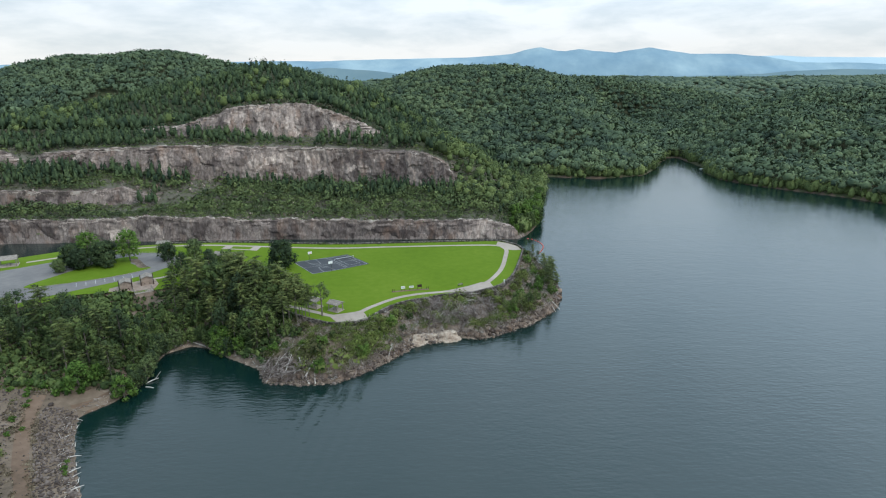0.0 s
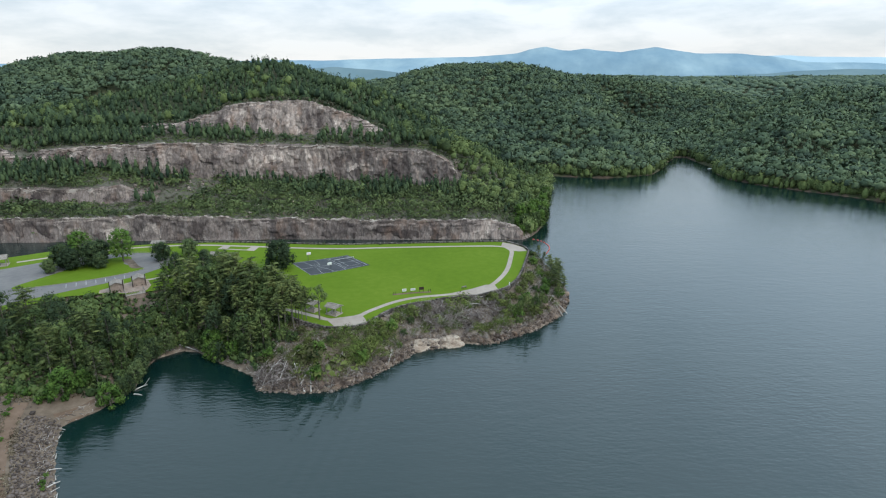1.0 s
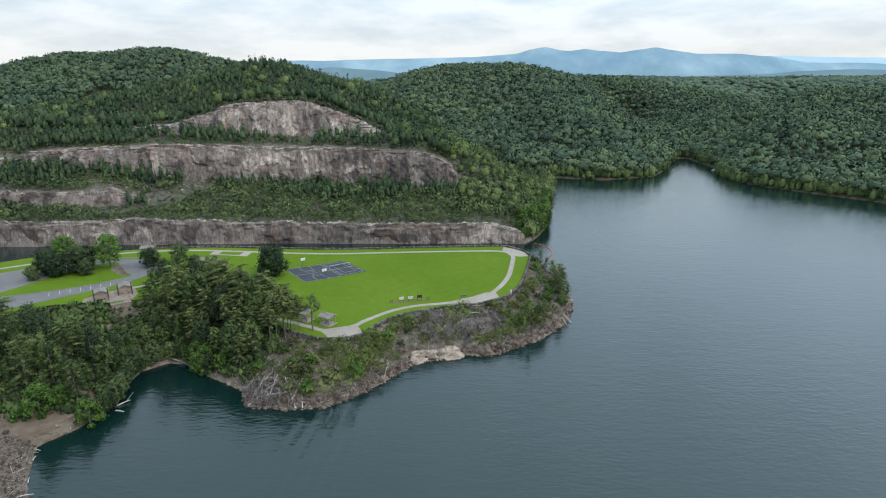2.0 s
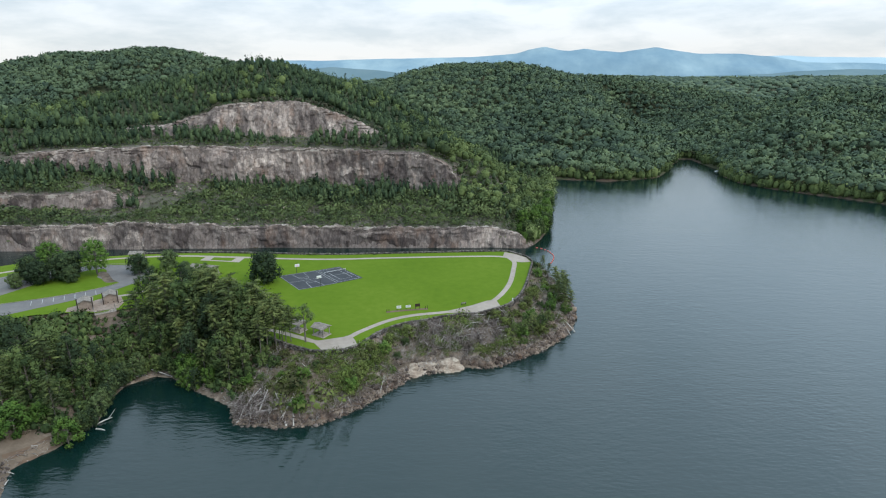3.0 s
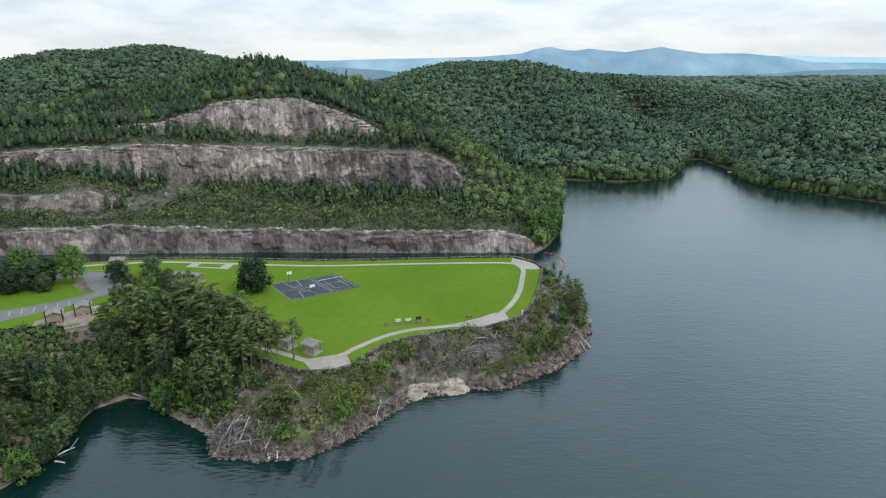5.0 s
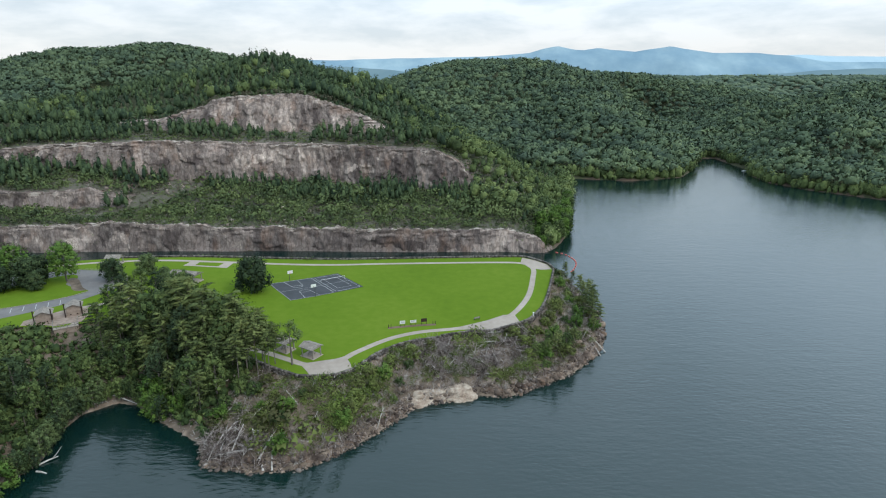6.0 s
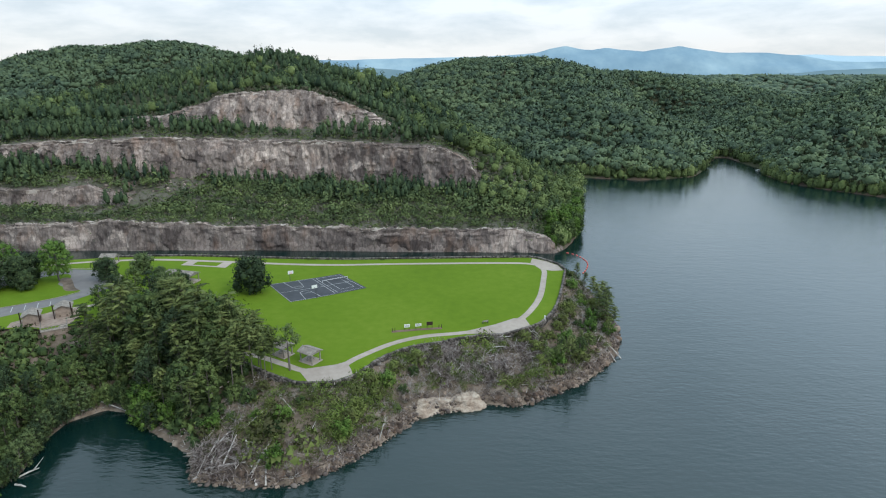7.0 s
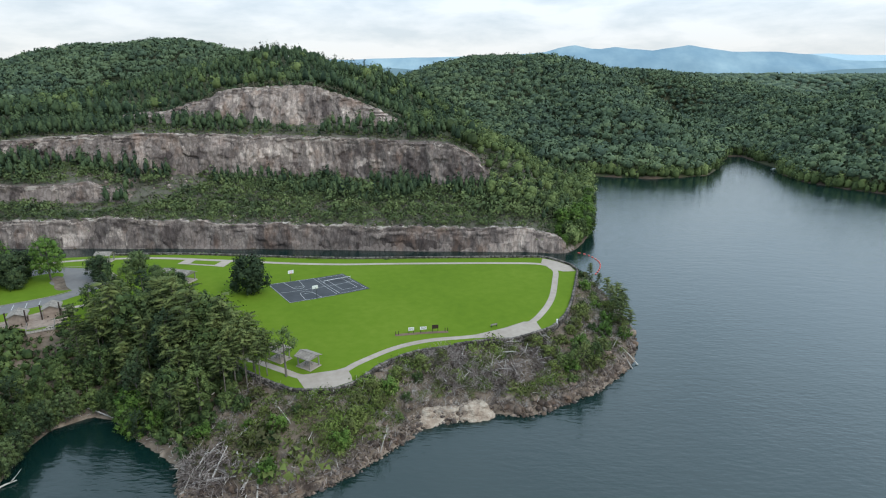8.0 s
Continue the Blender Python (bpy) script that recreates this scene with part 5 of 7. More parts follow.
    for x, y, s in ((20.6, 179.6, 0.4), (23.6, 180.2, 0.5), (26.4, 181.6, 0.54), (29.4, 184.0, 0.52), (31.8, 186.4, 0.44), (24.4, 184.2, 0.42), (27.6, 186.0, 0.44), (30.6, 189.2, 0.32), (20.2, 184.0, 0.26), (34.0, 190.0, 0.34)):
        put((BROAD + PINES[3:])[int(x * 3) % 4], x, y, s, rng.uniform(0, 360))
    # young trees by the landing
    for x, y, s in ((-88.2, 127.6, 1.25), (-99.9, 126.6, 1.5), (-97.5, 131.5, 0.9)):
        put(YOUNG[0], x, y, s, rng.uniform(0, 360))
    # leafy edge hanging over the cove
    for i, (x, y) in enumerate(smooth_line(NEAR_SHORE[6:15], 6)):
        if rng.random() < 0.9 and not (118 < y < 130):
            ax, ay = (0.3, 0.1) if x < -84 and y < 156 else (0.1, 0.3)
            k = (DARK + BROAD[:1] + DARK)[rng.integers(5)] if x < -86 else (BROAD + DARK + YOUNG[:1])[rng.integers(6)]
            put(k, x + ax * rng.uniform(0.5, 1.3), y + ay * rng.uniform(0.5, 1.3), rng.uniform(0.36, 0.62) * (2.0 if k in YOUNG else 1.0), rng.uniform(0, 360), sink=0.4)
    put(YOUNG[1], -70.5, 155.5, 1.1, 40), put(YOUNG[0], -74, 157.5, 1.2, 90), put(YOUNG[1], -65.5, 152.6, 0.9, 200)
    put(BROAD[0], -91.5, 148, 0.7, 30), put(BROAD[2], -92.5, 141, 0.6, 30)


plant_trees()

POINT_TREE = [make_broadleaf(430 + i, 10, w, m, "bright leafy tree leaning over the water below the quarry", clear=0.06, n=40, leaves=46, size=0.36) for i, (w, m) in enumerate(((3.8, M["bright"]), (4.4, M["leaf"]), (3.4, M["bright"])))]
for i, (x, y, s) in enumerate(((37.5, 293.6, 0.5), (40.4, 296.0, 0.62), (43.2, 300.4, 0.7), (45.6, 304.6, 0.55), (47.0, 309.8, 0.95), (50.6, 315.6, 1.1), (45.4, 316.8, 1.2), (52.4, 322.6, 1.15), (49.0, 327.8, 1.3), (54.4, 332.0, 1.2), (55.6, 341.0, 1.1), (57.2, 350.0, 1.2), (59.0, 361.0, 1.1), (40.5, 305.0, 0.8), (35.4, 298.6, 0.6), (38.6, 312.5, 1.0), (62.4, 372.0, 1.15), (64.6, 384.0, 1.1))):
    tagged(put(POINT_TREE[i % 3], x, y, s, i * 77, sink=0.3), group="trees on the quarry point")
discard(POINT_TREE)

PARK_TREE = make_broadleaf(380, 7.6, 3.9, M["dark_leaf"], "round dark green shade tree on the lawn", clear=0.06, n=80, leaves=54, size=0.24)
SHADE_TREE = make_broadleaf(385, 11, 4.0, M["bright"], "tall light green shade tree by the car park", clear=0.16, n=60, leaves=54, size=0.22)
TALL_TREE = make_broadleaf(390, 10.5, 2.7, M["leaf"], "slender tree with a bare trunk beside the path", clear=0.55, n=22, leaves=46, size=0.18)
tagged(put(TALL_TREE, -41.4, 163.6, 1.12, 20), group="trees in the park")
park_spots = [(-67.2, 209.0, 1.55, 9.0), (-114.0, 210.3, 1.0, 15.0), (-106.3, 217.6, 0.92, 14.9), (-128.7, 208.9, 1.2, 15), (-136.9, 203.4, 1.3, 15), (-142.6, 198.5, 1.1, 15), (-143.3, 206.0, 1.2, 15), (-137.6, 209.0, 1.15, 15), (-148.0, 202.1, 1.2, 15), (-132.8, 200.7, 0.7, 15), (-148.3, 194.6, 0.7, 15), (-165.6, 174.4, 0.7, 15), (-98.6, 213.8, 0.55, 14.5), (-95.4, 209.2, 0.55, 14), (-88.9, 209.4, 0.55, 13), (-86.8, 203.2, 0.6, 13), (-92.4, 200.9, 0.7, 13.5)]
for i, (x, y, s, z) in enumerate(park_spots):
    ob = put(SHADE_TREE if i in (3, 6, 11) else PARK_TREE, x, y, s, i * 67)
    ob.location.z = float(park_z(x)) - 0.05
    tagged(ob, group="trees in the park")
# understory between the park and the stand
for i, (x, y) in enumerate(spread([(-92.8, 181.2), (-75.8, 181.5), (-68.4, 177.7), (-64.9, 182.0), (-71.8, 190.4), (-88.0, 198.9), (-101.2, 196.2), (-99.4, 184.5)], 4.6, 9)):
    ob = put((BROAD + DARK)[i % 5], x, y, 0.55 + 0.1 * (i % 4), i * 50)
    ob.location.z = float(park_z(x)) - 0.1
discard(BROAD + DARK + PINES + YOUNG + [PARK_TREE, TALL_TREE, SHADE_TREE])


# ---- undergrowth, brush and driftwood on the banks ----
BANK = [(-55.5, 146.3), (-52.4, 136.7), (-42.3, 135.5), (-32.7, 136.8), (-25.5, 142.1), (-16.6, 152.6), (-11.4, 161.2), (-3.0, 163.6), (4.3, 167.0), (12.1, 166.6), (17.0, 169.1), (28.8, 178.5), (38.1, 189.8), (42.1, 199.0), (44.6, 211.6), (42.6, 230.6), (39.3, 245.6), (33.5, 253.9), (35.4, 241.7),
        (31.4, 222.6), (27.2, 206.3), (22.4, 195.3), (17.7, 190.2), (9.1, 184.5), (3.9, 184.8), (-5.8, 182.1), (-13.9, 179.2), (-18.8, 175.9), (-23.0, 171.1), (-26.6, 163.4), (-30.1, 159.5), (-36.7, 158.6), (-40.0, 161.6), (-50.4, 167.3)]


DRIFT_TIP = [(-56.0, 144.3), (-52.6, 136.5), (-42.4, 135.2), (-37.6, 135.8), (-39.4, 139.6), (-44.0, 143.8), (-52.2, 147.6)]
BRUSH_HEAP = [(-9.2, 169.1), (-1.5, 168.3), (8.3, 170.4), (16.1, 173.5), (20.0, 181.2), (16.2, 187.9), (7.4, 183.8), (-3.3, 181.7), (-11.1, 176.7)]


def ragged(x, y, poly, seed, reach=5.0):
    """Inside an outline whose edge wanders."""
    return inside(x + reach * vnoise(x, y, 6, seed, 3), y + reach * vnoise(x, y, 6, seed + 5, 3), poly)


def bank_green():
    on_bank = lambda x, y: inside(x, y, BANK) & ~inside(x, y, RIM)

    def keep(x, y):
        brush = ragged(x, y, DRIFT_TIP, 131) | ragged(x, y, BRUSH_HEAP, 132)
        return (~brush | (vnoise(x, y, 4, 133, 2) > 0.3)) & on_bank(x, y) & (vnoise(x, y, 9, 71, 3) + 0.25 * vnoise(x, y, 3, 72, 2) > 0.0 + 0.16 * smooth(-20, -4, x)) & (seg_dist(x, y, NEAR_SHORE) > 2.2)
    px, py = scatter(-62, 48, 134, 258, 1.6, keep)
    h = RNG.lognormal(0.28, 0.42, len(px)) * (1 + 0.6 * vnoise(px, py, 12, 73))
    woods("bank_undergrowth", px, py, h, h * RNG.uniform(0.55, 0.95, len(px)), 110, M["bank_leaf"], "low olive and green scrub and vines over the rocky bank", low=0.0, core=False, fine=0.58)

    def keep5(x, y):
        return on_bank(x, y) & (vnoise(x, y, 7, 91, 3) > -0.05) & (seg_dist(x, y, NEAR_SHORE) > 1.2)
    px, py = scatter(-62, 48, 134, 258, 1.5, keep5)
    h = RNG.uniform(0.3, 1.0, len(px))
    woods("bank_dry_weeds", px, py, h, h * RNG.uniform(0.6, 1.0, len(px)), 34, M["weeds"], "dry brown and olive weeds covering the bank", low=0.0, core=False, fine=0.6)

    def keep6(x, y):
        return on_bank(x, y) & (vnoise(x, y, 6, 95, 3) + 0.6 * smooth(14, 26, x) * smooth(182, 192, y) > 0.12) & (seg_dist(x, y, NEAR_SHORE) > 3.0)
    px, py = scatter(-62, 46, 134, 258, 1.0, keep6)
    h = RNG.uniform(0.25, 0.65, len(px))
    woods("bank_grass", px, py, h, h * RNG.uniform(0.8, 1.3, len(px)), 26, M["bank_grass"], "sage and olive grass tufts over the bank", low=0.0, core=False, fine=0.6)

    # the leafy green slope below the corner of the path, and lesser patches
    def keep2(x, y):
        slope = smooth(15, 4, np.hypot((x + 26) / 1.15, y - 155))
        return on_bank(x, y) & (vnoise(x, y, 8, 77, 3) + 0.3 * vnoise(x, y, 3, 78, 2) > 0.17 - 0.55 * slope) & (x < 20) & (seg_dist(x, y, NEAR_SHORE) > 4) & (x > -44) & ~ragged(x, y, DRIFT_TIP, 131, 7.0)
    px, py = scatter(-62, 48, 134, 258, 1.2, keep2)
    h = RNG.lognormal(0.32, 0.38, len(px))
    woods("bank_bright_scrub", px, py, h, h * RNG.uniform(0.55, 0.9, len(px)), 150, M["bank_green"], "bright green leafy patches on the bank", low=0.0, core=False, fine=0.58)

    def keep3(x, y):
        far = ~inside(x, y, LAKE) & ~inside(x, y, RIM) & (seg_dist(x, y, NEAR_SHORE) > 1.0)
        return far & ~inside(x, y, BANK) & (y > 125.5 + 3 * (x > -104)) & (vnoise(x, y, 9, 79, 2) > -0.85)
    px, py = scatter(-215, -44, 118, 192, 1.6, keep3)
    h = RNG.uniform(1.0, 3.2, len(px)) * (1 - 0.5 * smooth(5.5, 3, np.hypot(px + 103.5, py - 173)))
    woods("wood_undergrowth", px, py, h, h * RNG.uniform(0.5, 0.8, len(px)), 28, M["leaf"], "leafy undergrowth below the shore wood", low=0.0, fine=0.8)

    px, py = scatter(-110, 30, 232, 262, 1.3, lambda x, y: ~inside(x, y, LAKE) & ~inside(x, y, RIM) & (seg_dist(x, y, RIM, True) < 3.4) & (vnoise(x, y * 0.2, 14, 137, 2) > 0.08))
    h = RNG.uniform(1.6, 2.6, len(px))
    woods("north_wall_bushes", px, py, h, h * 0.6, 60, M["bank_green"], "leafy green bushes showing over the north wall", low=0.0, core=False, fine=0.7)

    def keep4(x, y):
        return ~inside(x, y, LAKE) & ~inside(x, y, RIM) & (vnoise(x, y, 12, 83, 2) > -0.15)
    px, py = scatter(-160, 36, 236, 263, 1.7, keep4)
    h = RNG.uniform(0.8, 2.2, len(px))
    woods("north_bank_scrub", px, py, h, h * 0.8, 34, M["leaf"], "low scrub below the wall beside the quarry water", low=0.0, core=False)


bank_green()


def sticks(name, px, py, length, thick, rise, mat, label, seed, lift=0.25):
    """Thin dead branches lying across one another, as one tangle."""
    rng = np.random.default_rng(seed)
    n = len(px)
    a = rng.uniform(0, 2 * np.pi, n)
    up = rng.uniform(-0.15, rise, n)
    d = np.stack([np.cos(a) * np.cos(up), np.sin(a) * np.cos(up), np.sin(up)], -1)
    L = length * rng.uniform(0.5, 1.4, n)
    mid = np.stack([px, py, height(px, py) + lift * rng.uniform(0.2, 1.6, n) + 0.3 * np.sin(up) * L], -1)
    side = np.cross(d, np.array([0, 0, 1.0]))
    side /= np.linalg.norm(side, axis=1, keepdims=True) + 1e-9
    top = np.cross(side, d)
    r = thick * rng.uniform(0.5, 1.3, n)
    V = np.empty((n, 6, 3))
    for e, s in ((0, -0.5), (1, 0.5)):
        c = mid + d * (L * s)[:, None] + rng.normal(size=(n, 3)) * 0.05
        k = r * (1.0 if e == 0 else 0.45)
        for j in range(3):
            g = j * 2.094
            V[:, e * 3 + j] = c + side * (np.cos(g) * k)[:, None] + top * (np.sin(g) * k)[:, None]
    base = np.arange(n)[:, None] * 6
    F = np.concatenate([base + np.array(f) for f in ((0, 1, 4, 3), (1, 2, 5, 4), (2, 0, 3, 5))])
    ob = new(name, np_mesh(name, V.reshape(-1, 3), F, [mat], tint=np.repeat(rng.random(n), 6)))
    return tagged(ob, label, "brush", kind="stuff")


def twig_bushes(name, px, py, size, twigs, thick, mat, label, seed):
    """Bare grey bushes: twigs fanning up and out of each root, forked once."""
    rng = np.random.default_rng(seed)
    n = len(px)
    tall = size * rng.lognormal(0, 0.35, n)
    root = np.stack([px, py, height(px, py) - 0.1], -1)
    a = rng.uniform(0, 2 * np.pi, (n, twigs))
    up = rng.uniform(0.25, 1.35, (n, twigs))
    d = np.stack([np.cos(a) * np.cos(up), np.sin(a) * np.cos(up), np.sin(up)], -1)
    knee = root[:, None] + d * (tall[:, None] * rng.uniform(0.35, 0.6, (n, twigs)))[..., None]
    pieces = [(np.repeat(root, twigs, 0), knee.reshape(-1, 3), 1.0)]
    for fork in range(2):
        e = unit(d + 0.55 * rng.normal(size=d.shape))
        tip = knee + e * (tall[:, None] * rng.uniform(0.35, 0.8, (n, twigs)))[..., None]
        pieces.append((knee.reshape(-1, 3), tip.reshape(-1, 3), 0.6))
    V, F, k = [], [], 0
    for p, q, w in pieces:
        run = unit(q - p)
        side = unit(np.cross(run, np.array([0.13, 0.2, 1.0])))
        top = np.cross(side, run)
        P = np.empty((len(p), 6, 3))
        for e, c, r in ((0, p, thick * w), (3, q, thick * w * 0.5)):
            for j in range(3):
                P[:, e + j] = c + side * (r * math.cos(j * 2.094)) + top * (r * math.sin(j * 2.094))
        base = k + np.arange(len(p))[:, None] * 6
        F += [base + np.array(f) for f in ((0, 1, 4, 3), (1, 2, 5, 4), (2, 0, 3, 5))]
        V.append(P.reshape(-1, 3))
        k += len(p) * 6
    tint = np.concatenate([np.repeat(np.repeat(rng.random(n), twigs), 6) for _ in pieces])
    ob = new(name, np_mesh(name, np.concatenate(V), np.concatenate(F), [mat], tint=tint))
    return tagged(ob, label, "brush", kind="stuff")


def bank_brush():
    on_bank = lambda x, y: inside(x, y, BANK) & ~inside(x, y, RIM)
    px, py = scatter(-22, 30, 160, 196, 1.15, lambda x, y: on_bank(x, y) & ragged(x, y, BRUSH_HEAP, 132, 7.0) & (vnoise(x, y, 6, 119, 2) > -0.3))
    twig_bushes("cut_brush", px, py, 1.8, 15, 0.055, M["brush"], "piled mauve grey cut brush below the overlook", 21)
    px, py = scatter(-62, -28, 132, 160, 1.1, lambda x, y: on_bank(x, y) & ragged(x, y, DRIFT_TIP, 131, 7.0))
    twig_bushes("tip_brush", px, py, 1.6, 14, 0.055, M["brush"], "dead grey brush hanging over the tip of the bank", 22)
    edge = lambda x, y: (seg_dist(x, y, NEAR_SHORE) < 4.5) & (seg_dist(x, y, NEAR_SHORE) > 0.8) & on_bank(x, y) & (vnoise(x, y, 7, 121, 2) > -0.1)
    px, py = scatter(-58, 48, 134, 258, 1.5, edge)
    twig_bushes("bare_bushes", px, py, 1.3, 12, 0.035, M["brush"], "bare grey bushes along the foot of the bank", 23)
    px, py = scatter(-58, 48, 134, 258, 2.2, lambda x, y: on_bank(x, y) & (vnoise(x, y, 10, 123, 2) > 0.0))
    twig_bushes("pale_bare_bushes", px, py, 1.6, 12, 0.045, M["dead"], "pale leafless bushes scattered over the bank", 24)

    def keep(x, y):
        return inside(x, y, BANK) & ~inside(x, y, RIM) & (seg_dist(x, y, NEAR_SHORE) > 0.3) & (vnoise(x, y, 8, 89, 3) > 0.0)
    px, py = scatter(-62, 48, 134, 258, 0.8, keep)
    sticks("bank_brush", px, py, 1.5, 0.045, 0.9, M["brush"], "tangled grey brown dead brush on the bank", 3, 0.5)
    px, py = scatter(-62, 48, 134, 258, 0.95, keep)
    sticks("bank_pale_sticks", px, py, 1.7, 0.055, 1.0, M["dead"], "scattered bleached sticks on the bank", 9, 0.8)
    # roots and brush hanging down to the water
    edge = lambda x, y: (seg_dist(x, y, NEAR_SHORE) < 2.6) & ~inside(x, y, LAKE) & (x > -56) & (y > 130) & (vnoise(x, y, 8, 87, 2) > -0.15)
    px, py = scatter(-58, 48, 134, 258, 0.5, edge)
    sticks("shore_brush", px, py, 1.6, 0.05, 1.2, M["brush"], "grey brown brush and roots hanging to the waterline", 17, 0.6)
    heap = BRUSH_HEAP
    k = lambda x, y: ragged(x, y, heap, 132, 7.0) & ~inside(x, y, RIM)
    px, py = scatter(-14, 22, 164, 192, 0.5, k)
    sticks("brush_heap", px, py, 1.6, 0.05, 0.8, M["brush"], "heaps of cut grey brush below the overlook", 4, 0.9)
    px, py = scatter(-18, 24, 160, 194, 1.25, k)
    sticks("pale_branches", px, py, 2.8, 0.1, 0.9, M["dead"], "bleached bare branches among the brush", 5, 1.1)
    tip = DRIFT_TIP
    k2 = lambda x, y: ragged(x, y, tip, 131, 7.0) & ~inside(x, y, LAKE)
    px, py = scatter(-60, -34, 132, 155, 0.55, k2)
    sticks("drift_brush", px, py, 1.9, 0.055, 0.8, M["brush"], "dense grey driftwood brush at the tip of the bank", 6, 0.7)
    px, py = scatter(-60, -34, 132, 155, 1.5, k2)
    sticks("drift_branches", px, py, 3.4, 0.12, 0.8, M["dead"], "bleached driftwood branches piled at the tip", 7, 0.8)
    k3 = lambda x, y: ~inside(x, y, LAKE) & (seg_dist(x, y, NEAR_SHORE) < 3) & (x < -52) & (y > 80)
    px, py = scatter(-100, -52, 84, 166, 0.85, k3)
    sticks("shore_drift", px, py, 1.7, 0.08, 0.2, M["dead"], "small driftwood stranded along the shore", 8, 0.1)


bank_brush()


def log(p, q, r, label="bleached bare driftwood log on the bank", forks=2, seed=0):
    """A fallen trunk with a few broken stubs."""
    rng = np.random.default_rng(seed)
    bm = bmesh.new()
    p, q = Vector(p), Vector(q)
    tube(bm, p, p.lerp(q, 0.5) + Vector((0, 0, 0.12)), r, r * 0.8, 8)
    tube(bm, p.lerp(q, 0.5) + Vector((0, 0, 0.12)), q, r * 0.8, r * 0.45, 8)
    for _ in range(forks):
        k = rng.uniform(0.5, 0.9)
        a = p.lerp(q, k)
        tube(bm, a, a + (q - p).normalized() * rng.uniform(0.5, 1.3) + Vector(rng.normal(size=3)) * 0.6, r * 0.4, r * 0.15, 5)
    me = bm_mesh("driftwood_log", bm, M["dead"])
    at = me.attributes.new("tint", "FLOAT", "POINT")
    at.data.foreach_set("value", np.full(len(me.vertices), 0.8, np.float32))
    return tagged(new("driftwood_log", me), label, "log", group="driftwood logs")


def ground_log(x0, y0, x1, y1, r, up0=0.2, up1=0.3, **kw):
    log((x0, y0, max(0, hz(x0, y0)) + up0), (x1, y1, max(0, hz(x1, y1)) + up1), r, **kw)


for i, (x0, y0, x1, y1, r, u0, u1) in enumerate([
        (-39.7, 135.3, -44.2, 142.8, 0.2, 0.1, 1.6), (-38.0, 135.5, -39.2, 140.5, 0.14, 0.1, 1.3), (-52.8, 138.3, -48.9, 147.0, 0.17, 0.2, 0.5), (-52.4, 136.4, -48.0, 139.3, 0.18, 0.1, 0.5),
        (-51.0, 137.1, -46.1, 142.7, 0.14, 0.3, 0.8), (-54.2, 140.7, -53.2, 146.5, 0.13, 0.2, 0.3), (-47.1, 137.9, -46.8, 144.6, 0.14, 0.5, 1.0), (-46.0, 147.6, -42.1, 153.9, 0.15, 0.3, 0.5),
        (-18.6, 150.2, -17.6, 153.0, 0.13, 0.0, 2.6), (42.2, 190.6, 38.8, 193.9, 0.17, 0.0, 0.8), (40.3, 188.4, 38.3, 191.9, 0.13, 0.0, 0.6), (-40.6, 155.3, -36.8, 151.5, 0.15, 0.3, 0.4),
        (-58.2, 157.0, -53.4, 161.8, 0.16, 0.4, 0.6), (-41.2, 136.2, -39.0, 145.2, 0.2, 0.3, 0.9), (-50.2, 137.5, -42.6, 138.4, 0.18, 0.5, 0.7), (-55.0, 142.2, -51.8, 150.4, 0.17, 0.4, 0.6), (-3.3, 175.2, 3.9, 170.0, 0.14, 0.8, 1.2), (5.5, 183.0, 7.9, 177.8, 0.12, 0.6, 1.0),
        (-86.6, 135.5, -84.2, 138.0, 0.2, 0.1, 0.4), (-85.7, 133.6, -83.2, 133.1, 0.22, 0.0, 0.0),
        (-83.2, 96.0, -82.4, 98.8, 0.16, 0.3, 0.2), (-79.0, 90.2, -78.0, 93.0, 0.15, 0.3, 0.2), (-86.6, 101.5, -84.8, 102.9, 0.14, 0.3, 0.2), (-79.8, 93.8, -80.6, 95.4, 0.11, 0.2, 0.2), (-81.8, 94.6, -81.2, 96.9, 0.1, 0.2, 0.3), (-78.0, 90.9, -79.6, 92.2, 0.12, 0.2, 0.2), (-83.6, 99.2, -84.6, 100.6, 0.1, 0.2, 0.2), (-84.2, 98.0, -82.6, 98.4, 0.09, 0.1, 0.1), (-88.4, 106.2, -89.4, 108.0, 0.11, 0.2, 0.2), (-92.6, 113.4, -93.0, 115.0, 0.12, 0.2, 0.2), (-94.8, 117.2, -93.4, 117.0, 0.1, 0.2, 0.1), (-86.5, 159.6, -78.9, 158.4, 0.2, 0.2, 0.2), (-89.9, 154.6, -86.2, 158.4, 0.2, 0.2, 0.2)]):
    ground_log(x0, y0, x1, y1, r * (1.3 if 134 < y0 < 150 and x0 > -60 else 1.0), u0, u1, forks=0 if y1 < 134 else 2 + i % 3, seed=i)


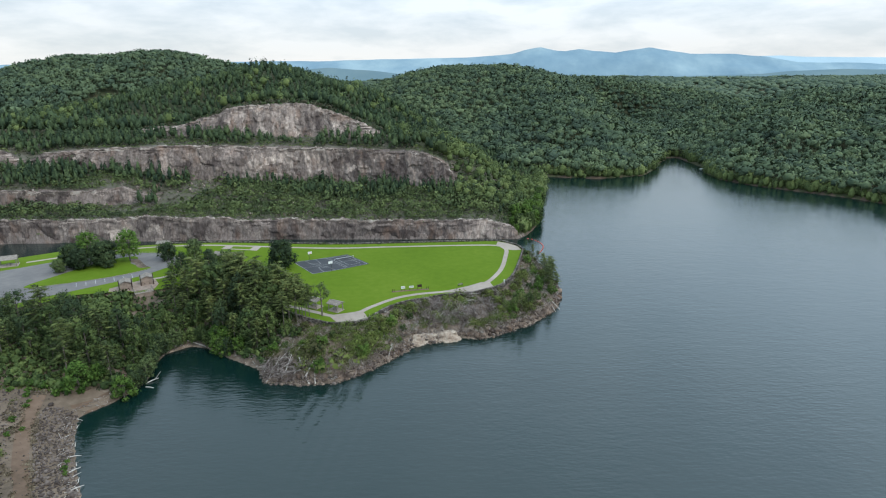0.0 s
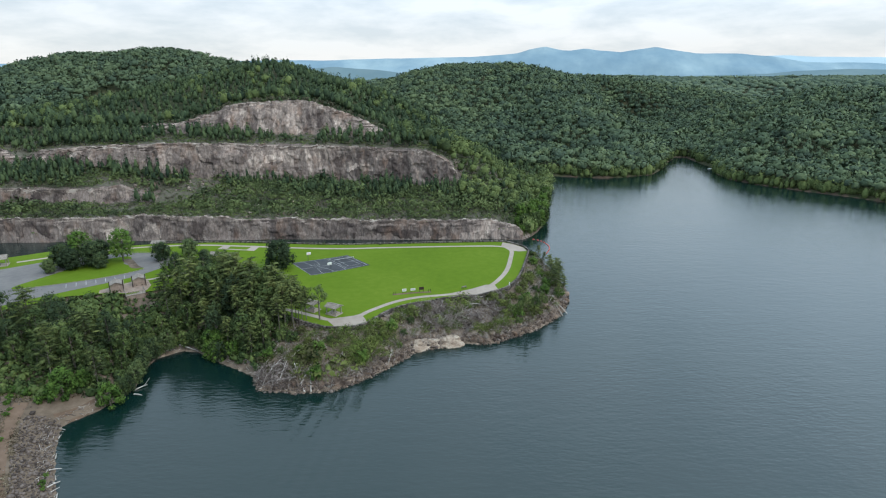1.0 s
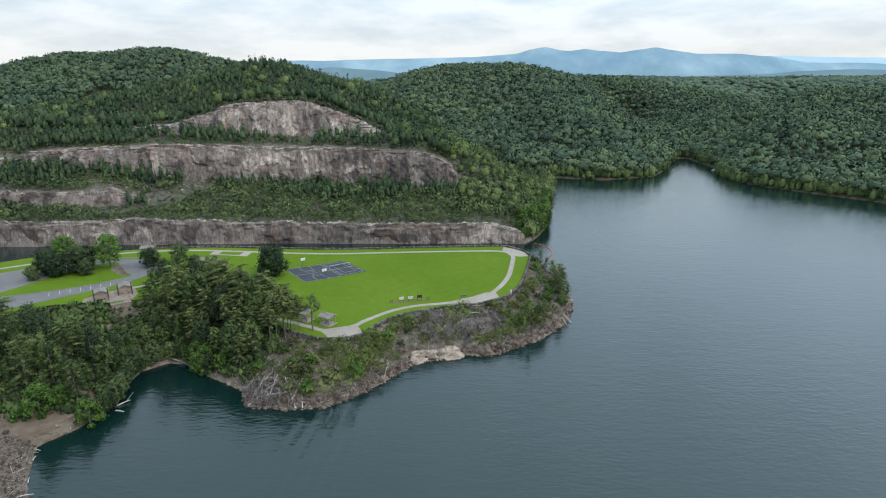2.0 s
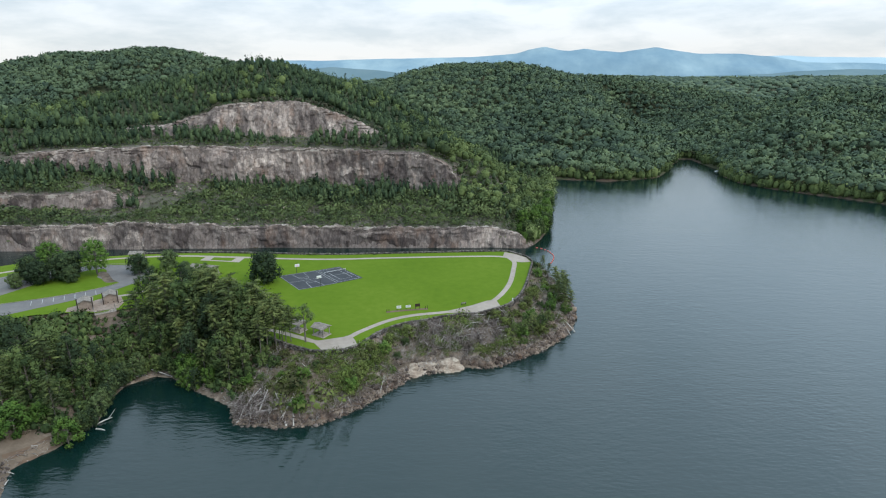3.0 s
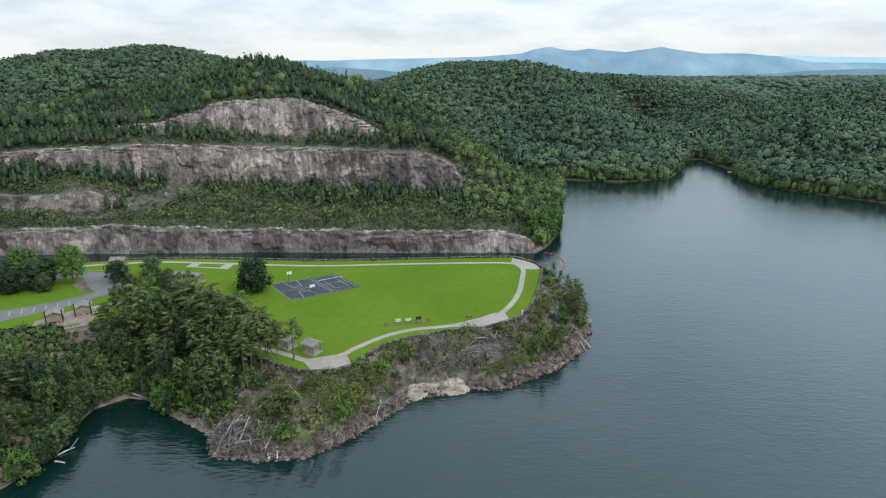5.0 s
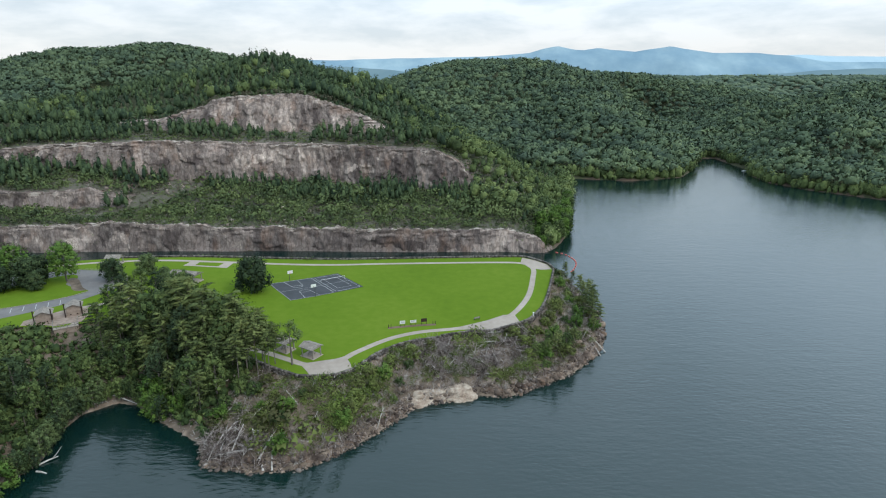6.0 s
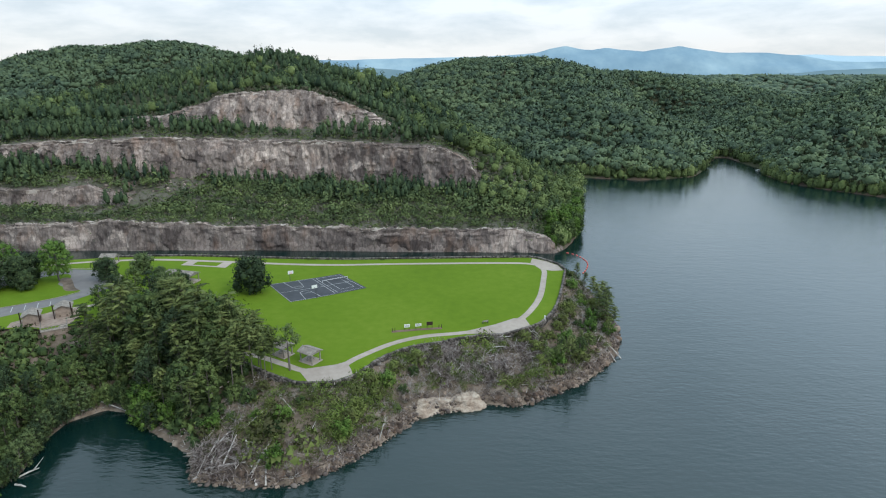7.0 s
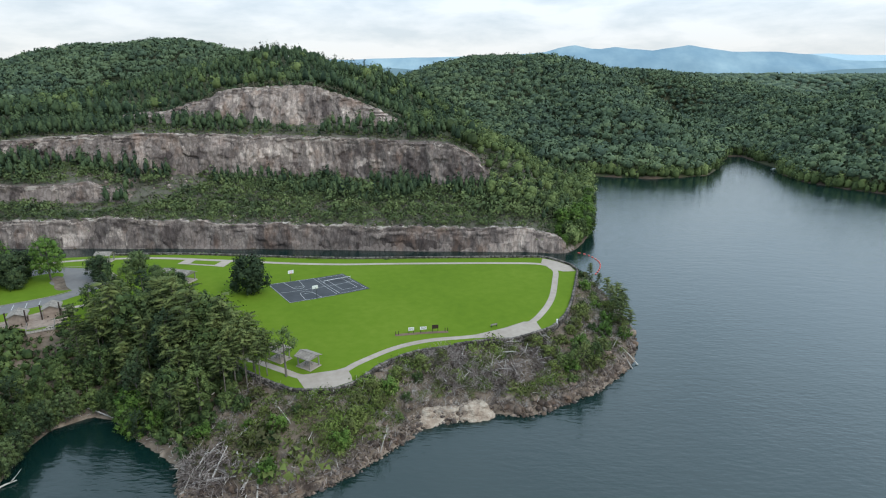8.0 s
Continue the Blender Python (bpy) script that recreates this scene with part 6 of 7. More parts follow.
# ---- rocks ----
def boulders(name, px, py, size, mat, label, seed, sink=0.25):
    """Broken stones as one heap: each a jittered twelve-cornered block."""
    rng = np.random.default_rng(seed)
    ico, tri = ICO, ICO_F
    n = len(px)
    s = size * rng.lognormal(0, 0.35, n)
    sc = s[:, None, None] * rng.uniform(0.6, 1.25, (n, 1, 3)) * np.array([1, 1, 0.75])
    a = rng.uniform(0, 6.28, n)
    V = np.clip(ico[None] * rng.uniform(0.8, 1.5, (n, 12, 1)), -0.82, 0.82) * sc
    x = V[..., 0] * np.cos(a)[:, None] - V[..., 1] * np.sin(a)[:, None]
    y = V[..., 0] * np.sin(a)[:, None] + V[..., 1] * np.cos(a)[:, None]
    V = np.stack([x + px[:, None], y + py[:, None], V[..., 2] + (np.maximum(height(px, py), -0.5) + s * (0.45 - sink))[:, None]], -1)
    F = (np.arange(n)[:, None, None] * 12 + tri[None]).reshape(-1, 3)
    ob = new(name, np_mesh(name, V.reshape(-1, 3), F, [mat], tint=np.repeat(rng.random(n), 12)))
    return tagged(ob, label, "rocks", kind="stuff")


def shore_face(name, line, top, depth, mat, label, seed, lean=1.2, vary=1.0):
    """A rocky shore ledge along a line: broken blocks rising from the water."""
    P = smooth_line(line, 10)
    seg = [0.0]
    for a, b in zip(P[:-1], P[1:]):
        seg.append(seg[-1] + math.dist(a, b))
    seg = np.array(seg)
    n = int(seg[-1] / 0.45) + 2
    s = np.linspace(0, seg[-1], n)
    x, y = np.interp(s, seg, [p[0] for p in P]), np.interp(s, seg, [p[1] for p in P])
    tx, ty = np.gradient(x), np.gradient(y)
    ln = np.hypot(tx, ty)
    nx, ny = ty / ln, -tx / ln
    rows = 12
    S, T = np.meshgrid(s, np.linspace(0, 1, rows))
    hgt = top * np.clip(0.85 + vary * (0.5 * vnoise(s, s * 0, 7, seed, 3) + 0.3 * np.round(2 * vnoise(s, s * 0, 3.5, seed + 6, 2)) / 2), 0.25, 1.4) * np.clip(np.minimum(s, seg[-1] - s) / 3.0, 0.15, 1)
    Z = -0.6 + (hgt + 0.6) * T
    out = depth * (1.0 * (blocks(S + 0.5 * Z, Z + 0.12 * S, 1.9, 0.95, seed + 11)[0] - 0.5) + 0.5 * vnoise(S, Z * 0.7, 4, seed + 1, 3) + 0.6 * np.round(2.5 * vnoise(S, Z * 1.6, 5, seed + 2, 3)) / 2.5 + 0.35 * np.round(2 * vnoise(S * 0.2, Z, 1.3, seed + 4, 2)) / 2) - lean * T
    X, Y = x + nx * out, y + ny * out
    V = np.stack([X, Y, Z], -1)
    back = V[-1] - np.stack([nx * 3.5, ny * 3.5, 0 * nx + 0.35], -1)
    V = np.concatenate([V, back[None]]).reshape(-1, 3)
    i = np.arange((rows + 1) * n).reshape(rows + 1, n)
    F = np.stack([i[:-1, :-1], i[:-1, 1:], i[1:, 1:], i[1:, :-1]], -1).reshape(-1, 4)
    return tagged(new(name, np_mesh(name, V, F, [mat], tint=np.clip(0.5 + 0.6 * vnoise(V[:, 0], V[:, 1] + V[:, 2], 2.5, seed + 9, 2), 0, 1))), label, "rock ledge", kind="structure")


shore_face("ledge_south", [(-42.4, 135.4), (-32.7, 136.5), (-25.5, 141.4), (-16.4, 152.0), (-11.0, 160.4)], 1.7, 1.1, M["ledge"], "brown broken rock ledge along the waterline", 201)
shore_face("ledge_pale", [(-12.2, 158.0), (-6.9, 160.9), (-2.5, 161.8), (2.8, 163.5), (6.2, 166.0)], 2.6, 1.5, M["pale_rock"], "pale cream bare rock face above the water", 211, lean=2.6, vary=0.4)
shore_face("ledge_east", [(4.4, 166.2), (12.2, 165.4), (17.1, 168.1), (29.7, 177.5), (39.5, 189.0), (43.9, 200.2)], 2.0, 1.2, M["ledge"], "brown and cream rock ledge round the point", 221)
shore_face("ledge_tip", [(43.4, 197.3), (46.2, 211.9), (44.7, 230.9), (40.8, 246.9), (34.1, 258.1)], 1.5, 0.8, M["ledge"], "dark rock ledge below the pines", 231)


def shore_rocks():
    c = lambda x, y: (seg_dist(x, y, NEAR_SHORE) < 5.5) & ~inside(x, y, LAKE) & (x > -46) & (y > 133) & (vnoise(x, y, 7, 117, 2) > 0.02)
    px, py = scatter(-46, 48, 133, 258, 1.9, c)
    boulders("bank_outcrops", px, py, 0.75, M["ledge"], "large angular brown grey rocks jutting out of the bank", 19, 0.3)
    k = lambda x, y: (seg_dist(x, y, NEAR_SHORE) < 2.2) & ~(inside(x, y, LAKE) & (seg_dist(x, y, NEAR_SHORE) > 0.7)) & (x > -54)
    px, py = scatter(-54, 48, 133, 258, 0.72, k)
    boulders("shore_boulders", px, py, 0.36, M["ledge"], "broken grey brown rocks along the waterline", 12)
    w = lambda x, y: (seg_dist(x, y, NEAR_SHORE) < 1.6) & ~(inside(x, y, LAKE) & (seg_dist(x, y, NEAR_SHORE) > 0.9)) & (x > -56) & (vnoise(x, y, 6, 115, 2) > -0.2)
    px, py = scatter(-56, 48, 133, 258, 0.75, w)
    boulders("waterline_stones", px, py, 0.3, M["dam_stone"], "dark wet stones at the waterline below the bank", 18, 0.15)
    d = lambda x, y: ~inside(x, y, LAKE) & (seg_dist(x, y, NEAR_SHORE) < 7.4) & (y < 119.5) & (x < -50)
    px, py = scatter(-112, -50, 72, 122, 0.56, d)
    boulders("riprap", px, py, 0.26, M["dam_stone"], "grey brown riprap stones on the dam slope", 13, 0.1)
    d2 = lambda x, y: ~inside(x, y, LAKE) & (seg_dist(x, y, NEAR_SHORE) > 11.8) & (seg_dist(x, y, NEAR_SHORE) < 30) & (y < 124)
    px, py = scatter(-150, -65, 60, 126, 0.95, d2)
    boulders("upper_riprap", px, py, 0.26, M["dam_stone"], "smaller grey stones beyond the dirt track", 14, 0.2)
    tagged(strip("dirt_track", smooth_line([(-68.4, 53.5), (-85, 84.8), (-91.5, 93.5), (-98.6, 104), (-104, 114), (-107, 122)], 8), 3.0, 0.06, M["track"], lambda x, y: hz(x, y)), "reddish dirt track along the dam", "track", kind="structure")
    tagged(strip("landing", smooth_line([(-97.4, 119.6), (-94.5, 122.6), (-92.5, 125.9), (-91.6, 127.8)], 6), 3.4, 0.1, M["track"], lambda x, y: hz(x, y)), "bare earth landing by the water", "ground", kind="structure")


shore_rocks()


def bench_rubble():
    k = lambda x, y: (y > c1_y(x) + 1) & (y < c2_y(x)) & (x < 34) & (x > -0.9 * y) & (vnoise(x, y, 17, 61, 3) < 0.05) & (vnoise(x, y, 30, 63, 2) > -0.1)
    px, py = scatter(-310, 36, 262, 356, 2.6, k)
    boulders("bench_rubble", px, py, 0.6, M["rock"], "broken rock scattered on the quarry bench", 15, 0.1)


bench_rubble()


def dam_weeds():
    k = lambda x, y: ~inside(x, y, LAKE) & (np.abs(seg_dist(x, y, NEAR_SHORE) - 9.6 + 0.9 * vnoise(x, y, 6, 139, 3)) > 0.9) & (seg_dist(x, y, NEAR_SHORE) > 6.8) & (seg_dist(x, y, NEAR_SHORE) < 15) & (y < 130) & (vnoise(x, y, 5, 95, 3) > -0.1)
    px, py = scatter(-124, -60, 60, 130, 0.62, k)
    h = RNG.uniform(0.15, 0.5, len(px))
    woods("dam_weeds", px, py, h, h * 1.3, 16, M["weeds"], "thin dry grass along the dirt track", low=0.0, core=False)
    g = lambda x, y: ~inside(x, y, LAKE) & (seg_dist(x, y, NEAR_SHORE) > 12.5) & (seg_dist(x, y, NEAR_SHORE) < 24) & (y < 132) & (vnoise(x, y, 6, 97, 3) > -0.05)
    px, py = scatter(-130, -66, 64, 132, 1.0, g)
    h = RNG.uniform(0.2, 0.7, len(px))
    woods("track_grass", px, py, h, h * 1.3, 18, M["bank_leaf"], "rough olive grass beyond the dirt track", low=0.0, core=False, fine=0.8)
    q = lambda x, y: ~inside(x, y, LAKE) & (seg_dist(x, y, NEAR_SHORE) > 6.6) & (seg_dist(x, y, NEAR_SHORE) < 12.5) & (y < 123)
    px, py = scatter(-120, -60, 60, 124, 1.7, q)
    boulders("track_stones", px, py, 0.14, M["dam_stone"], "loose stones on the dirt track", 16, 0.1)


dam_weeds()
dam_green = [make_broadleaf(400, 1.3, 1.0, M["bright"], "small bright green bush among the stones", name="bush", clear=0.0, n=12, leaves=60, size=0.16)]
for i, (x, y, s) in enumerate(((-105.4, 110.2, 0.9), (-102.2, 104.2, 0.8), (-106.7, 116.5, 0.8), (-109.4, 120.7, 0.9), (-84.5, 96.7, 0.9), (-85.9, 99.6, 0.7), (-107.5, 118.8, 0.6), (-103.6, 123.4, 1.3), (-108.4, 125.8, 1.5), (-112.6, 126.5, 1.4), (-105.2, 127.2, 1.6), (-110.5, 123.0, 1.0), (-99.0, 126.2, 1.2), (-114.8, 122.4, 0.9), (-100.9, 107.2, 0.7), (-83.4, 95.2, 0.6))):
    tagged(put(dam_green[0], x, y, s, i * 50), group="bushes on the dam", category="bush")
discard(dam_green)


# single bushes that stand out on the bank
BUSH = [make_broadleaf(410 + i, 1.9, 1.5, m, "rounded green bush on the rocky bank", name="bush", clear=0.0, n=24, leaves=56, size=0.13) for i, m in enumerate((M["bank_leaf"], M["leaf"], M["bright"]))]
bush_rng = np.random.default_rng(44)
for x, y in spread(BANK, 3.3, 45):
    off = float(seg_dist(np.array([x]), np.array([y]), NEAR_SHORE)[0])
    rim = float(seg_dist(np.array([x]), np.array([y]), RIM, True)[0])
    if off > 3 and rim > 2.5 and not inside(np.array([x]), np.array([y]), DRIFT_TIP)[0] and float(vnoise(np.array([x]), np.array([y]), 11, 71, 3)[0]) > -0.25 + 0.3 * (x > -12) * (x < 16):
        kind = BUSH[bush_rng.choice([0, 0, 0, 1, 1, 2])]
        tagged(put(kind, x, y, bush_rng.uniform(0.8, 1.8), bush_rng.uniform(0, 360), sink=0.15), group="bushes on the bank", category="bush")
discard(BUSH)


# the stone wall round the edge of the lawn
def rim_wall(name, line, courses, label, seed, rise=0.0):
    """Courses of rough stones at the lawn's edge; rise lifts them to a low parapet."""
    rng = np.random.default_rng(seed)
    P = line
    seg = [0.0]
    for a, b in zip(P[:-1], P[1:]):
        seg.append(seg[-1] + math.dist(a, b))
    V, F, T = [], [], []
    cube = np.array([(-1, -1, -1), (1, -1, -1), (1, 1, -1), (-1, 1, -1), (-1, -1, 1), (1, -1, 1), (1, 1, 1), (-1, 1, 1)]) * 0.5
    quads = np.array([(0, 3, 2, 1), (4, 5, 6, 7), (0, 1, 5, 4), (1, 2, 6, 5), (2, 3, 7, 6), (3, 0, 4, 7)])
    for c in range(courses):
        s = rng.uniform(0, 0.4)
        while s < seg[-1]:
            w = rng.uniform(0.45, 0.95)
            x, y = np.interp(s + w / 2, seg, [p[0] for p in P]), np.interp(s + w / 2, seg, [p[1] for p in P])
            x2, y2 = np.interp(min(seg[-1], s + w), seg, [p[0] for p in P]), np.interp(min(seg[-1], s + w), seg, [p[1] for p in P])
            a = math.atan2(y2 - y, x2 - x)
            q = cube * (1 + rng.uniform(-0.14, 0.14, (8, 3))) * np.array([w * 0.97, 0.6 + rng.uniform(-0.1, 0.16), 0.4])
            off = rng.uniform(-0.1, 0.1)
            X = x + q[:, 0] * math.cos(a) - (q[:, 1] + off) * math.sin(a)
            Y = y + q[:, 0] * math.sin(a) + (q[:, 1] + off) * math.cos(a)
            Z = float(park_z(x)) - 0.14 + rise - 0.41 * c + q[:, 2]
            F.append(quads + len(V) * 8)
            V.append(np.stack([X, Y, Z], -1))
            T.append(np.full(8, rng.random()))
            s += w
    ob = new(name, np_mesh(name, np.concatenate(V), np.concatenate(F), [M["wall_stone"]], tint=np.concatenate(T)))
    tagged(ob, label, "wall", kind="structure")


rim_wall("wall_south", smooth_line(RIM[9:21], 5), 4, "rough grey fieldstone wall below the lawn edge", 31)
rim_wall("wall_overlook", smooth_line(RIM[20:28], 5), 5, "rough fieldstone parapet round the overlook", 32, 0.4)
rim_wall("wall_north", smooth_line(RIM[27:38], 5), 5, "long dark stone parapet beside the quarry water", 33, 0.6)


# ---- built things in the park ----
def root_at(name, x, y, turn, label, category, group="", z=None):
    ob = new(name)
    ob.matrix_basis = pose(x, y, float(park_z(x)) + 0.02 if z is None else z, 0, 0, turn)
    return tagged(ob, label, category, group)


def gable_roof(bm, lx, ly, z0, rise, thick=0.14):
    """A pitched roof with its ridge along x, as two solid slabs."""
    for s in (1, -1):
        pts = [(-lx / 2, 0, z0 + rise), (lx / 2, 0, z0 + rise), (lx / 2, s * ly / 2, z0), (-lx / 2, s * ly / 2, z0)]
        lo = [bm.verts.new((x, y + s * 0.0, z)) for x, y, z in pts]
        hi = [bm.verts.new((x, y, z + thick)) for x, y, z in pts]
        bm.faces.new(lo), bm.faces.new(hi[::-1])
        for a in range(4):
            b = (a + 1) % 4
            bm.faces.new((lo[a], hi[a], hi[b], lo[b]))


def picnic_table(x, y, turn, z=None):
    t = root_at("picnic_table", x, y, turn, "brown wooden picnic table on a concrete slab", "table", "picnic tables", z)
    bm = bmesh.new()
    for k in range(3):
        box(bm, 0, -0.26 + 0.26 * k, 0.72, 1.8, 0.23, 0.05)
    part("tabletop", bm, M["timber"], t)
    for s in (1, -1):
        bm = bmesh.new()
        box(bm, 0, s * 0.72, 0.42, 1.8, 0.25, 0.05)
        part("bench", bm, M["timber"], t)
        bm = bmesh.new()
        tube(bm, (s * 0.6, -0.6, 0), (s * 0.6, -0.15, 0.72), 0.05, 0.05, 6)
        tube(bm, (s * 0.6, 0.6, 0), (s * 0.6, 0.15, 0.72), 0.05, 0.05, 6)
        part("leg", bm, M["dark_post"], t)


def shelter(x, y, turn, lx, ly, label, tall=2.4, rise=0.75, group="picnic shelters"):
    s = root_at("picnic_shelter", x, y, turn, label, "shelter", group)
    bm = bmesh.new()
    box(bm, 0, 0, -0.3, lx + 0.2, ly + 0.2, 0.42, 0, 0.03)
    part("slab", bm, M["concrete"], s)
    for i in (-1, 1):
        for j in (-1, 1):
            bm = bmesh.new()
            box(bm, i * (lx / 2 - 0.35), j * (ly / 2 - 0.35), 0.1, 0.24, 0.24, tall, 0, 0.02)
            box(bm, i * (lx / 2 - 0.35), j * (ly / 2 - 0.35), 0.1, 0.36, 0.36, 0.35, 0, 0.02)
            part("post", bm, M["timber"], s)
        bm = bmesh.new()
        box(bm, i * (lx / 2 - 0.35), 0, tall - 0.05, 0.16, ly - 0.5, 0.24)
        part("beam", bm, M["timber"], s)
        bm = bmesh.new()
        vs = [bm.verts.new((i * (lx / 2 - 0.1) + d, yy, zz)) for d in (0, 0.08) for yy, zz in ((-ly / 2 + 0.2, tall + 0.2), (ly / 2 - 0.2, tall + 0.2), (0, tall + rise + 0.12))]
        bm.faces.new(vs[:3]), bm.faces.new(vs[3:][::-1])
        for a in range(3):
            bm.faces.new((vs[a], vs[(a + 1) % 3], vs[3 + (a + 1) % 3], vs[3 + a]))
        part("gable", bm, M["timber"], s)
    bm = bmesh.new()
    gable_roof(bm, lx + 0.5, ly + 0.6, tall + 0.15, rise)
    part("roof", bm, M["shingle"], s, "pale weathered shingle roof")
    bm = bmesh.new()
    tube(bm, (-lx / 2 - 0.25, 0, tall + 0.15 + rise + 0.14), (lx / 2 + 0.25, 0, tall + 0.15 + rise + 0.14), 0.09, 0.09, 6)
    part("ridge_cap", bm, M["shingle"], s)
    picnic_table(x, y, turn + 8, float(park_z(x)) + 0.14)


shelter(-37.9, 168.6, -29, 4.4, 3.4, "small open picnic shelter with a pale roof beside the path")
shelter(-45.6, 171.4, -29, 4.4, 3.4, "small open picnic shelter under the pines")
shelter(-124.2, 228.0, 4, 5.0, 3.4, "larger picnic shelter with a pale roof by the car park", 2.1, 0.9)
shelter(-174, 203, 28, 6.4, 4.4, "large picnic shelter with a pale roof beside the road", 2.6, 1.2)
shelter(-91.5, 213.5, -14, 9.6, 4.8, "long picnic shelter half hidden by the trees", 2.2, 0.9)


def hut(x, y, turn):
    h = root_at("park_hut", x, y, turn, "small tan block hut with a gable roof and dark posts", "hut", "park huts")
    w, d, tall = 3.5, 3.9, 2.3
    for i in (-1, 1):
        bm = bmesh.new()
        box(bm, i * (w / 2 - 0.1), 0, -0.2, 0.2, d, tall + 0.2)
        part("side_wall", bm, M["block"], h)
        bm = bmesh.new()
        box(bm, 0, i * (d / 2 - 0.1), -0.2, w - 0.4, 0.2, tall + 0.2)
        vs = [bm.verts.new((xx, i * (d / 2 - 0.1) + yy, zz)) for yy in (-0.1, 0.1) for xx, zz in ((-w / 2, tall), (w / 2, tall), (0, tall + 0.85))]
        bm.faces.new(vs[:3][::-1]), bm.faces.new(vs[3:])
        for a in range(3):
            bm.faces.new((vs[a], vs[(a + 1) % 3], vs[3 + (a + 1) % 3], vs[3 + a]))
        part("gable_wall", bm, M["block"], h)
        bm = bmesh.new()
        box(bm, i * (w / 2 + 0.25), -d / 2 - 0.55, -0.2, 0.26, 0.26, 4.1, 0, 0.03)
        box(bm, i * (w / 2 + 0.25), -d / 2 - 0.55, 3.9, 0.34, 0.34, 0.12, 0, 0.02)
        part("tall_post", bm, M["dark_post"], h, "tall dark brown square post")
        bm = bmesh.new()
        box(bm, i * 0.8, -d / 2 - 0.02, 0.25, 0.34, 0.1, 0.3)
        part("vent", bm, M["dark_post"], h)
    rf = bmesh.new()
    gable_roof(rf, d + 0.9, w + 0.9, tall - 0.05, 0.95)
    bmesh.ops.rotate(rf, verts=rf.verts[:], cent=(0, 0, 0), matrix=Matrix.Rotation(radians(90), 3, "Z"))
    part("roof", rf, M["shingle"], h, "pale tan shingle roof")
    bm = bmesh.new()
    box(bm, w / 2 + 0.02, 0.4, 0, 0.06, 0.95, 2.0)
    door = part("door", bm, M["dark_post"], h)
    bm = bmesh.new()
    tube(bm, (w / 2 + 0.1, 0.05, 0.95), (w / 2 + 0.1, 0.05, 1.15), 0.03, 0.03, 6)
    part("handle", bm, M["steel"], door)


hut(-113.6, 178.0, 30)
hut(-109.0, 183.6, 30)
tagged(sheet("hut_terrace", [(-119.2, 177.4), (-117.8, 174.4), (-112.4, 175.2), (-108.5, 174.6), (-103.6, 178.2), (-104.5, 183), (-108, 187.5), (-113, 186)], 0.03, M["block"]), "tan concrete terrace round the huts", "pavement", kind="structure")


def deck():
    x, y = -106.6, 176.2
    d = root_at("overlook_deck", x, y, 36, "raised stone viewing deck with a pale timber rail", "deck", z=float(park_z(x)) - 0.1)
    d.scale = (0.84, 1.06, 1.0)
    bm = bmesh.new()
    box(bm, 0, 0, -3.4, 6.6, 4.6, 3.3, 0, 0.05)
    part("stone_base", bm, M["block"], d, "tan stone base wall")
    bm = bmesh.new()
    box(bm, 0, 0, -0.1, 7.0, 5.0, 0.16, 0, 0.02)
    part("floor_slab", bm, M["concrete"], d)
    for k in range(8):
        bm = bmesh.new()
        box(bm, -3.4 + k * 6.8 / 7, -2.42, 0.06, 0.12, 0.12, 1.0)
        part("rail_post", bm, M["timber"], d)
    for s in (-1, 1):
        for k in range(1, 5):
            bm = bmesh.new()
            box(bm, s * 3.4, -2.42 + k * 1.2, 0.06, 0.12, 0.12, 1.0)
            part("rail_post", bm, M["timber"], d)
        for z in (0.5, 1.0):
            bm = bmesh.new()
            box(bm, s * 3.4, 0, z, 0.1, 4.9, 0.1)
            part("rail", bm, M["timber"], d)
    for z in (0.5, 1.0):
        bm = bmesh.new()
        box(bm, 0, -2.42, z, 6.9, 0.1, 0.1)
        part("rail", bm, M["timber"], d)
    bm = bmesh.new()
    box(bm, -1.4, 0.2, 0.06, 1.8, 1.0, 0.5, 10, 0.04)
    part("planter", bm, M["block"], d)


deck()

# paths round the huts and the two pads by the north path
tagged(strip("hut_path", smooth_line([(-112, 185.4), (-110.2, 187.3), (-107.2, 189), (-104.4, 191.6), (-99, 197)]), 1.6, 0.035, M["concrete"]), "narrow pale concrete path by the huts", "path", kind="structure")
for x, y in ((-97.2, 229.6), (-85.6, 230.4)):
    tagged(sheet("game_pad", [(x - 2.0, y - 2.2), (x + 1.6, y - 2.0), (x + 1.8, y + 3.6), (x - 1.4, y + 3.4)], 0.045, M["concrete"]), "pale concrete pad beside the path", "pavement", kind="structure")
tagged(strip("pad_path", smooth_line([(-97, 228.2), (-91, 228.4), (-85.8, 229)]), 1.1, 0.04, M["concrete"]), "narrow path joining the two pads", "path", kind="structure")

# stall lines in the car park
lot_line = bpy.data.objects["car_park"]
for k in range(7):
    f = k / 6
    x, y = -134.5 + 15.0 * f, 183.0 + 9.6 * f
    q = strip("stall_line", [(x, y), (x + 2.3, y - 3.6)], 0.14, 0.03, M["line"])
    q.parent = lot_line
tagged(strip("lot_kerb", smooth_line([(-116.1, 200.3), (-120.5, 194.1), (-131.0, 186.2), (-147.1, 178.2)]), 0.25, 0.12, M["concrete"]), "pale concrete kerb of the grass island", "kerb", kind="structure")
tagged(strip("lot_kerb_north", smooth_line([(-111, 213.6), (-116.2, 217.7), (-122.5, 220.5), (-132.2, 220.9), (-147.6, 215.8)]), 0.3, 0.12, M["concrete"]), "pale concrete kerb along the car park", "kerb", kind="structure")


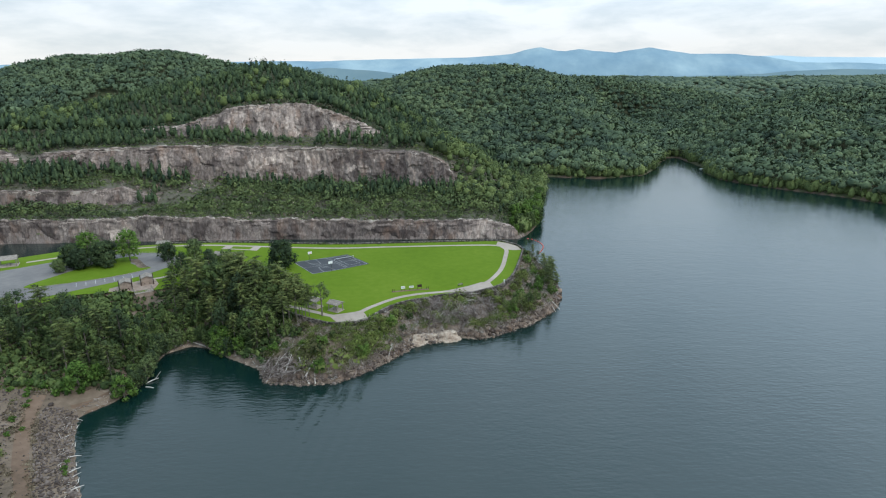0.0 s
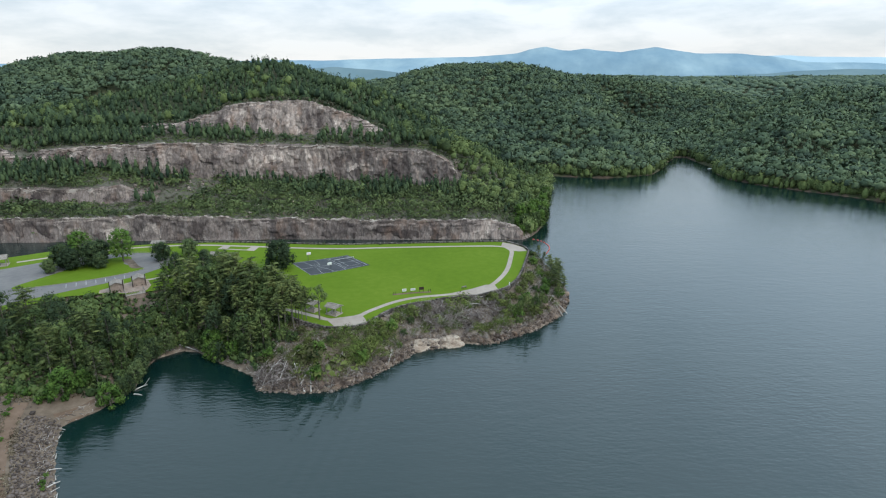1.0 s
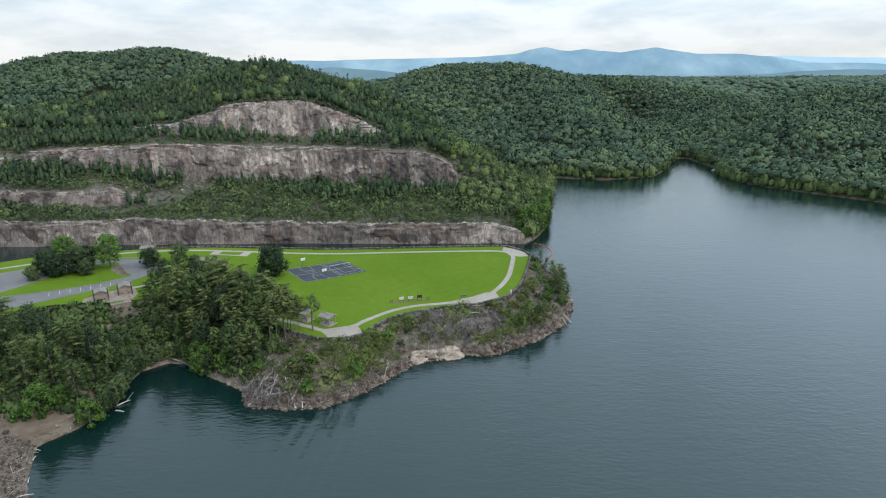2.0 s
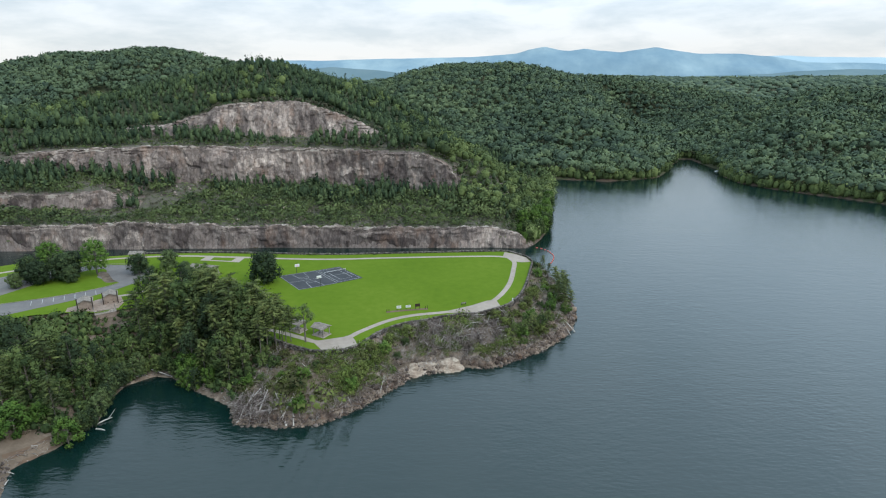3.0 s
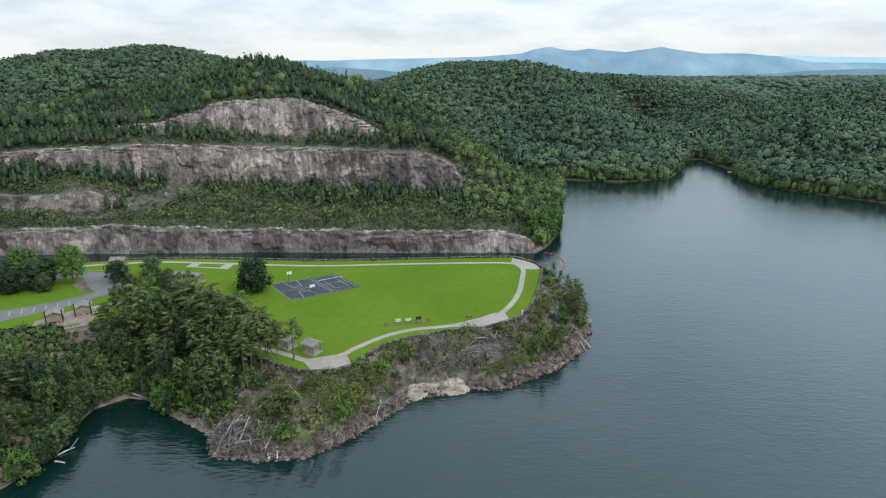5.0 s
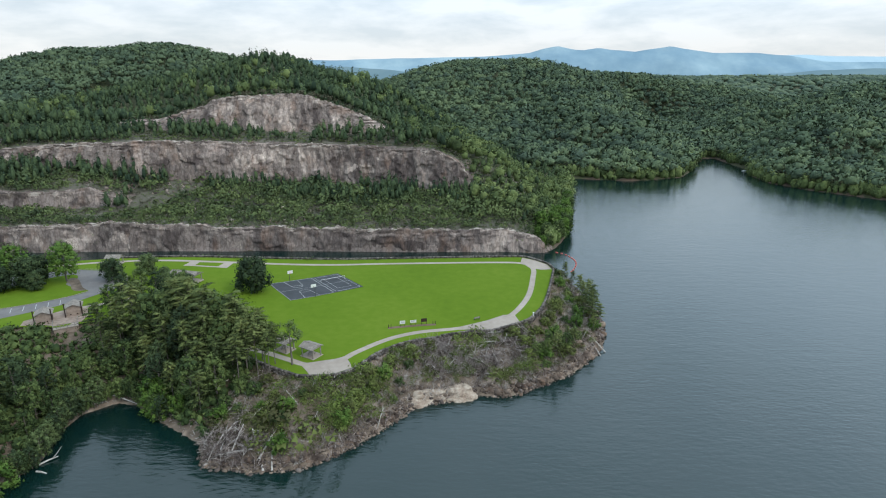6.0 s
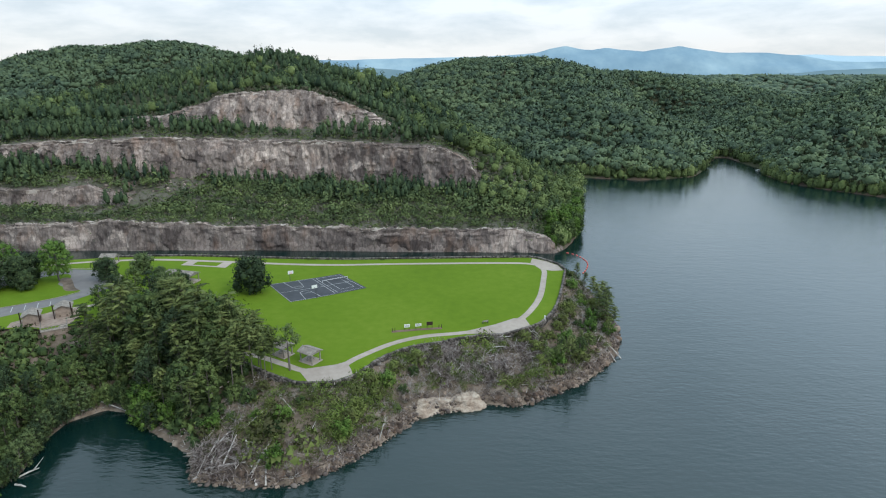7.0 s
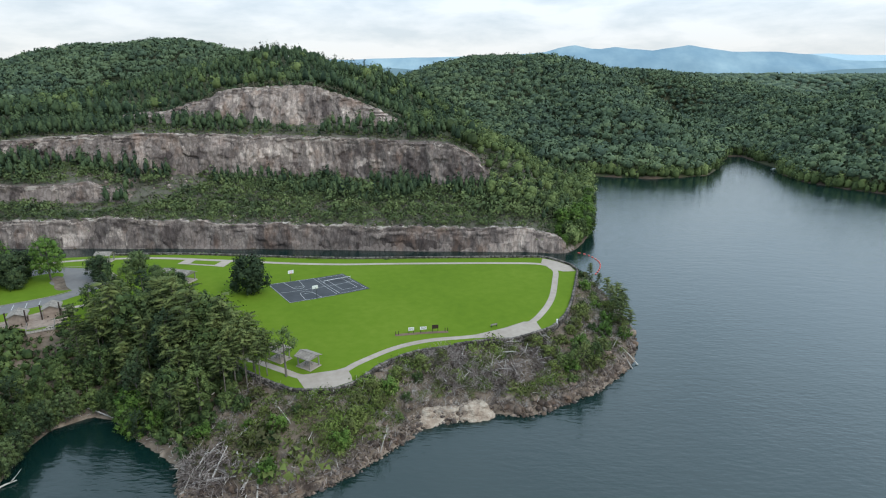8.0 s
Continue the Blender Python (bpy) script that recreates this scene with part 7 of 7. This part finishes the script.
def hoop(u, v, turn):
    x, y = court_pt(u, v)
    h = root_at("basketball_hoop", x, y, turn, "basketball hoop with a white backboard on a steel post", "basketball hoop", "basketball hoops")
    bm = bmesh.new()
    tube(bm, (0, 0, 0), (0, 0, 2.9), 0.09, 0.08, 8)
    tube(bm, (0, 0, 2.9), (0, 1.1, 3.3), 0.08, 0.06, 8)
    part("post", bm, M["steel"], h)
    bm = bmesh.new()
    box(bm, 0, 1.15, 2.9, 1.8, 0.06, 1.07, 0, 0.02)
    board = part("backboard", bm, M["white"], h)
    bm = bmesh.new()
    for dx, dz, sx, sz in ((0, 0.12, 0.6, 0.05), (0, 0.55, 0.6, 0.05), (-0.28, 0.12, 0.05, 0.48), (0.28, 0.12, 0.05, 0.48)):
        box(bm, dx, 1.19, 2.95 + dz, sx, 0.012, sz)
    part("target_square", bm, M["orange"], board, "painted red target square")
    bm = bmesh.new()
    n = 14
    for k in range(n):
        a, b = 2 * math.pi * k / n, 2 * math.pi * (k + 1) / n
        tube(bm, (0.23 * math.cos(a), 1.46 + 0.23 * math.sin(a), 3.05), (0.23 * math.cos(b), 1.46 + 0.23 * math.sin(b), 3.05), 0.02, 0.02, 4)
    part("rim", bm, M["orange"], h)


ang = math.degrees(math.atan2(13.7, 20.0))
hoop(BW / 2 + 0.6, -0.4, ang)
hoop(BW / 2, CL + 0.4, ang + 180)


def court_net():
    x, y = court_pt(BW + 5.2, CL * 0.66)
    n = root_at("court_net", x, y, ang, "low white court net between two posts", "net")
    bm = bmesh.new()
    box(bm, 0, 0, 0.85, 8.8, 0.04, 0.09)
    part("tape", bm, M["white"], n)
    for k in range(6):
        bm = bmesh.new()
        box(bm, 0, 0, 0.12 + 0.12 * k, 8.8, 0.02, 0.02)
        part("net_cord", bm, M["steel"], n)
    for s in (-1, 1):
        bm = bmesh.new()
        tube(bm, (s * 4.4, 0, 0), (s * 4.4, 0, 1.0), 0.05, 0.05, 8)
        part("post", bm, M["white"], n)


court_net()

# information panels on a mulch strip
tagged(strip("mulch_strip", smooth_line([(-20.6, 185.7), (-13.6, 187.5), (-7.2, 188.7)]), 1.3, 0.03, M["track"]), "narrow brown mulch strip in the lawn", "mulch", kind="structure")


def panel(x, y, face, dark, w=1.5, tall=0.95):
    p = root_at("information_panel", x, y, 15, ("dark green" if dark else "white") + " information panel on two short posts", "sign", "information panels")
    for s in (-1, 1):
        bm = bmesh.new()
        box(bm, s * (w / 2 - 0.15), 0, -0.2, 0.1, 0.1, 1.3)
        part("post", bm, M["dark_post"], p)
    bm = bmesh.new()
    box(bm, 0, -0.06, 0.8, w, 0.07, tall, 0, 0.02)
    board = part("board", bm, face, p)
    if not dark:
        for k in range(3):
            bm = bmesh.new()
            box(bm, 0, -0.10, 1.0 + 0.22 * k, w * 0.7, 0.012, 0.07)
            part("text_bar", bm, M["steel"], board)


panel(-16.6, 187.0, M["white"], False)
panel(-13.6, 187.9, M["white"], False, 1.7, 0.8)
panel(-10.6, 188.7, M["dark_post"], True, 1.7, 1.05)
for x, y in ((-20.1, 186.0), (-7.7, 188.9)):
    b = root_at("bollard_pair", x, y, 15, "pair of short dark posts beside the panels", "bollard", "bollards")
    for s in (-0.35, 0.35):
        bm = bmesh.new()
        box(bm, s, 0, -0.2, 0.14, 0.14, 1.2, 0, 0.02)
        part("post", bm, M["dark_post"], b)


def bench(x, y, turn):
    b = root_at("park_bench", x, y, turn, "grey slatted bench facing the lake", "bench", "benches")
    for k in range(3):
        bm = bmesh.new()
        box(bm, 0, -0.16 + 0.16 * k, 0.45, 1.8, 0.13, 0.04)
        part("seat_slat", bm, M["timber"], b)
        bm = bmesh.new()
        box(bm, 0, 0.3, 0.58 + 0.14 * k, 1.8, 0.04, 0.11)
        part("back_slat", bm, M["timber"], b)
    for s in (-0.75, 0.75):
        bm = bmesh.new()
        box(bm, s, 0.05, 0, 0.07, 0.5, 0.45)
        box(bm, s, 0.33, 0.4, 0.07, 0.05, 0.6)
        part("leg", bm, M["steel"], b)


bench(4.6, 192.6, 205)


def marker(x, y):
    m = root_at("white_marker", x, y, 10, "short white marker post at the wall end", "marker")
    bm = bmesh.new()
    box(bm, 0, 0, -0.3, 0.3, 0.3, 1.6, 0, 0.04)
    part("post", bm, M["white"], m)
    bm = bmesh.new()
    box(bm, 0, 0, 1.3, 0.42, 0.42, 0.12, 0, 0.03)
    part("cap", bm, M["white"], m)


marker(21.4, 195.2)


# the float line that closes the quarry
def float_line():
    f = new("float_line")
    tagged(f, "faded red barrel floats strung across the quarry mouth", "float line")
    P = smooth_line([(42.2, 291.1), (46.8, 287.3), (49.2, 281.1), (49.6, 275.1), (47.7, 267.9), (45.0, 262.0)], 8)
    bm = bmesh.new()
    for a, b in zip(P[:-1], P[1:]):
        tube(bm, (*a, 0.02), (*b, 0.02), 0.025, 0.025, 5)
    part("cable", bm, M["steel"], f)
    mesh = None
    run = 0.0
    for a, b in zip(P[:-1], P[1:]):
        run += math.dist(a, b)
        if run < 1.9:
            continue
        run = 0.0
        if mesh is None:
            bm = bmesh.new()
            tube(bm, (-0.45, 0, 0), (0.45, 0, 0), 0.26, 0.26, 9)
            tube(bm, (-0.58, 0, 0), (-0.45, 0, 0), 0.14, 0.26, 9)
            tube(bm, (0.45, 0, 0), (0.58, 0, 0), 0.26, 0.14, 9)
            mesh = bm_mesh("float", bm, M["orange"])
        o = new("float", mesh)
        o.parent = f
        o.matrix_basis = pose(a[0], a[1], 0.1, 0, 0, math.degrees(math.atan2(b[1] - a[1], b[0] - a[0])))


float_line()


def boat(x, y, turn):
    b = new("boat")
    b.matrix_basis = pose(x, y, 0.0, 0, 0, turn)
    tagged(b, "small white boat lying still in the far cove", "boat")
    bm = bmesh.new()
    rows = []
    for k in range(7):
        f = k / 6
        w = 0.95 * (1 - f**3.2)
        rows.append([bm.verts.new((-2.2 + 4.4 * f, c * w * q, z + 0.18 * f * (z > 0))) for c, q, z in ((-1, 1.0, 0.55), (-1, 0.8, -0.1), (1, 0.8, -0.1), (1, 1.0, 0.55))])
    for p, q in zip(rows[:-1], rows[1:]):
        for j in range(3):
            bm.faces.new((p[j], p[j + 1], q[j + 1], q[j]))
        bm.faces.new((p[3], p[0], q[0], q[3]))
    bm.faces.new(rows[0])
    bmesh.ops.remove_doubles(bm, verts=bm.verts, dist=0.01)
    part("hull", bm, M["white"], b)
    bm = bmesh.new()
    box(bm, -0.3, 0, 0.55, 0.8, 1.0, 0.5, 0, 0.06)
    part("console", bm, M["white"], b)
    bm = bmesh.new()
    box(bm, -2.35, 0, 0.1, 0.3, 0.36, 0.75, 0, 0.06)
    part("outboard_motor", bm, M["steel"], b, "dark outboard motor")


boat(245.5, 540.5, 20)
